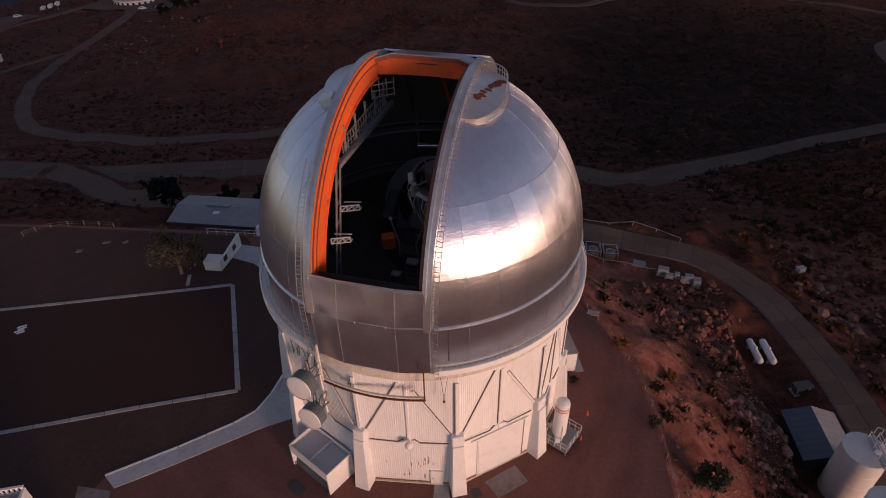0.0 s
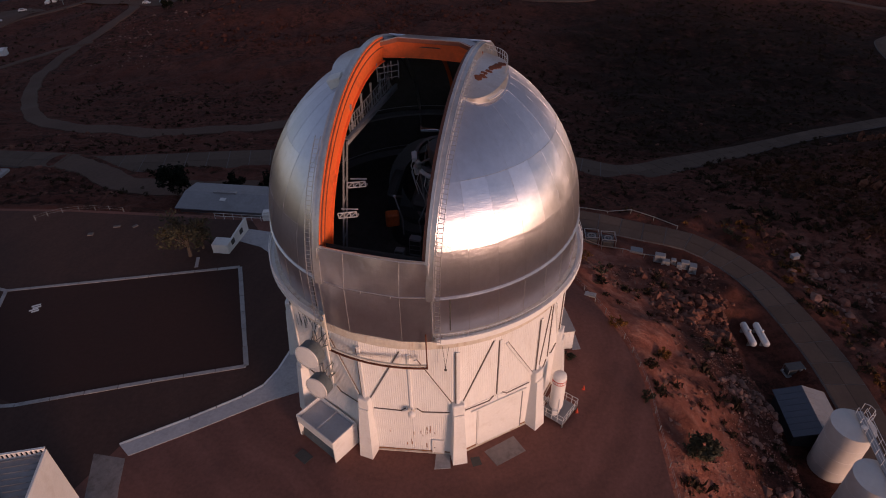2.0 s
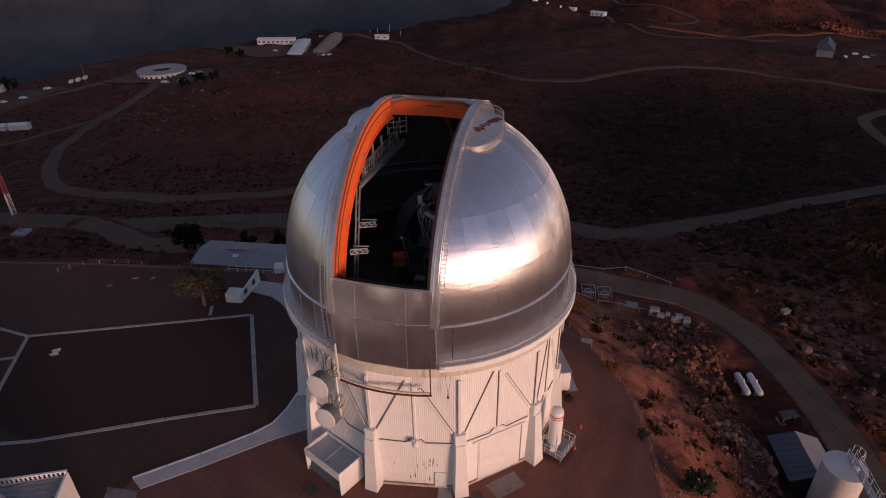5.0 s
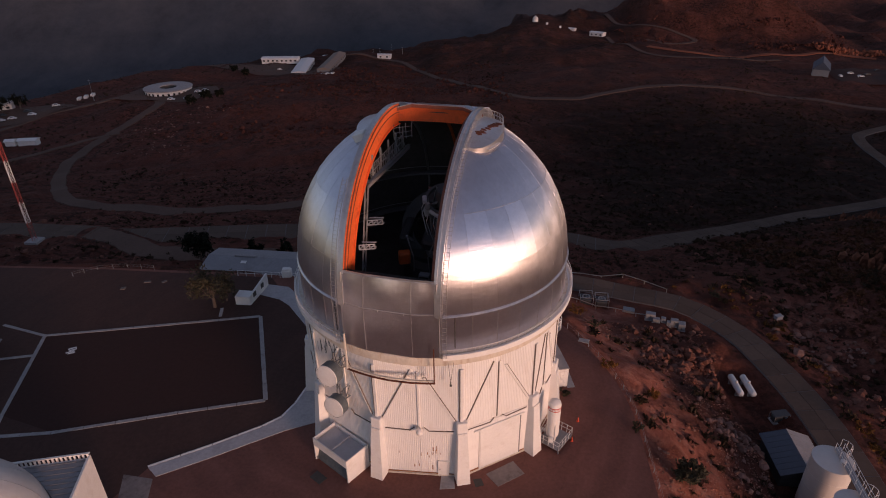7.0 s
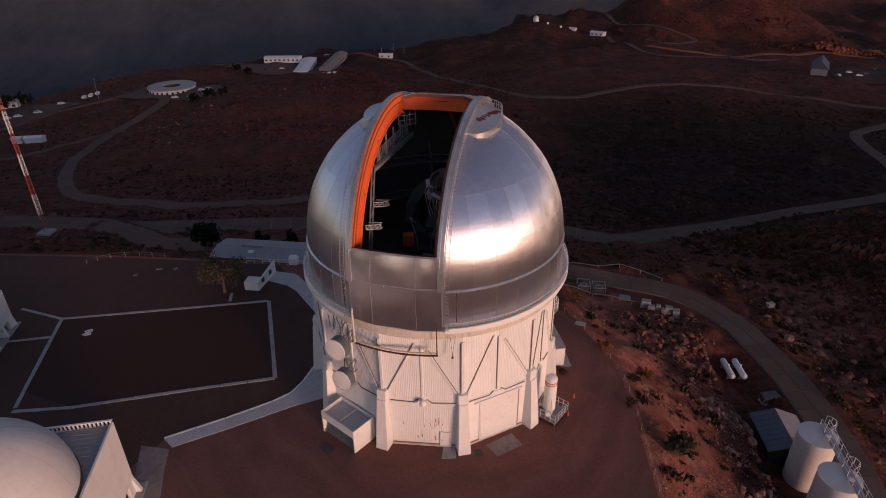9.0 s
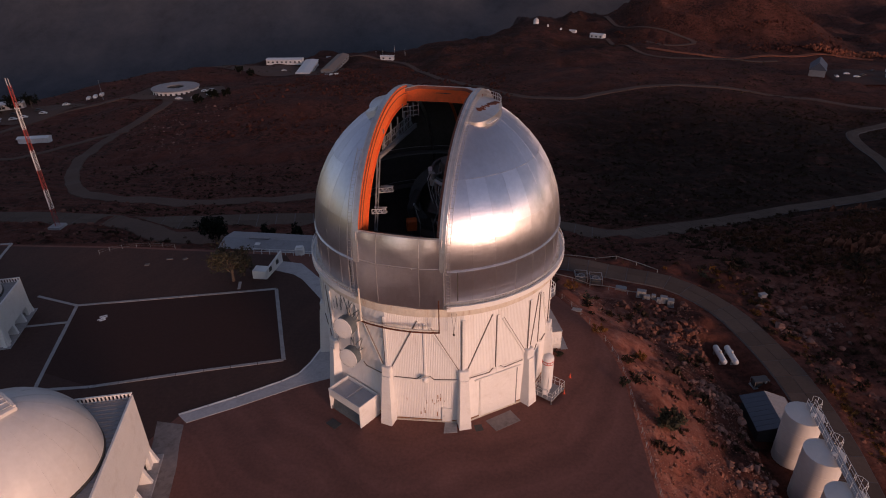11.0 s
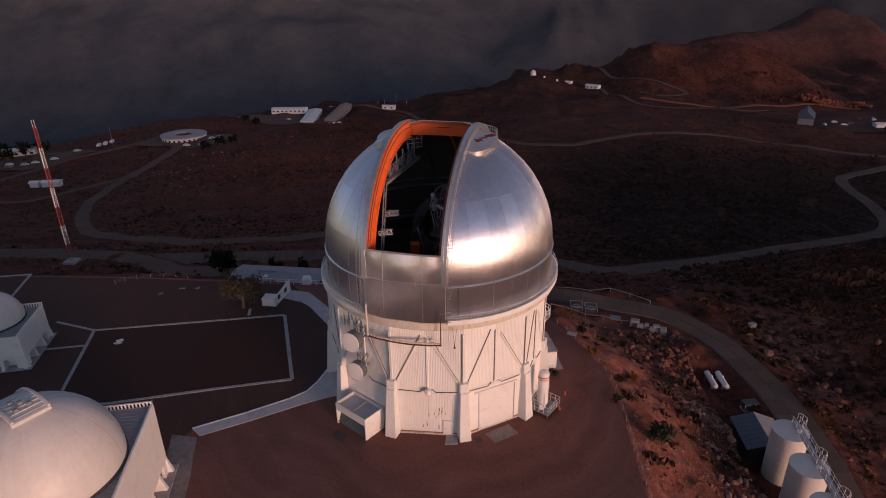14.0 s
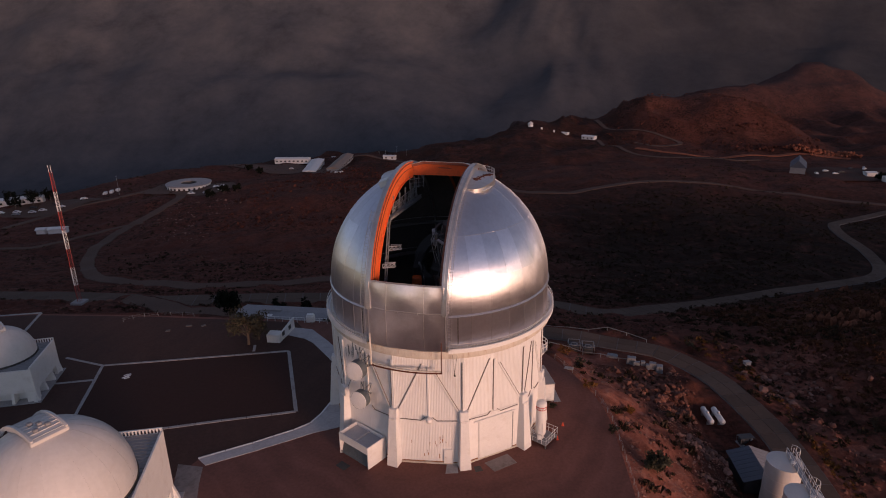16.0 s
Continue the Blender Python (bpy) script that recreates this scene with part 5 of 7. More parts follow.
# concrete walk along the drive and its apron beside the building
slab("pavement_walk", [(-31.0, -16.1), (-29.5, -17.3), (-24.4, -14.3), (-17.3, -9.8), (-13.3, -7.9), (-14.5, -3.4), (-15.9, 0.4), (-16.7, -2.4), (-17.3, -5.2), (-18.3, -7.6), (-20.2, -9.3), (-25.0, -12.5)], 0.08, WALKC, "pale concrete walk widening towards the building", "walk")
border([(-31.1, -16.0), (-25.1, -12.4), (-20.3, -9.2), (-18.4, -7.5), (-17.4, -5.1), (-16.8, -2.3), (-16.0, 0.5)], 0.22, "thin raised pale kerb along the concrete walk", WHITE)
slab("pavement_pad", [(-33.2, -17.2), (-29.7, -17.6), (-28.8, -20.7), (-27.6, -24.0), (-26.4, -28.5), (-25.0, -34.0), (-28.4, -34.0), (-30.2, -26)], 0.05, PADM, "stained pale concrete strip beside the dome house", "pad")
slab("pavement_path", [(-30.6, 19.6), (-26.6, 18.2), (-24.6, 16.6), (-15.0, 4.4), (-13.6, 6.4), (-22.0, 17.4), (-26.2, 22.0), (-31.2, 22.9)], 0.06, WALKC, "pale concrete footpath to the building", "path")
slab("door_slab", [(1.75, -15.2), (3.1, -15.0), (3.3, -17.0), (1.7, -17.2)], 0.1, CONC, "small concrete doorstep slab", "slab")
slab("door_slab", [(6.6, -14.9), (9.6, -12.9), (10.8, -14.6), (7.9, -16.5)], 0.07, PADM, "stained concrete slab before the large door", "slab")
slab("drain_cover", [(5.2, -15.7), (6.1, -15.5), (6.4, -16.4), (5.5, -16.7)], 0.06, GAP, "dark square drain cover", "cover")

# open-topped cooling bin on legs
bin_ = thing("cooling_bin", "white steel bin with two grey panels in its open top", "bin", pose(-12.58, -13.79, 0, 0, 0, -36.1))
part("panel_end", Geo().box(0.14, 3.2, 3.2, pose(0.07, 1.6, 1.65), 0.02), WHITE, bin_)
part("panel_end", Geo().box(0.14, 3.2, 3.2, pose(5.4, 1.6, 1.65), 0.02), WHITE, bin_)
part("panel_side", Geo().box(5.18, 0.14, 1.05, pose(2.735, 0.07, 2.72), 0.02), WHITE, bin_)
part("panel_side", Geo().box(5.18, 0.14, 3.2, pose(2.735, 3.13, 1.65), 0.02), WHITE, bin_)
part("skirt_panel", Geo().box(5.1, 0.05, 2.2, pose(2.735, 0.55, 1.15, -18, 0, 0)), DRUMS, bin_, "dark recessed lower panel")
for x in (1.42, 4.02):
    part("louvre_panel", Geo().box(2.45, 2.85, 0.08, pose(x, 1.6, 2.78), 0.02), PANEL, bin_, "grey recessed top panel")
part("divider", Geo().box(0.14, 2.9, 0.3, pose(2.72, 1.6, 2.88), 0.02), PANEL, bin_)
for x, y in ((0.15, 0.15), (5.3, 0.15), (0.15, 3.0), (5.3, 3.0)):
    part("leg", Geo().box(0.16, 0.16, 0.5, pose(x, y, 0.2)), GREY, bin_)
solid("steel_plate", Geo().box(1.6, 1.1, 0.05, pose(0, 0, 0.06, 0, 0, -36)), GAP, "dark steel plate lying on the gravel", "plate", pose(-11.6, -16.4, 0))

# two shrouded microwave antennas on lattice brackets
def antenna(p, r, deep, wall_p, label):
    a = thing("drum_antenna", label, "antenna", Matrix.Translation(p) @ Vector((-0.40, -0.90, 0.06)).to_track_quat("Z", "Y").to_matrix().to_4x4(), "microwave antennas")
    part("radome", Geo().turned([(0, 0.06), (r * 0.7, 0.05), (r - 0.03, 0.0), (r - 0.03, -0.05)], 36), WHITE, a, "round white radome face", smooth=True)
    part("shroud", Geo().turned([(r - 0.03, 0.02), (r, 0.0), (r, -deep), (r * 0.75, -deep - 0.25), (0.0, -deep - 0.4)], 36), DRUMS, a, "dark ribbed shroud", smooth=True)
    part("rim", Geo().turned([(r - 0.02, 0.04), (r + 0.04, 0.04), (r + 0.04, -0.08), (r - 0.02, -0.08)], 36), WHITE, a)
    inv = a.matrix_basis.inverted()
    for dx, dz in ((-0.7, 0.9), (0.7, 0.9), (-0.7, -0.7), (0.7, -0.7), (0, 0.2)):
        q = inv @ (Vector(wall_p) + Vector((dx, 0, dz)))
        part("bracket_strut", Geo().tube((dx * 0.6, -dz * 0.4, -deep - 0.15), q, 0.055, n=6), DRUMS, a)
        part("bracket_strut", Geo().tube((-dx * 0.6, dz * 0.5, -deep - 0.15), q, 0.045, n=6), DRUMS, a)
    part("mount_pole", Geo().tube(inv @ (Vector(p) + Vector((0.5, 1.5, -1.9))), inv @ (Vector(p) + Vector((0.5, 1.5, 1.9))), 0.1, n=8), STEEL, a)
    return a


antenna((-9.7, -15.0, 13.05), 1.22, 1.15, (-8.6, -12.7, 13.4), "white-faced drum antenna with dark shroud on the upper wall")
antenna((-9.4, -15.0, 8.9), 1.16, 1.05, (-8.7, -12.7, 9.4), "white-faced drum antenna with dark shroud on the lower wall")

# small platform with a vertical gas tank
plat = thing("tank_platform", "raised steel platform with a white railing", "platform", pose(12.5, -10.15, 0, 0, 0, -34.8))
part("deck", Geo().box(2.7, 3.1, 0.14, pose(1.35, 1.55, 0.55), 0.02), GREY, plat)
for x, y in ((0.1, 0.1), (2.6, 0.1), (0.1, 3.0), (2.6, 3.0)):
    part("leg", Geo().box(0.14, 0.14, 0.65, pose(x, y, 0.22)), STEEL, plat)
for (xa, ya), (xb, yb) in (((0, 0), (2.7, 0)), ((2.7, 0), (2.7, 3.1)), ((2.7, 3.1), (0, 3.1)), ((0, 3.1), (0, 0))):
    g = Geo()
    for i in range(5):
        t = i / 4
        g.bar((xa + (xb - xa) * t, ya + (yb - ya) * t, 0.6), (xa + (xb - xa) * t, ya + (yb - ya) * t, 1.75), 0.045)
    for z in (1.75, 1.2):
        g.bar((xa, ya, z), (xb, yb, z), 0.035)
    part("railing", g, WHITE, plat)
part("step", Geo().box(0.9, 0.5, 0.3, pose(-0.4, 2.2, 0.15), 0.02), STEEL, plat)
tank = thing("gas_tank", "upright white gas tank with a red lettered band", "tank", pose(14.15, -9.55, 0.62))
part("shell", Geo().turned([(0, 0.4), (0.45, 0.42), (0.68, 0.52), (0.72, 0.7), (0.72, 5.0), (0.66, 5.3), (0.45, 5.5), (0, 5.58)], 32), WHITE, tank, smooth=True)
part("band", Geo().turned([(0.726, 4.35), (0.726, 4.85)], 32), REDP, tank, "red band")
bars = Geo()
for i in range(9):
    a = radians(-150 + i * 14)
    bars.box(0.13, 0.012, 0.26, pose(0.732 * math.cos(a), 0.732 * math.sin(a), 4.6, 0, 0, math.degrees(a) + 90))
part("band_marks", bars, WHITE, tank, "pale unreadable marks")
for k in range(4):
    a = radians(45 + 90 * k)
    part("leg", Geo().bar((0.5 * math.cos(a), 0.5 * math.sin(a), 0), (0.5 * math.cos(a), 0.5 * math.sin(a), 1.1), 0.14), WHITE, tank)
part("valve_pipe", Geo().tube((0.2, -0.75, 0.1), (0.2, -0.75, 2.2), 0.06).tube((0.2, -0.75, 2.2), (0.2, -0.6, 2.5), 0.06).box(0.5, 0.4, 0.7, pose(-0.2, -0.85, 0.4), 0.05), WHITE, tank)

# white storage container against the wall
cont = thing("storage_container", "white panelled storage container with grey roof", "container", pose(15.05, -0.75, 0, 0, 0, 13))
part("body", Geo().box(1.95, 5.4, 2.85, pose(0.975, 2.7, 1.7), 0.03), WHITE, cont)
part("roof", Geo().box(2.1, 5.6, 0.1, pose(0.975, 2.7, 3.18), 0.02), ROOFG, cont)
for i in range(5):
    part("rib", Geo().box(0.07, 0.05, 2.75, pose(0.1 + i * 0.44, -0.02, 1.7)), WHITE, cont)
for z in (0.9, 1.5, 2.1, 2.7):
    part("rib", Geo().box(1.9, 0.05, 0.07, pose(0.975, -0.02, z)), WHITE, cont)
for x, y in ((0.2, 0.2), (1.75, 0.2), (0.2, 5.2), (1.75, 5.2)):
    part("foot", Geo().box(0.25, 0.25, 0.45, pose(x, y, 0.2)), CONC, cont)
slab("pavement_strip", [(17.0, -0.4), (18.0, -0.2), (17.4, 3.6), (16.6, 3.4)], 0.06, CONC, "narrow grey concrete strip beside the container", "slab")

for x, y in ((17.6, -6.3), (16.5, -9.5)):
    c = thing("traffic_cone", "orange traffic cone on the gravel", "cone", pose(x, y, 0.03) @ Matrix.Diagonal((0.66, 0.66, 0.75, 1)), "traffic cones")
    part("base", Geo().box(0.5, 0.5, 0.06, pose(0, 0, 0.03), 0.01), ORCONE, c)
    part("body", Geo().turned([(0.2, 0.06), (0.05, 0.85), (0, 0.86)], 16), ORCONE, c, smooth=True)

# kiosk over a stair, its side wall and the low house behind
kiosk = thing("stair_kiosk", "small white stair kiosk with a long side wall", "kiosk", pose(-33.1, 16.5, 0, 0, 0, -4))
part("front", Geo().box(2.3, 0.25, 1.55, pose(1.15, 0.1, 0.77), 0.03), WHITE, kiosk)
part("roof", Geo().box(2.3, 1.7, 0.14, pose(1.15, 0.95, 1.5, 4, 0, 0), 0.03), WHITE, kiosk)
g = Geo().add([(2.2, 0, 0), (2.45, 0, 0), (2.9, 6.2, 0), (2.65, 6.2, 0), (2.2, 0, 1.55), (2.45, 0, 1.55), (2.9, 6.2, 2.3), (2.65, 6.2, 2.3)],
              [(0, 3, 2, 1), (4, 5, 6, 7), (0, 1, 5, 4), (1, 2, 6, 5), (2, 3, 7, 6), (3, 0, 4, 7)])
part("side_wall", g, WHITE, kiosk)
for y in (1.6, 4.2):
    part("opening", Geo().box(0.1, 0.9, 0.8, pose(2.47 + y * 0.07, y, 1.2, 0, 0, -4)), GAP, kiosk, "dark opening")
part("back_wall", Geo().box(0.2, 1.8, 1.5, pose(0.1, 0.95, 0.75), 0.02), WHITE, kiosk)
rl = thing("handrail", "white tubular handrail along the edge of the path", "railing", pose(-36.0, 25.2, 0, 0, 0, -3))
for i in range(9):
    part("rail_post", Geo().tube((i * 1.5, 0, 0), (i * 1.5, 0, 1.1), 0.04, n=6), WHITE, rl)
for z in (0.6, 1.1):
    part("rail", Geo().tube((0, 0, z), (12, 0, z), 0.035, n=6), WHITE, rl)

low_h = thing("low_house", "long low house with pale grey pitched roof below the summit edge", "house", pose(-48.5, 36.6, -9.6, 0, 0, -4))
part("wall", Geo().box(28, 7.4, 4.2, pose(14, 4.2, 1.6), 0.03), GREY, low_h)
g = Geo().add([(-0.5, -0.2, 3.95), (28.5, -0.2, 3.95), (28.5, 4.4, 4.75), (-0.5, 4.4, 4.75), (28.5, 8.6, 4.0), (-0.5, 8.6, 4.0),
               (-0.5, -0.2, 3.75), (28.5, -0.2, 3.75), (28.5, 8.6, 3.8), (-0.5, 8.6, 3.8)],
              [(0, 1, 2, 3), (3, 2, 4, 5), (0, 6, 7, 1), (4, 8, 9, 5), (1, 7, 8, 4, 2), (0, 3, 5, 9, 6), (6, 9, 8, 7)])
roof = part("roof", g, ROOFG, low_h, "pale grey pitched roof")
part("skylight", Geo().box(1.1, 0.8, 0.12, pose(7.5, 2.6, 4.5, 10, 0, 0), 0.02), WHITE, roof)
part("ridge_vent", Geo().box(4.4, 0.7, 0.35, pose(7.2, 4.5, 4.85), 0.04), CONC, roof)
for i in range(6):
    part("window", Geo().box(1.6, 0.08, 1.2, pose(3 + i * 4, 0.48, 2.0)), GLASS, low_h)
solid("roof_cabinet", Geo().box(1.6, 1.2, 1.3, pose(0, 0, 0.65), 0.08).box(1.3, 0.9, 0.3, pose(0, 0, 1.42), 0.05), WHITE, "white equipment cabinet by the path", "cabinet", pose(-27.5, 25.5, 0.0, 0, 0, 8))
shelter = thing("white_shelter", "small white tent-like shelter beyond the path", "shelter", pose(-22.0, 30.5, ground_z(-22.0, 30.5) - 0.1, 0, 0, 20))
part("canopy", Geo().add([(-2, -1.6, 1.9), (2, -1.6, 1.9), (2, 1.6, 2.0), (-2, 1.6, 2.0), (0, 0, 2.8)], [(0, 1, 4), (1, 2, 4), (2, 3, 4), (3, 0, 4), (3, 2, 1, 0)]), WHITE, shelter)
for x, y in ((-1.9, -1.5), (1.9, -1.5), (1.9, 1.5), (-1.9, 1.5)):
    part("leg", Geo().tube((x, y, -0.5), (x, y, 1.95), 0.05, n=6), WHITE, shelter)

# post-and-wire fence along the drive's edge and at the back
def fence(points, label, post_h=0.9):
    f = thing("edge_fence", label, "fence", None)
    prev = None
    for x, y in points:
        z = ground_z(x, y)
        part("post", Geo().tube((x, y, z - 0.1), (x, y, z + post_h), 0.04, 0.035, n=6), GREY, f)
        if prev:
            g = Geo()
            for hgt in (0.45, 0.85):
                g.tube((prev[0], prev[1], prev[2] + hgt), (x, y, z + hgt), 0.012, n=4)
            part("wire", g, GREY, f)
        prev = (x, y, z)
    return f


fence([(float(summit_edge(y)) - 0.35, y) for y in np.arange(-40, 15, 2.2)], "thin wire fence on low posts along the drive's edge")
fence([(-64.5, 23.6), (-63.2, 24.8), (-61.4, 25.9), (-59, 26.6), (-56.5, 26.9), (-54, 26.8), (-51.5, 26.5)], "low pipe rail in a curve at the platform's back edge")

# ---- white dome houses ----
def dome_house(m, wide, long, z0, z1, dome_c, dome_r, label, slit_turn, flare=0.9):
    """A boxy house on sloping fins with a ribbed white dome; x along its side wall, y across it."""
    h = thing("dome_house", label, "observatory", m)
    part("upper_wall", Geo().box(long, wide, z1 - z0, pose(long / 2, wide / 2, (z0 + z1) / 2), 0.05), WHITE, h)
    part("parapet", Geo().box(long, 0.25, 0.35, pose(long / 2, wide - 0.13, z1 + 0.17), 0.03), WHITE, h)
    part("roof_deck", Geo().box(long - 0.6, wide - 0.6, 0.1, pose(long / 2, wide / 2, z1 + 0.05)), ROOFG, h)
    rib = Geo().box(0.06, wide - 0.7, 0.06).mesh("deck_rib", GREY)
    for i in range(int(long / 0.6)):
        part("deck_rib", rib, GREY, h, m=pose(0.5 + i * 0.6, wide / 2, z1 + 0.13))
    slat = Geo().box(0.09, 0.16, 0.75).mesh("parapet_slat", WHITE)
    for i in range(int(wide / 0.38)):
        part("parapet_slat", slat, WHITE, h, m=pose(0.12, 0.3 + i * 0.38, z1 + 0.25))
    part("parapet_cap", Geo().box(0.2, wide, 0.1, pose(0.12, wide / 2, z1 + 0.64)), WHITE, h)
    part("core_wall", Geo().box(long - 2.4, wide - 2.4, z0 + 0.3, pose(long / 2, wide / 2, z0 / 2), 0.03), WHITE, h)
    fin = Geo().add([(-0.22, 0, z0 + 0.05), (0.22, 0, z0 + 0.05), (0.22, 1.4, z0 + 0.05), (-0.22, 1.4, z0 + 0.05), (-0.22, -flare, 0), (0.22, -flare, 0), (0.22, 1.4, 0), (-0.22, 1.4, 0)],
                    [(0, 1, 2, 3), (7, 6, 5, 4), (4, 5, 1, 0), (5, 6, 2, 1), (6, 7, 3, 2), (7, 4, 0, 3)]).mesh("fin", WHITE)
    n = max(3, round(long / 3.0))
    for i in range(n + 1):
        x = 0.25 + (long - 0.5) * i / n
        part("fin", fin, WHITE, h, m=pose(x, wide, 0, 0, 0, 180))
    n = max(3, round(wide / 3.0))
    for i in range(n + 1):
        y = 0.25 + (wide - 0.5) * i / n
        part("fin", fin, WHITE, h, m=pose(0, y, 0, 0, 0, -90))
        part("fin", fin, WHITE, h, m=pose(long, y, 0, 0, 0, 90))
    part("base_slab", Geo().box(long + 2 * flare + 0.5, wide + 2 * flare + 0.5, 0.16, pose(long / 2, wide / 2, 0.03), 0.03), CONC, h)
    cx, cy, cz = dome_c
    shell = part("dome_ring", Geo().turned([(dome_r - 0.3, z1), (dome_r + 0.12, z1), (dome_r + 0.12, z1 + 0.35), (dome_r - 0.1, z1 + 0.4)], 64), GAP, h, "dark ring under the dome", m=pose(cx, cy, 0))
    for k in range(36):
        prof = [((dome_r + (0.012 if k % 2 else 0)) * math.cos(radians(e)), cz + (dome_r + (0.012 if k % 2 else 0)) * math.sin(radians(e))) for e in range(-4, 90, 6)]
        part("gore_panel", Geo().turned(prof, 3, k * 10, k * 10 + 10).mesh("gore_panel", DOMEW, True), DOMEW, h, m=pose(cx, cy, 0))
    s = pose(cx, cy, cz, 0, 0, slit_turn)
    g = Geo()
    w = dome_r * 0.21
    rows = 16
    for i in range(rows + 1):
        a = radians(75 + 42 * i / rows)
        for x, r in ((-w, dome_r - 0.1), (-w, dome_r + 0.32), (w, dome_r + 0.32), (w, dome_r - 0.1)):
            g.v.append((x, -r * math.cos(a), r * math.sin(a)))
    g.f += [(i * 4 + j, i * 4 + j + 1, i * 4 + 5 + j, i * 4 + 4 + j) for i in range(rows) for j in range(3)] + [(0, 1, 2, 3), (rows * 4 + 3, rows * 4 + 2, rows * 4 + 1, rows * 4)]
    cover = part("slit_cover", g, DOMEW, h, "raised curved slit cover", smooth=True, m=s)
    for sx in (-1, 1):
        rim_g = Geo()
        for i in range(20):
            a, b = radians(74 + 62 * i / 20), radians(74 + 62 * (i + 1) / 20)
            r = dome_r + 0.36
            rim_g.bar((sx * w, -r * math.cos(a), r * math.sin(a)), (sx * w, -r * math.cos(b), r * math.sin(b)), 0.24, 0.42)
        part("cover_rim", rim_g, DOMEW, cover)
    for i in range(9):
        a = radians(77 + 38 * i / 8)
        r = dome_r + 0.34
        part("cover_rib", Geo().box(2 * w, 0.07, 0.07, pose(0, -r * math.cos(a), r * math.sin(a), math.degrees(a) - 90 + 90, 0, 0)), DOMEW, cover)
    for x, a in ((-0.4, 84), (0.35, 85), (0.05, 90), (-0.3, 95)):
        r = dome_r + 0.45
        part("dome_lamp", Geo().box(0.45, 0.5, 0.35, pose(x * w, -r * math.cos(radians(a)), r * math.sin(radians(a))), 0.08), GREY, cover)
    part("cover_sill", Geo().box(2 * w + 0.3, 0.4, 0.45, pose(0, -(dome_r + 0.15) * math.cos(radians(74.5)), (dome_r + 0.15) * math.sin(radians(74.5)), 15.5, 0, 0), 0.05), DOMEW, cover)
    return h


def local_of(m, p):
    q = m.inverted() @ Vector(p)
    return (q.x, q.y, q.z)


def placed_house(corner, turn, wide, long, z0, z1, centre, r, label, slit_turn, flare=0.9):
    m = pose(corner[0], corner[1], 0, 0, 0, turn) @ Matrix.Translation((0, -wide, 0))
    return dome_house(m, wide, long, z0, z1, local_of(m, centre), r, label, slit_turn, flare)


placed_house((-30.5, -23.2), -76, 18, 21, 2.0, 9.4, (-36.1, -33.7, 9.8), 7.4, "white dome house on fins with ribbed dome beside the drive", 136, 0.6)
placed_house((-64.6, 5.2), -74, 9.5, 9.6, 1.7, 5.5, (-69.1, -0.5, 5.8), 4.7, "smaller white dome house on fins at the court's end", 124, 0.3)

# ---- below the bank: tanks, shed and equipment along the service road ----
def water_tank(x, y, r, top, label):
    base = ground_z(x, y) - 0.4
    t = thing("water_tank", label, "tank", pose(x, y, base), "row of water tanks")
    hgt = top - base
    part("shell", Geo().turned([(r, 0), (r, hgt - 0.02), (r - 0.06, hgt)], 40), DOMEW, t, smooth=True)
    part("roof", Geo().turned([(r + 0.03, hgt - 0.06), (r + 0.03, hgt + 0.02), (0, hgt + 0.28)], 40), DOMEW, t, smooth=True)
    for k in range(3):
        part("hoop", Geo().turned([(r + 0.01, hgt * (k + 1) / 4 - 0.03), (r + 0.03, hgt * (k + 1) / 4), (r + 0.01, hgt * (k + 1) / 4 + 0.03)], 40), WHITE, t)
    part("roof_hatch", Geo().turned([(0.35, hgt + 0.1), (0.35, hgt + 0.45), (0, hgt + 0.5)], 16), WHITE, t, m=pose(0.8, -0.6, 0))
    return t


for x, y in ((49.2, -5.4), (48.6, -12.2), (48.0, -19.0)):
    water_tank(x, y, 2.35, -5.5, "tall pale cylindrical water tank with a catwalk across its top")
cw = thing("tank_catwalk", "steel catwalk with handrails over the water tanks", "catwalk", pose(50.4, -4.0, -5.25, 0, 0, -95))
part("grating", Geo().box(17.5, 0.9, 0.08, pose(8.4, 0, 0.1)), STEEL, cw)
for y in (-0.45, 0.45):
    for i in range(13):
        part("post", Geo().tube((i * 1.4, y, 0.1), (i * 1.4, y, 1.15), 0.035, n=5), WHITE, cw)
    for z in (0.65, 1.15):
        part("rail", Geo().tube((0, y, z), (17, y, z), 0.035, n=5), WHITE, cw)
for x0 in (0.2, 7.0, 13.8):
    g = Geo()
    for i in range(5):
        a = radians(180 * i / 4)
        g.tube((x0 + 0.9 * math.cos(a), 0.45 + 0.8 * math.sin(a), 0.1), (x0 + 0.9 * math.cos(a), 0.45 + 0.8 * math.sin(a), 1.15), 0.03, n=5)
        if i < 4:
            b = radians(180 * (i + 1) / 4)
            g.tube((x0 + 0.9 * math.cos(a), 0.45 + 0.8 * math.sin(a), 1.15), (x0 + 0.9 * math.cos(b), 0.45 + 0.8 * math.sin(b), 1.15), 0.03, n=5)
    part("landing_rail", g, WHITE, cw)

shed_z = -13.5
shed = thing("utility_shed", "dark shed with blue-grey and pale roof slopes", "shed", pose(45.4, -2.9, shed_z, 0, 0, -1))
eave, ridge_h = -11.15 - shed_z, -10.1 - shed_z
part("wall", Geo().box(5.9, 6.7, eave, pose(3.1, 3.5, eave / 2), 0.03), DARK, shed)
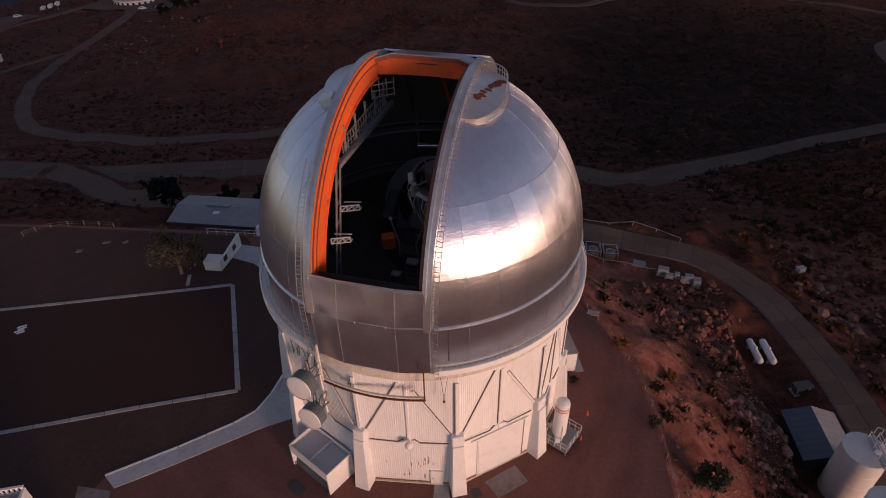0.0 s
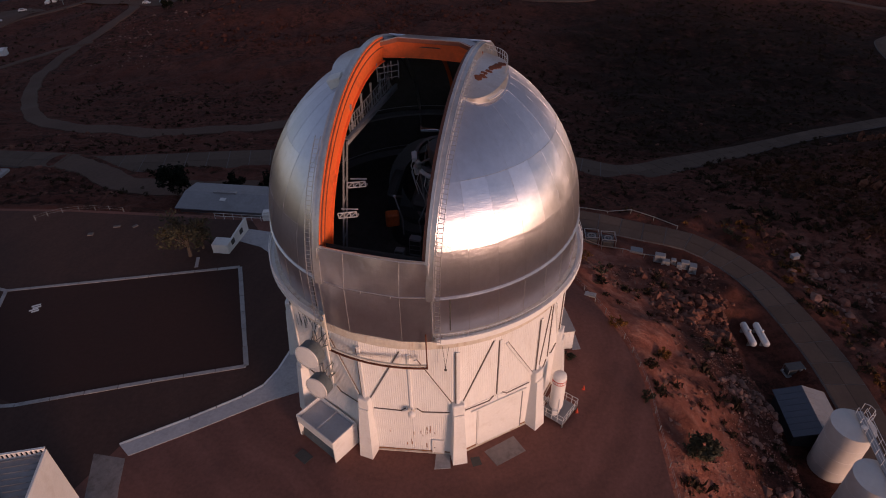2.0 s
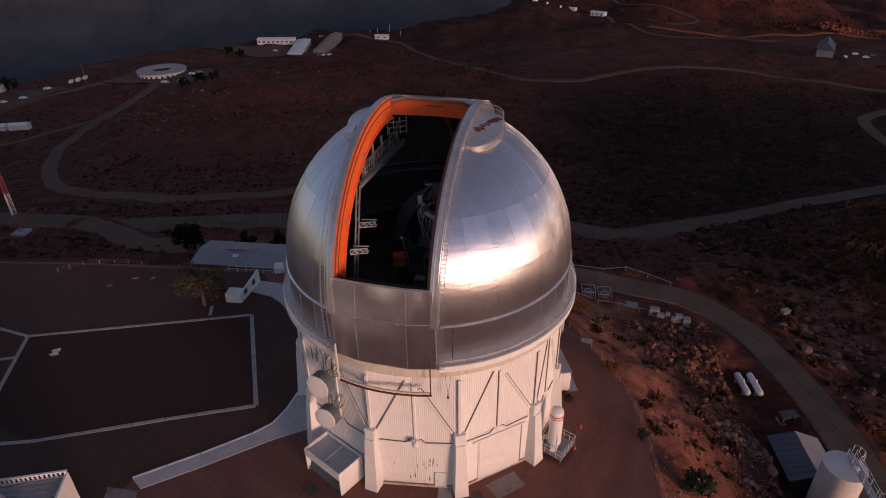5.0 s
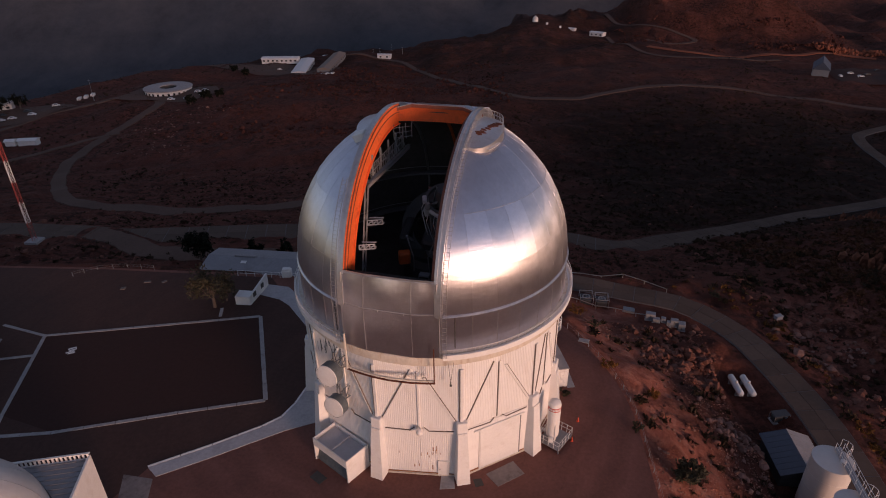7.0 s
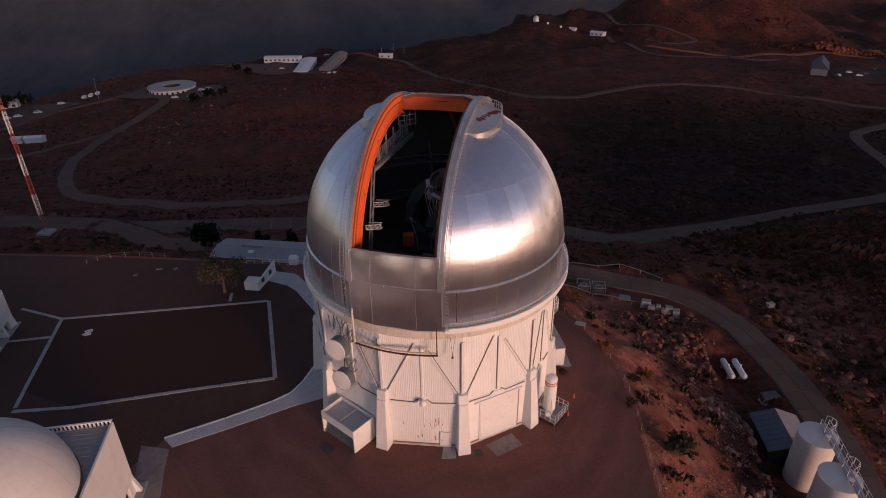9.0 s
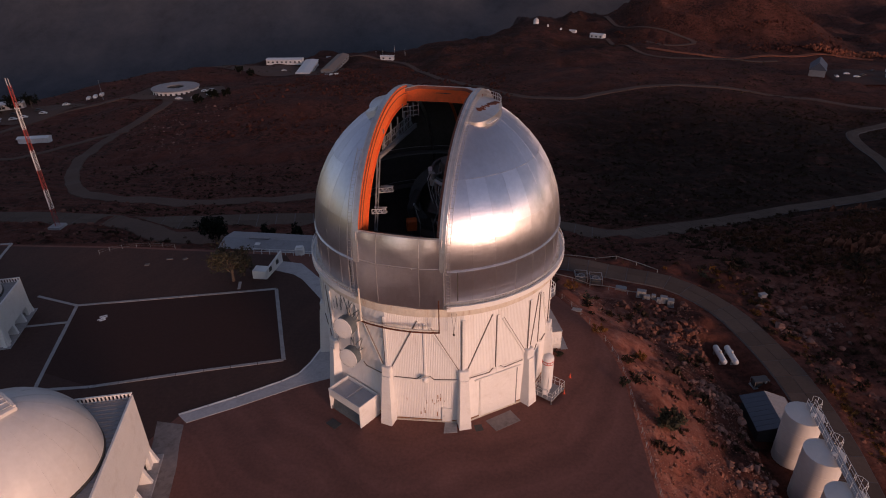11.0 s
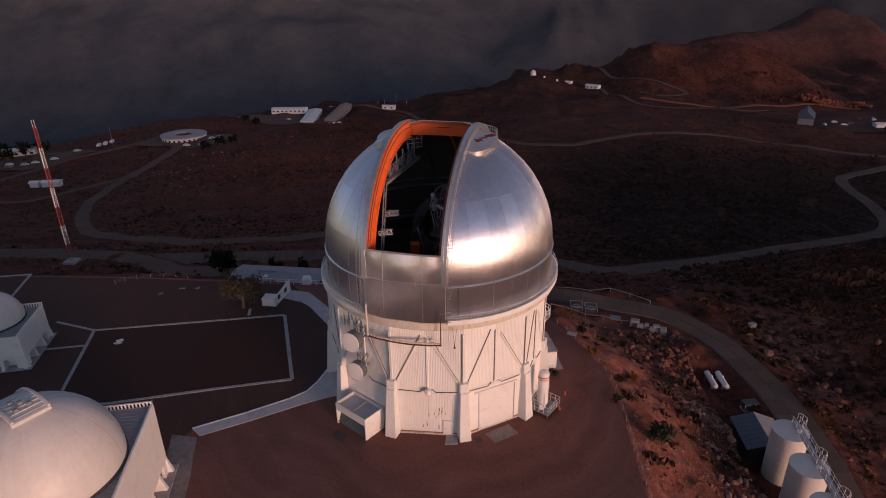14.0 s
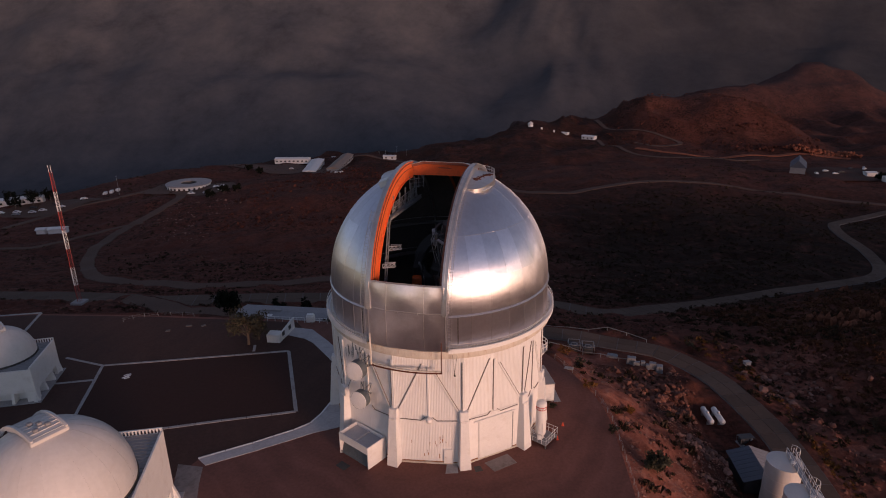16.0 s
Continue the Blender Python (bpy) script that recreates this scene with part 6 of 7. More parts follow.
for xa, za, xb, zb, mat_, lab in ((-0.25, eave - 0.08, 3.15, ridge_h, BLUE, "blue-grey sheet roof slope"), (3.15, ridge_h, 6.4, eave - 0.08, ROOFG, "pale grey sheet roof slope")):
    slope = part("roof_slope", Geo().add([(x, y, z + up) for up in (0, 0.1) for x, y, z in ((xa, -0.3, za), (xb, -0.3, zb), (xb, 7.2, zb), (xa, 7.2, za))], [(3, 2, 1, 0), (4, 5, 6, 7), (0, 1, 5, 4), (1, 2, 6, 5), (2, 3, 7, 6), (3, 0, 4, 7)]), mat_, shed, lab)
    for i in range(9):
        y = -0.3 + 7.5 * i / 8
        part("roof_rib", Geo().bar((xa, y, za + 0.12), (xb, y, zb + 0.11), 0.03), mat_, slope)
for y in (0.12, 6.88):
    part("gable", Geo().add([(x, y + d, z) for d in (-0.06, 0.06) for x, z in ((0.15, eave - 0.1), (6.05, eave - 0.1), (3.15, ridge_h - 0.05))], [(0, 1, 2), (5, 4, 3), (0, 3, 4, 1), (1, 4, 5, 2), (2, 5, 3, 0)]), DARK, shed)

for x in (46.5, 48.4):
    z = ground_z(x, 16.3)
    t = thing("gas_cylinder", "long white gas cylinder lying on cradles beside the road", "tank", pose(x, 16.3, z, 0, 0, 2), "pair of gas cylinders")
    prof = [(0, -2.4), (0.3, -2.33), (0.47, -2.15), (0.5, -1.95), (0.5, 1.95), (0.47, 2.15), (0.3, 2.33), (0, 2.4)]
    part("shell", Geo().turned(prof, 24), WHITE, t, smooth=True, m=pose(0, 0, 0.95, -90, 0, 0))
    for y in (-1.4, 1.4):
        part("cradle", Geo().box(1.0, 0.3, 0.7, pose(0, y, 0.3), 0.03), CONC, t)
    part("valve_dome", Geo().turned([(0.22, 0), (0.22, 0.25), (0, 0.32)], 14), WHITE, t, m=pose(0, 0, 1.55))

gen = thing("generator_set", "dark generator on a skid beside the road", "generator", pose(50.6, 9.6, ground_z(50.6, 9.6), 0, 0, 12))
part("skid", Geo().box(2.6, 1.5, 0.2, pose(0, 0, 0.12), 0.03), STEEL, gen)
part("engine", Geo().box(1.5, 1.0, 1.0, pose(-0.4, 0, 0.7), 0.12), DARK, gen)
part("radiator", Geo().box(0.35, 1.2, 1.1, pose(0.75, 0, 0.75), 0.05), GREY, gen)
part("roof", Geo().box(2.5, 1.4, 0.06, pose(0, 0, 1.5)), DARK, gen)
for x, y in ((-1.2, -0.65), (1.2, -0.65), (1.2, 0.65), (-1.2, 0.65)):
    part("post", Geo().box(0.07, 0.07, 1.35, pose(x, y, 0.85)), STEEL, gen)

# cooler frames and cabinets on the upper road's shoulder
for x, y in ((25.4, 36.6), (28.3, 36.4)):
    z = ground_z(x, y)
    c = thing("cooler_unit", "dark fan cooler in a pale steel frame", "cooler", pose(x, y, z, 0, 0, -4), "pair of coolers")
    part("case", Geo().box(2.0, 2.2, 1.2, pose(0, 0, 0.75), 0.08), DARK, c)
    part("fan_ring", Geo().turned([(0.55, 1.36), (0.75, 1.36), (0.75, 1.5), (0.55, 1.5), (0.55, 1.36)], 24), GREY, c)
    for k in range(4):
        part("fan_blade", Geo().box(0.5, 0.14, 0.02, pose(0.28 * math.cos(radians(90 * k)), 0.28 * math.sin(radians(90 * k)), 1.42, 20, 0, 90 * k)), GREY, c)
    for px, py in ((-1.2, -1.3), (1.2, -1.3), (1.2, 1.3), (-1.2, 1.3)):
        part("post", Geo().box(0.09, 0.09, 1.9, pose(px, py, 0.95)), STEEL, c)
    for (xa, ya), (xb, yb) in (((-1.2, -1.3), (1.2, -1.3)), ((1.2, -1.3), (1.2, 1.3)), ((1.2, 1.3), (-1.2, 1.3)), ((-1.2, 1.3), (-1.2, -1.3))):
        part("top_bar", Geo().bar((xa, ya, 1.9), (xb, yb, 1.9), 0.09), STEEL, c)
for x, y, w, d, hgt in ((36.4, 32.0, 1.7, 1.1, 1.3), (37.2, 31.0, 1.2, 0.9, 0.7), (38.6, 31.4, 0.8, 0.8, 0.9), (39.4, 30.6, 0.8, 0.9, 0.8), (40.4, 30.9, 1.3, 1.0, 1.2), (41.6, 30.3, 1.2, 1.3, 1.3), (33.0, 34.4, 2.0, 1.4, 0.3)):
    z = ground_z(x, y)
    c = thing("equipment_cabinet", "pale grey equipment cabinet on the road's shoulder", "cabinet", pose(x, y, z - 0.05, 0, 0, -15), "roadside cabinets")
    part("case", Geo().box(w, d, hgt, pose(0, 0, hgt / 2 + 0.1), 0.05), GREY, c)
    part("plinth", Geo().box(w + 0.2, d + 0.2, 0.14, pose(0, 0, 0.06)), CONC, c)
    part("door_line", Geo().box(0.03, 0.02, hgt * 0.8, pose(0, -d / 2 - 0.005, hgt / 2 + 0.1)), GAP, c)


def guard(points, label, mat):
    f = thing("guard_rail", label, "guard rail")
    prev = None
    for x, y in points:
        z = ground_z(x, y)
        part("post", Geo().box(0.1, 0.1, 0.9, pose(x, y, z + 0.4)), mat, f)
        if prev:
            part("beam", Geo().bar((*prev[:2], prev[2] + 0.75), (x, y, z + 0.75), 0.06, 0.16), mat, f)
        prev = (x, y, z)


guard([(18, 48.4), (22, 48.2), (26, 47.6), (30, 46.8), (34, 45.6), (38, 44.2), (42, 42.4)], "grey steel guard rail on the outer side of the road", STEEL)
guard([(20, 35.6), (23.5, 35.2), (27, 34.5), (30.5, 33.7), (34, 32.8), (36, 32.3)], "pale guard rail beside the cooler yard", STEEL)
slab("drain_frame", [(19.6, 9.6), (21.0, 9.2), (21.3, 10.0), (19.9, 10.4)], 0.08, CONC, "small concrete drain frame in the drive", "cover")

# ---- radio mast ----
mast = thing("radio_mast", "tall red and white lattice radio mast", "mast", pose(-96.3, 54.7, -10.2))
for k in range(7):
    g = Geo()
    w0, w1 = 0.6 - 0.034 * k, 0.6 - 0.034 * (k + 1)
    corner = lambda w, j: (w * math.cos(radians(120 * j + 30)), w * math.sin(radians(120 * j + 30)))
    for j in range(3):
        a, b = corner(w0, j), corner(w1, j)
        g.bar((*a, 4.8 * k), (*b, 4.8 * (k + 1)), 0.075)
        for q in range(4):
            f0, f1 = q / 4, (q + 1) / 4
            wa, wb = w0 + (w1 - w0) * f0, w0 + (w1 - w0) * f1
            g.bar((*corner(wa, j), 4.8 * (k + f0)), (*corner(wb, (j + 1) % 3), 4.8 * (k + f1)), 0.04)
            g.bar((*corner(wa, j), 4.8 * (k + f0)), (*corner(wa, (j + 1) % 3), 4.8 * (k + f0)), 0.035)
    part("mast_section", g, RED_STEEL if k % 2 == 0 else WHITE, mast, "red lattice section" if k % 2 == 0 else "white lattice section")
part("footing", Geo().box(3, 3, 0.6, pose(0, 0, 0.1), 0.05), CONC, mast)
for x in (-0.3, 0.3):
    part("whip_aerial", Geo().tube((x, 0, 33.4), (x, 0, 35.2), 0.05, n=5), WHITE, mast)

# ---- farther buildings ----
def simple_house(x, y, turn, long, wide, tall, label, wall=None, roof=None, pitch=0.8, windows=0, name="house", category="house", group=""):
    z = min(ground_z(x + a, y + b) for a in (-wide / 2, wide / 2) for b in (-wide / 2, wide / 2)) - 0.3
    h = thing(name, label, category, pose(x, y, z, 0, 0, turn), group)
    part("wall", Geo().box(long, wide, tall, pose(0, 0, tall / 2), 0.05), wall or WHITE, h)
    l, w = long / 2 + 0.4, wide / 2 + 0.5
    g = Geo().add([(-l, -w, tall), (l, -w, tall), (l, 0, tall + pitch), (-l, 0, tall + pitch), (l, w, tall), (-l, w, tall), (-l, -w, tall - 0.15), (l, -w, tall - 0.15), (l, w, tall - 0.15), (-l, w, tall - 0.15)],
                  [(0, 1, 2, 3), (3, 2, 4, 5), (6, 7, 1, 0), (4, 8, 9, 5), (1, 7, 8, 4, 2), (0, 3, 5, 9, 6), (9, 8, 7, 6)])
    part("roof", g, roof or WHITE, h)
    for i in range(windows):
        wx = -long / 2 + long * (i + 0.5) / windows
        win = part("window", Geo().box(min(1.8, long / windows * 0.5), 0.1, 1.3, pose(wx, -wide / 2 - 0.02, tall * 0.55)), GLASS, h)
        part("window_sill", Geo().box(min(2.0, long / windows * 0.55), 0.2, 0.1, pose(wx, -wide / 2 - 0.06, tall * 0.55 - 0.72)), WHITE, win)
    return h


# round building with a court in its middle
rx, ry = -204.0, 330.0
rz = ground_z(rx, ry) - 0.3
ring = thing("round_building", "low white ring-shaped building with a flat pale roof round a court", "building", pose(rx, ry, rz))
part("outer_wall", Geo().turned([(14.8, 0), (14.8, 4.4)], 60), WHITE, ring, smooth=True)
part("inner_wall", Geo().turned([(5.8, 0), (5.8, 4.4)], 40), DARK, ring, smooth=True)
part("roof", Geo().turned([(5.5, 4.35), (5.5, 4.8), (10.0, 5.0), (15.4, 4.7), (15.4, 4.3), (5.5, 4.3)], 60), CONC, ring, smooth=True)
for k in range(28):
    a = radians(360 * k / 28)
    part("window", Geo().box(1.3, 0.2, 1.4, pose(14.8 * math.cos(a), 14.8 * math.sin(a), 2.6, 0, 0, math.degrees(a) + 90)), GLASS, ring)
part("court_planting", Geo().turned([(0, 2.6), (2.4, 2.2), (4.5, 0.6)], 14), LEAFD, ring)

simple_house(-189, 520, 2, 34, 10, 5, "long white single-storey building on the ridge", windows=8)
simple_house(-161, 497, 97, 60, 12, 5.5, "white wing joining the long building at an angle", windows=9)
simple_house(-138, 512, 91, 74, 11, 5, "long hall with weathered tan sheet roof and dark openings", wall=GREY, roof=TAN, pitch=1.6, windows=9)
simple_house(-121, 600, 5, 16, 5, 3, "small white hut on the ridge")
simple_house(-95, 552, -5, 13, 6, 4, "small white block building on the ridge", windows=2)
simple_house(-162, 600, 5, 14, 5, 3, "small white outbuilding on the ridge")
simple_house(-300, 284, 28, 34, 9, 4.5, "long white lodge among dark trees", windows=8)
simple_house(-230, 227, 10, 9, 4.5, 3, "small white hut in front of the mast")
simple_house(-238, 225, 10, 4.5, 4, 3.6, "white plant housing beside a small hut", name="plant_house")
simple_house(123, 628, -35, 15, 8, 4.6, "white rectangular building on the dark hill", windows=3)
simple_house(95, 645, -30, 14, 5, 2.5, "low pale building on the dark hill")
simple_house(262, 434, 64, 28, 11, 8, "tall shed with blue-grey sheet walls and roof", wall=GREY, roof=BLUE, pitch=5.5, name="shed", category="shed")
simple_house(312, 392, -6, 13, 7, 3.8, "white house near the far parking ground", windows=5)
simple_house(312, 421, 0, 8, 6, 3.5, "small pale house near the far parking ground")
obs = thing("small_observatory", "small white observatory dome on a distant hilltop", "observatory", pose(58, 652, ground_z(58, 652) - 0.4))
part("drum", Geo().turned([(3.0, 0), (3.0, 2.6), (3.2, 2.7)], 24), WHITE, obs, smooth=True)
part("dome", Geo().turned([(3.2 * math.cos(radians(e)), 2.7 + 3.2 * math.sin(radians(e))) for e in range(0, 91, 10)], 24), DOMEW, obs, smooth=True)
part("slit_cover", Geo().box(1.2, 3.4, 0.4, pose(0, -1.1, 5.5, 30, 0, 0), 0.1), DOMEW, obs)
for x, y in ((70, 640), (84, 636)):
    o = thing("instrument_hut", "tiny white instrument hut on the dark hill", "hut", pose(x, y, ground_z(x, y) - 0.2), "instrument huts")
    part("body", Geo().box(2.0, 2.0, 1.8, pose(0, 0, 0.9), 0.1), WHITE, o)
    part("roof", Geo().turned([(1.4, 1.8), (0, 2.6)], 12), WHITE, o)

# far parking grounds
for name, pts_ in (("pavement_lot", [(-300, 250), (-262, 262), (-246, 296), (-262, 306), (-305, 272)]), ("pavement_lot", [(-232.4, 310.2), (-175.4, 302.6), (-168.8, 329.2), (-180.2, 350.1), (-227.7, 352.0)]), ("pavement_lot", [(-240, 468), (-190, 452), (-150, 452), (-126, 462), (-126, 500), (-170, 512), (-205, 510), (-236, 505)]), ("pavement_lot", [(262, 402), (330, 390), (345, 440), (300, 462), (268, 440)])):
    n = len(pts_)
    c = np.mean(np.array(pts_), axis=0)
    g = Geo()
    rows = 6
    for i in range(rows + 1):
        for j in range(n):
            p = c + (np.array(pts_[j]) - c) * (i / rows)
            q = c + (np.array(pts_[(j + 1) % n]) - c) * (i / rows)
            for s in range(4):
                w = p + (q - p) * s / 4
                g.v.append((w[0], w[1], ground_z(w[0], w[1]) + 0.35))
    k = n * 4
    g.f += [(i * k + j, i * k + (j + 1) % k, (i + 1) * k + (j + 1) % k, (i + 1) * k + j) for i in range(rows) for j in range(k)]
    solid(name, g, DUSTY if c[0] > 0 else DIRT, "bare parking ground", "parking", kind="structure", smooth=True)


def car(x, y, turn, mat, label):
    c = thing("car", label, "car", pose(x, y, ground_z(x, y) + 0.38, 0, 0, turn), "parked cars")
    g = Geo()
    side = [(-2.2, 0.35), (2.2, 0.35), (2.25, 0.8), (1.35, 0.95), (0.8, 1.5), (-1.3, 1.52), (-2.1, 0.98), (-2.25, 0.75)]
    n = len(side)
    g.add([(px, -0.85, pz) for px, pz in side] + [(px, 0.85, pz) for px, pz in side], [tuple(range(n)), tuple(range(2 * n - 1, n - 1, -1))] + [(i, n + i, n + (i + 1) % n, (i + 1) % n) for i in range(n)])
    body = part("body", g, mat, c)
    part("window", Geo().box(1.7, 1.72, 0.4, pose(-0.25, 0, 1.24), 0.05), GLASS, body)
    for px in (-1.4, 1.4):
        for py in (-0.8, 0.8):
            part("wheel", Geo().tube((px, py - 0.1, 0.33), (px, py + 0.1, 0.33), 0.33, n=12), TYRE, c)
    return c


for i, (x, y, t) in enumerate(((-181.1, 323.5, 20), (-178.3, 328.2, 10), (-184.0, 313.0, 35), (-176.4, 317.8, -50), (-192.5, 309.2, 0), (-276, 268, 20), (-272, 272, 20), (-281, 276, 15), (-286, 268, 10), (-292, 262, 12), (-282, 262, 12), (-268, 281, 20), (-262, 276, 15), (-258, 293, 35), (-134, 458, 70), (-130, 460, 70), (-126, 462, 70), (-178, 480, 0), (282, 415, 0), (289, 420, 10), (279, 424, 5), (318, 440, 40), (322, 448, 60), (314, 452, 20), (270, 420, 85))):
    car(x, y, t, (WHITE, DOMEW, STEEL, DARK)[i % 4 if i % 3 else 0], "white parked car on bare ground" if i % 3 == 0 else "parked car on bare ground")
for x in (-262, -259, -256):
    solid("roadside_block", Geo().box(2.2, 5.0, 1.6, pose(0, 0, 0.8, 0, 0, 20), 0.1), WHITE, "white box trailer parked by the ridge road", "trailer", pose(x, 322 + (x + 262), ground_z(x, 322) + 0.2), "trailers")
for x, y, hgt in ((-244, 310, 14), (-112, 585, 7), (-104, 580, 7), (-90, 570, 7), (-78, 560, 7)):
    p = thing("utility_pole", "thin grey utility pole", "pole", pose(x, y, ground_z(x, y) - 0.3), "utility poles")
    part("shaft", Geo().tube((0, 0, 0), (0, 0, hgt), 0.16, 0.09, n=8), STEEL, p)
    part("crossarm", Geo().box(1.6, 0.12, 0.12, pose(0, 0, hgt - 0.5)), STEEL, p)

# ---- trees ----
def tree(x, y, tall, wide, leaf, seed, label, clumps=60, per=16, leaf_size=0.28, low=0.25, z=None):
    r = random.Random(seed)
    z = ground_z(x, y) if z is None else z
    t = thing("tree", label, "tree", pose(x, y, z))
    trunk = Geo().tube((0, 0, -0.2), (0.1, 0.05, tall * 0.35), 0.045 * tall, 0.03 * tall, n=8).tube((0.1, 0.05, tall * 0.35), (0.0, 0.15, tall * 0.75), 0.03 * tall, 0.012 * tall, n=8)
    tips = []
    for k in range(11):
        a = k * 2.4 + r.uniform(-0.4, 0.4)
        h0 = tall * r.uniform(0.2, 0.6)
        tip = (wide * 0.42 * math.cos(a) * r.uniform(0.6, 1.1), wide * 0.42 * math.sin(a) * r.uniform(0.6, 1.1), tall * r.uniform(0.45, 0.95))
        trunk.tube((0.05, 0.05, h0), tip, 0.014 * tall, 0.005 * tall, n=5)
        tips.append(Vector(tip))
    part("trunk", trunk, BARK, t, fix=False)
    vs, fs = [], []
    for c in range(clumps):
        base = tips[c % len(tips)] * r.uniform(0.72, 1.05) + Vector((r.gauss(0, 0.1), r.gauss(0, 0.1), r.gauss(0, 0.08))) * wide
        base.z = max(base.z, tall * low)
        for q in range(per):
            p = base + Vector((r.gauss(0, 0.055), r.gauss(0, 0.055), r.gauss(0, 0.05))) * wide
            d1 = Vector((r.gauss(0, 1), r.gauss(0, 1), r.gauss(0, 1))).normalized() * leaf_size * r.uniform(0.6, 1.3)
            d2 = d1.cross(Vector((r.gauss(0, 1), r.gauss(0, 1), r.gauss(0, 1)))).normalized() * leaf_size * 0.45
            k = len(vs)
            vs += [p - d1, p + d2, p + d1, p - d2]
            fs.append((k, k + 1, k + 2, k + 3))
    crown = part("crown", Geo().add(vs, fs), leaf, t, fix=False)
    return t


tree(-36.2, 15.6, 6.6, 6.2, LEAF, 11, "sparse dry olive-brown tree beside the stair kiosk", 110, 16, 0.24, 0.12)
tree(-35.0, 17.5, 4.0, 4.0, LEAF, 12, "small dry tree beside the stair kiosk", 36, 12, 0.24, 0.15)
tree(-53.5, 46.5, 6.0, 5.2, LEAFD, 13, "dense dark evergreen beyond the low house", 130, 22, 0.35, 0.1)
tree(-43.0, 49.5, 4.0, 3.6, LEAFD, 14, "dark evergreen behind the low house", 60, 18, 0.3, 0.1)
tree(-36.5, 50.0, 3.6, 3.0, LEAFD, 15, "dark evergreen behind the low house", 50, 18, 0.3, 0.1)
tree(-24.0, 27.5, 2.0, 3.0, LEAF, 16, "low spreading bush beside the path", 40, 14, 0.26, 0.1)
for i, (x, y, s) in enumerate(((-293, 276, 9), (-286, 283, 10), (-279, 290, 9), (-306, 290, 9), (-166.9, 302.6, 6), (-173.5, 295.0, 6), (-161.2, 310.2, 5), (-206, 448, 7), (-196, 446, 6), (312, 405, 6), (306, 400, 5))):
    tree(x, y, s, s * 1.0, LEAFD, 40 + i, "dark tree beside distant buildings", 50, 12, 0.7, 0.12)

# ---- boulders and scrub ----
nr = np.random.RandomState(7)


def icos():
    bm = bmesh.new()
    bmesh.ops.create_icosphere(bm, subdivisions=1, radius=1.0)
    v = np.array([p.co[:] for p in bm.verts])
    f = np.array([[q.index for q in x.verts] for x in bm.faces])
    bm.free()
    return v, f


ROCK_V, ROCK_F = icos()


def on_road(x, y):
    """True on the service roads, yards and building plots, where no stones lie."""
    d = np.full(x.shape, 99.0)
    for name, (wide, step, pts) in ROADS.items():
        for (xa, ya), (xb, yb) in zip(pts, pts[1:]):
            t = np.clip(((x - xa) * (xb - xa) + (y - ya) * (yb - ya)) / ((xb - xa) ** 2 + (yb - ya) ** 2), 0, 1)
            d = np.minimum(d, np.hypot(x - xa - t * (xb - xa), y - ya - t * (yb - ya)) - wide / 2)
    plots = ((x > 43) & (x < 53) & (y > -25) & (y < 20)) | ((x > 22) & (x < 44) & (y > 28.5) & (y < 39)) | ((x > -52) & (x < -18) & (y > 34) & (y < 47))
    flat = (x < summit_edge(y) + 0.4) & (y < 27.5) & (x > -112) & (y > -52)
    return (d < 1.2) | plots | flat


def scatter_rocks(name, n, x0, x1, y0, y1, small, large, label, dense=None, mat=None, tall=1.0):
    x, y = nr.uniform(x0, x1, n), nr.uniform(y0, y1, n)
    keep = ~on_road(x, y)
    if dense is not None:
        keep &= fbm(x / dense, y / dense, 3, 31) > nr.uniform(-0.5, 0.55, n)
    x, y = x[keep], y[keep]
    size = small * (large / small) ** (nr.uniform(0, 1, len(x)) ** 2.2)
    z = height(x, y)
    vs, fs = [], []
    k = len(ROCK_V)
    for i in range(len(x)):
        s = size[i] * nr.uniform(0.6, 1.2, 3) * (1, 1, 0.75 * tall)
        a = nr.uniform(0, 6.28)
        v = ROCK_V * (1 + nr.uniform(-0.4, 0.34, (k, 1))) * s
        v = np.stack([v[:, 0] * math.cos(a) - v[:, 1] * math.sin(a), v[:, 0] * math.sin(a) + v[:, 1] * math.cos(a), v[:, 2]], -1)
        vs.append(v + (x[i], y[i], z[i] + 0.25 * s[2]))
        fs.append(ROCK_F + i * k)
    me = bpy.data.meshes.new(name)
    me.from_pydata(np.concatenate(vs).tolist(), [], np.concatenate(fs).tolist())
    me.materials.append(mat or ROCK)
    return tagged(new(name, me), label, "rocks", kind="stuff")


scatter_rocks("bank_rocks", 2600, 27, 46, -40, 33, 0.08, 0.5, "red-brown boulders and rubble on the bank below the drive", 11)
scatter_rocks("bank_rocks", 1700, 31.5, 44.5, 12, 31, 0.18, 0.95, "heap of angular red-brown boulders beside the road", 5)
scatter_rocks("bank_rocks", 1100, 36.5, 43.5, -30, 12, 0.14, 0.75, "line of grey-pink boulders at the bank's foot", 5, PALE)
scatter_rocks("bank_rocks", 220, 24, 38, -38, 26, 0.16, 0.5, "single pale pink boulders on the red bank", 7, PALE)
scatter_rocks("bank_gravel", 15000, 22, 44, -40, 30, 0.04, 0.16, "small pale red stones on the bank", 8, GRIT)
scatter_rocks("slope_rocks", 1500, 58, 82, -25, 50, 0.1, 0.8, "red-brown boulders strewn beyond the road", 9)
scatter_rocks("slope_rocks", 130, 59, 72, 8, 34, 0.25, 0.9, "pale pink boulders beyond the road", 6, PALE)
scatter_rocks("outcrop_rocks", 1500, 92, 142, 58, 84, 0.3, 1.1, "upright brown rock columns of the outcrop", 12, OUTCROP, 3.0)
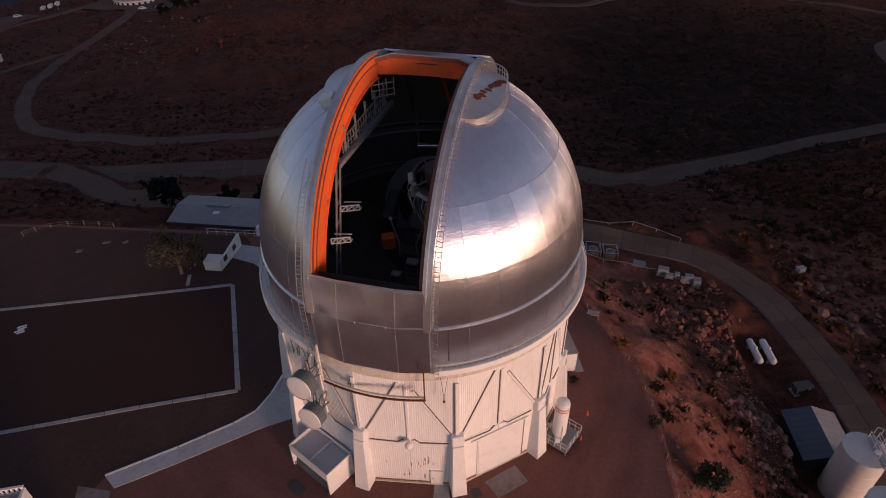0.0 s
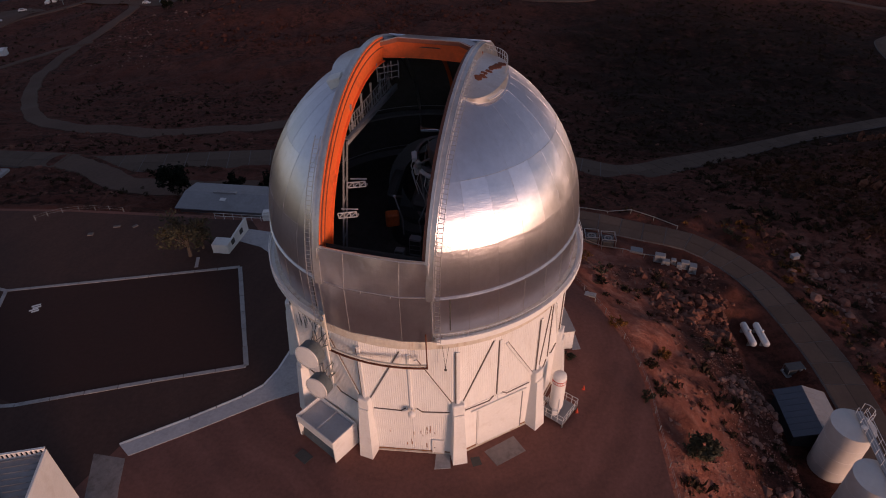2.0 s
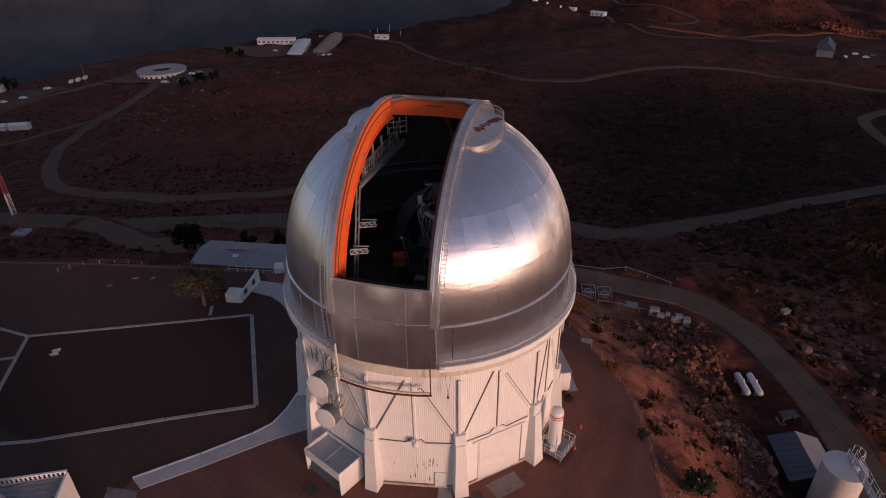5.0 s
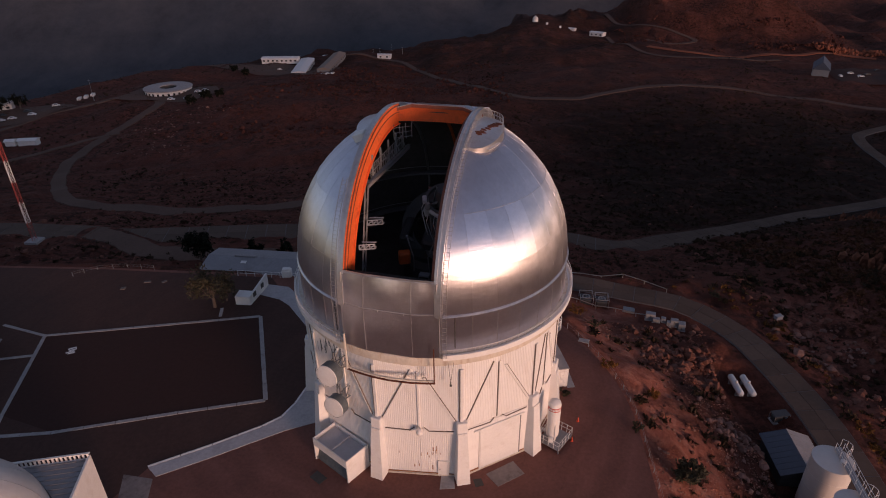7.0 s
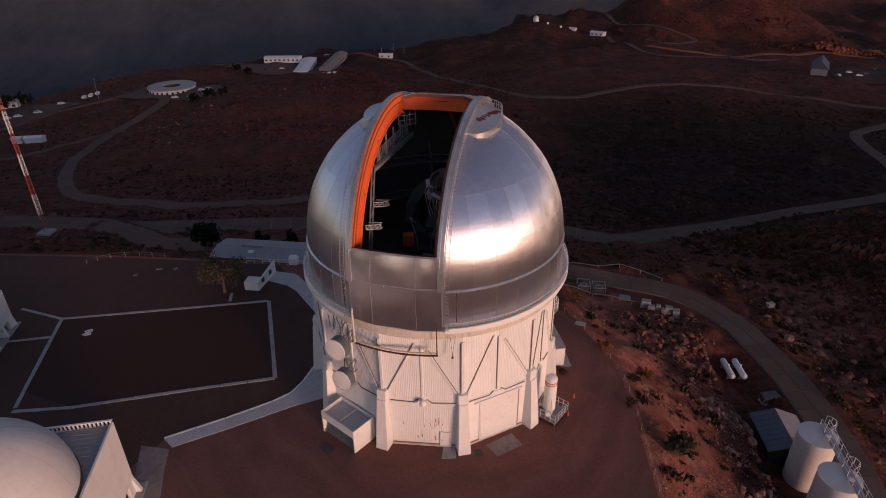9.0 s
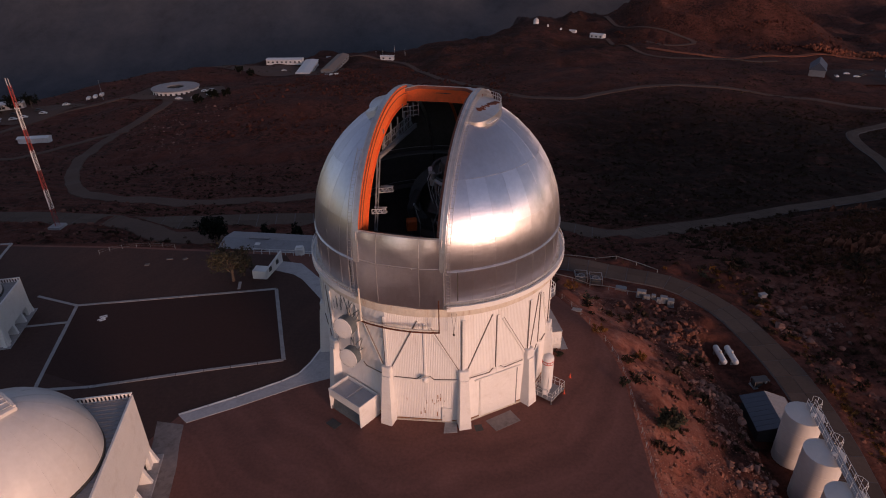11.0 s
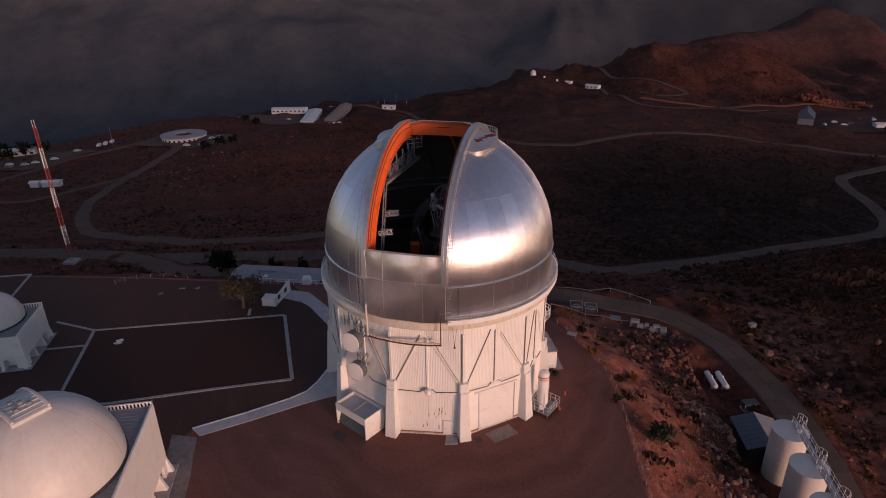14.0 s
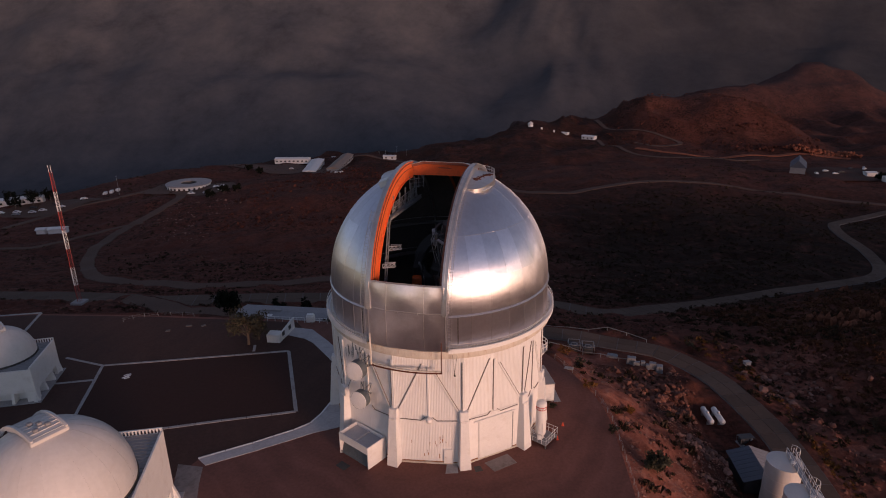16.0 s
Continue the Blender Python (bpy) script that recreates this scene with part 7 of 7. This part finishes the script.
scatter_rocks("outcrop_rocks", 700, 124, 160, 112, 136, 0.35, 1.3, "upright brown rock columns above the lower road", 12, OUTCROP, 3.0)
for x, y, s_, lab in ((65.2, 25.5, 1.0, "large orange-pink boulder"), (63.7, 33.8, 0.8, "pale pink boulder"), (65.6, 33.4, 0.9, "pale pink boulder"), (65.0, 35.9, 0.7, "pale boulder"), (67.9, 27.1, 0.6, "pale boulder"), (67.4, 14.7, 0.7, "red-brown boulder"), (73.8, 22.3, 0.7, "pale boulder"), (68.6, 20.0, 0.6, "red-brown boulder"), (33.2, 4.0, 0.5, "pale boulder"), (30.4, 9.5, 0.55, "red-brown boulder"), (36.0, -3.0, 0.5, "pale boulder")):
    bm = bmesh.new()
    bmesh.ops.create_icosphere(bm, subdivisions=2, radius=1.0)
    for v in bm.verts:
        k_ = 1 + 0.22 * float(vnoise(np.array([v.co.x * 1.6 + x]), np.array([v.co.y * 1.6 + v.co.z * 2.3 + y]), 5)[0]) + nr.uniform(-0.05, 0.05)
        v.co = Vector((v.co.x * 1.1, v.co.y * 0.9, v.co.z * 0.75)) * k_ * s_
    me = bpy.data.meshes.new("boulder")
    bm.to_mesh(me)
    bm.free()
    me.materials.append(ROCK)
    tagged(new("boulder", me), lab + " on the stony slope", "boulder", "boulders").matrix_basis = pose(x, y, ground_z(x, y) + 0.3 * s_, 0, 0, 40 * s_ * x)
solid("concrete_box", Geo().box(1.4, 0.9, 0.8, pose(0, 0, 0.4), 0.05).box(1.5, 1.0, 0.1, pose(0, 0, 0.82), 0.02), CONC, "pale concrete box beside the service road", "box", pose(61.6, 37.0, ground_z(61.6, 37.0) - 0.1, 0, 0, 20))
scatter_rocks("hill_rocks", 2600, -130, 130, 46, 180, 0.15, 1.0, "scattered stones on the hillside", 25)
scatter_rocks("crag_rocks", 16000, -150, 20, 230, 500, 0.2, 1.3, "dark red crags on the hill behind", 20, CRAG, 1.2)
scatter_rocks("crag_rocks", 330, -200, -140, 205, 290, 0.3, 1.0, "pale stones along the winding road", 12, PALE)
scatter_rocks("red_hill_rocks", 7000, 130, 430, 555, 770, 0.3, 1.2, "craggy red rock on the lit hill", 40, CRAG, 1.2)
scatter_rocks("red_hill_rocks", 1800, 250, 370, 556, 620, 0.5, 2.0, "dark crags at the red hill's foot", 25, CRAG, 1.5)
scatter_rocks("cut_rocks", 500, 315, 375, 541, 566, 0.5, 2.0, "broken rock of the cut face, its sunlit orange put into the colour", None, CUT, 1.5)


def scatter_scrub(name, n, x0, x1, y0, y1, small, large, blades, label, dense, mat=None):
    x, y = nr.uniform(x0, x1, n), nr.uniform(y0, y1, n)
    keep = ~on_road(x, y) & (fbm(x / dense, y / dense, 3, 77) > nr.uniform(-0.6, 0.6, n))
    x, y = x[keep], y[keep]
    z = height(x, y)
    m = len(x)
    size = (small * (large / small) ** (nr.uniform(0, 1, m) ** 2))[:, None, None]
    c = nr.normal(0, 0.36, (m, blades, 3)) * (1, 1, 0.55)
    c[:, :, 2] = np.abs(c[:, :, 2]) + 0.1
    d1 = nr.normal(0, 0.3, (m, blades, 3))
    d2 = nr.normal(0, 0.22, (m, blades, 3))
    base = np.stack([x, y, z], -1)[:, None, :]
    tri = np.stack([base + (c - d1) * size, base + (c + d2) * size, base + (c + d1) * size], 2).reshape(-1, 3)
    me = bpy.data.meshes.new(name)
    me.from_pydata(tri.tolist(), [], np.arange(len(tri)).reshape(-1, 3).tolist())
    me.materials.append(mat or BUSH)
    return tagged(new(name, me), label, "scrub", kind="stuff")


scatter_scrub("bank_scrub", 260, 22, 46, -40, 36, 0.3, 1.1, 40, "dry brown scrub on the bank", 9)
scatter_scrub("slope_scrub", 2800, 57, 130, -30, 100, 0.3, 1.3, 34, "dry brown scrub on the stony slope", 16)
scatter_scrub("hill_scrub", 9000, -150, 150, 44, 190, 0.3, 1.1, 18, "dark low scrub on the hillside", 22)
scatter_scrub("verge_tufts", 420, 58.2, 62.5, -6, 40, 0.25, 0.75, 34, "rusty brown tufts along the outer edge of the road", 6, TUFT)
scatter_scrub("verge_tufts", 160, 44, 58, 38, 46, 0.25, 0.8, 34, "rusty yellow tufts at the road's bend", 6, TUFT)
scatter_scrub("mound_brush", 7000, 72, 140, -10, 100, 0.35, 1.2, 26, "brown dry brush covering the mound", 30, BRUSH)
scatter_scrub("bowl_scrub", 6000, 20, 260, 98, 330, 0.5, 1.6, 16, "dense dark scrub in the hollow", 45)
scatter_scrub("far_scrub", 12000, -320, 260, 150, 620, 0.5, 1.6, 9, "dark low scrub on distant slopes", 60)
tree(28.8, -13.2, 2.0, 2.9, LEAF, 79, "large dark dry shrub on the bank", 110, 18, 0.24, 0.03)
for i, (x, y, s) in enumerate(((22.9, 3.9, 1.1), (24.4, -7.3, 0.8), (25.8, -2.2, 0.8), (28.8, 1.7, 1.1), (51.3, 42.4, 1.2), (52.4, 40.6, 1.0), (57.2, 29.2, 1.0), (16.6, -1.6, 0.6), (18.5, 26, 1.2), (21.5, 24, 1.4), (24, 21, 1.1))):
    tree(x, y, s * 0.9, s * 1.7, (TUFT, LEAF, BUSH)[i % 3], 80 + i, ("low rusty-yellow tuft on the bank", "low dry olive shrub at the edge of the drive", "low dark dry shrub on the bank")[i % 3], 34, 16, 0.14, 0.03)
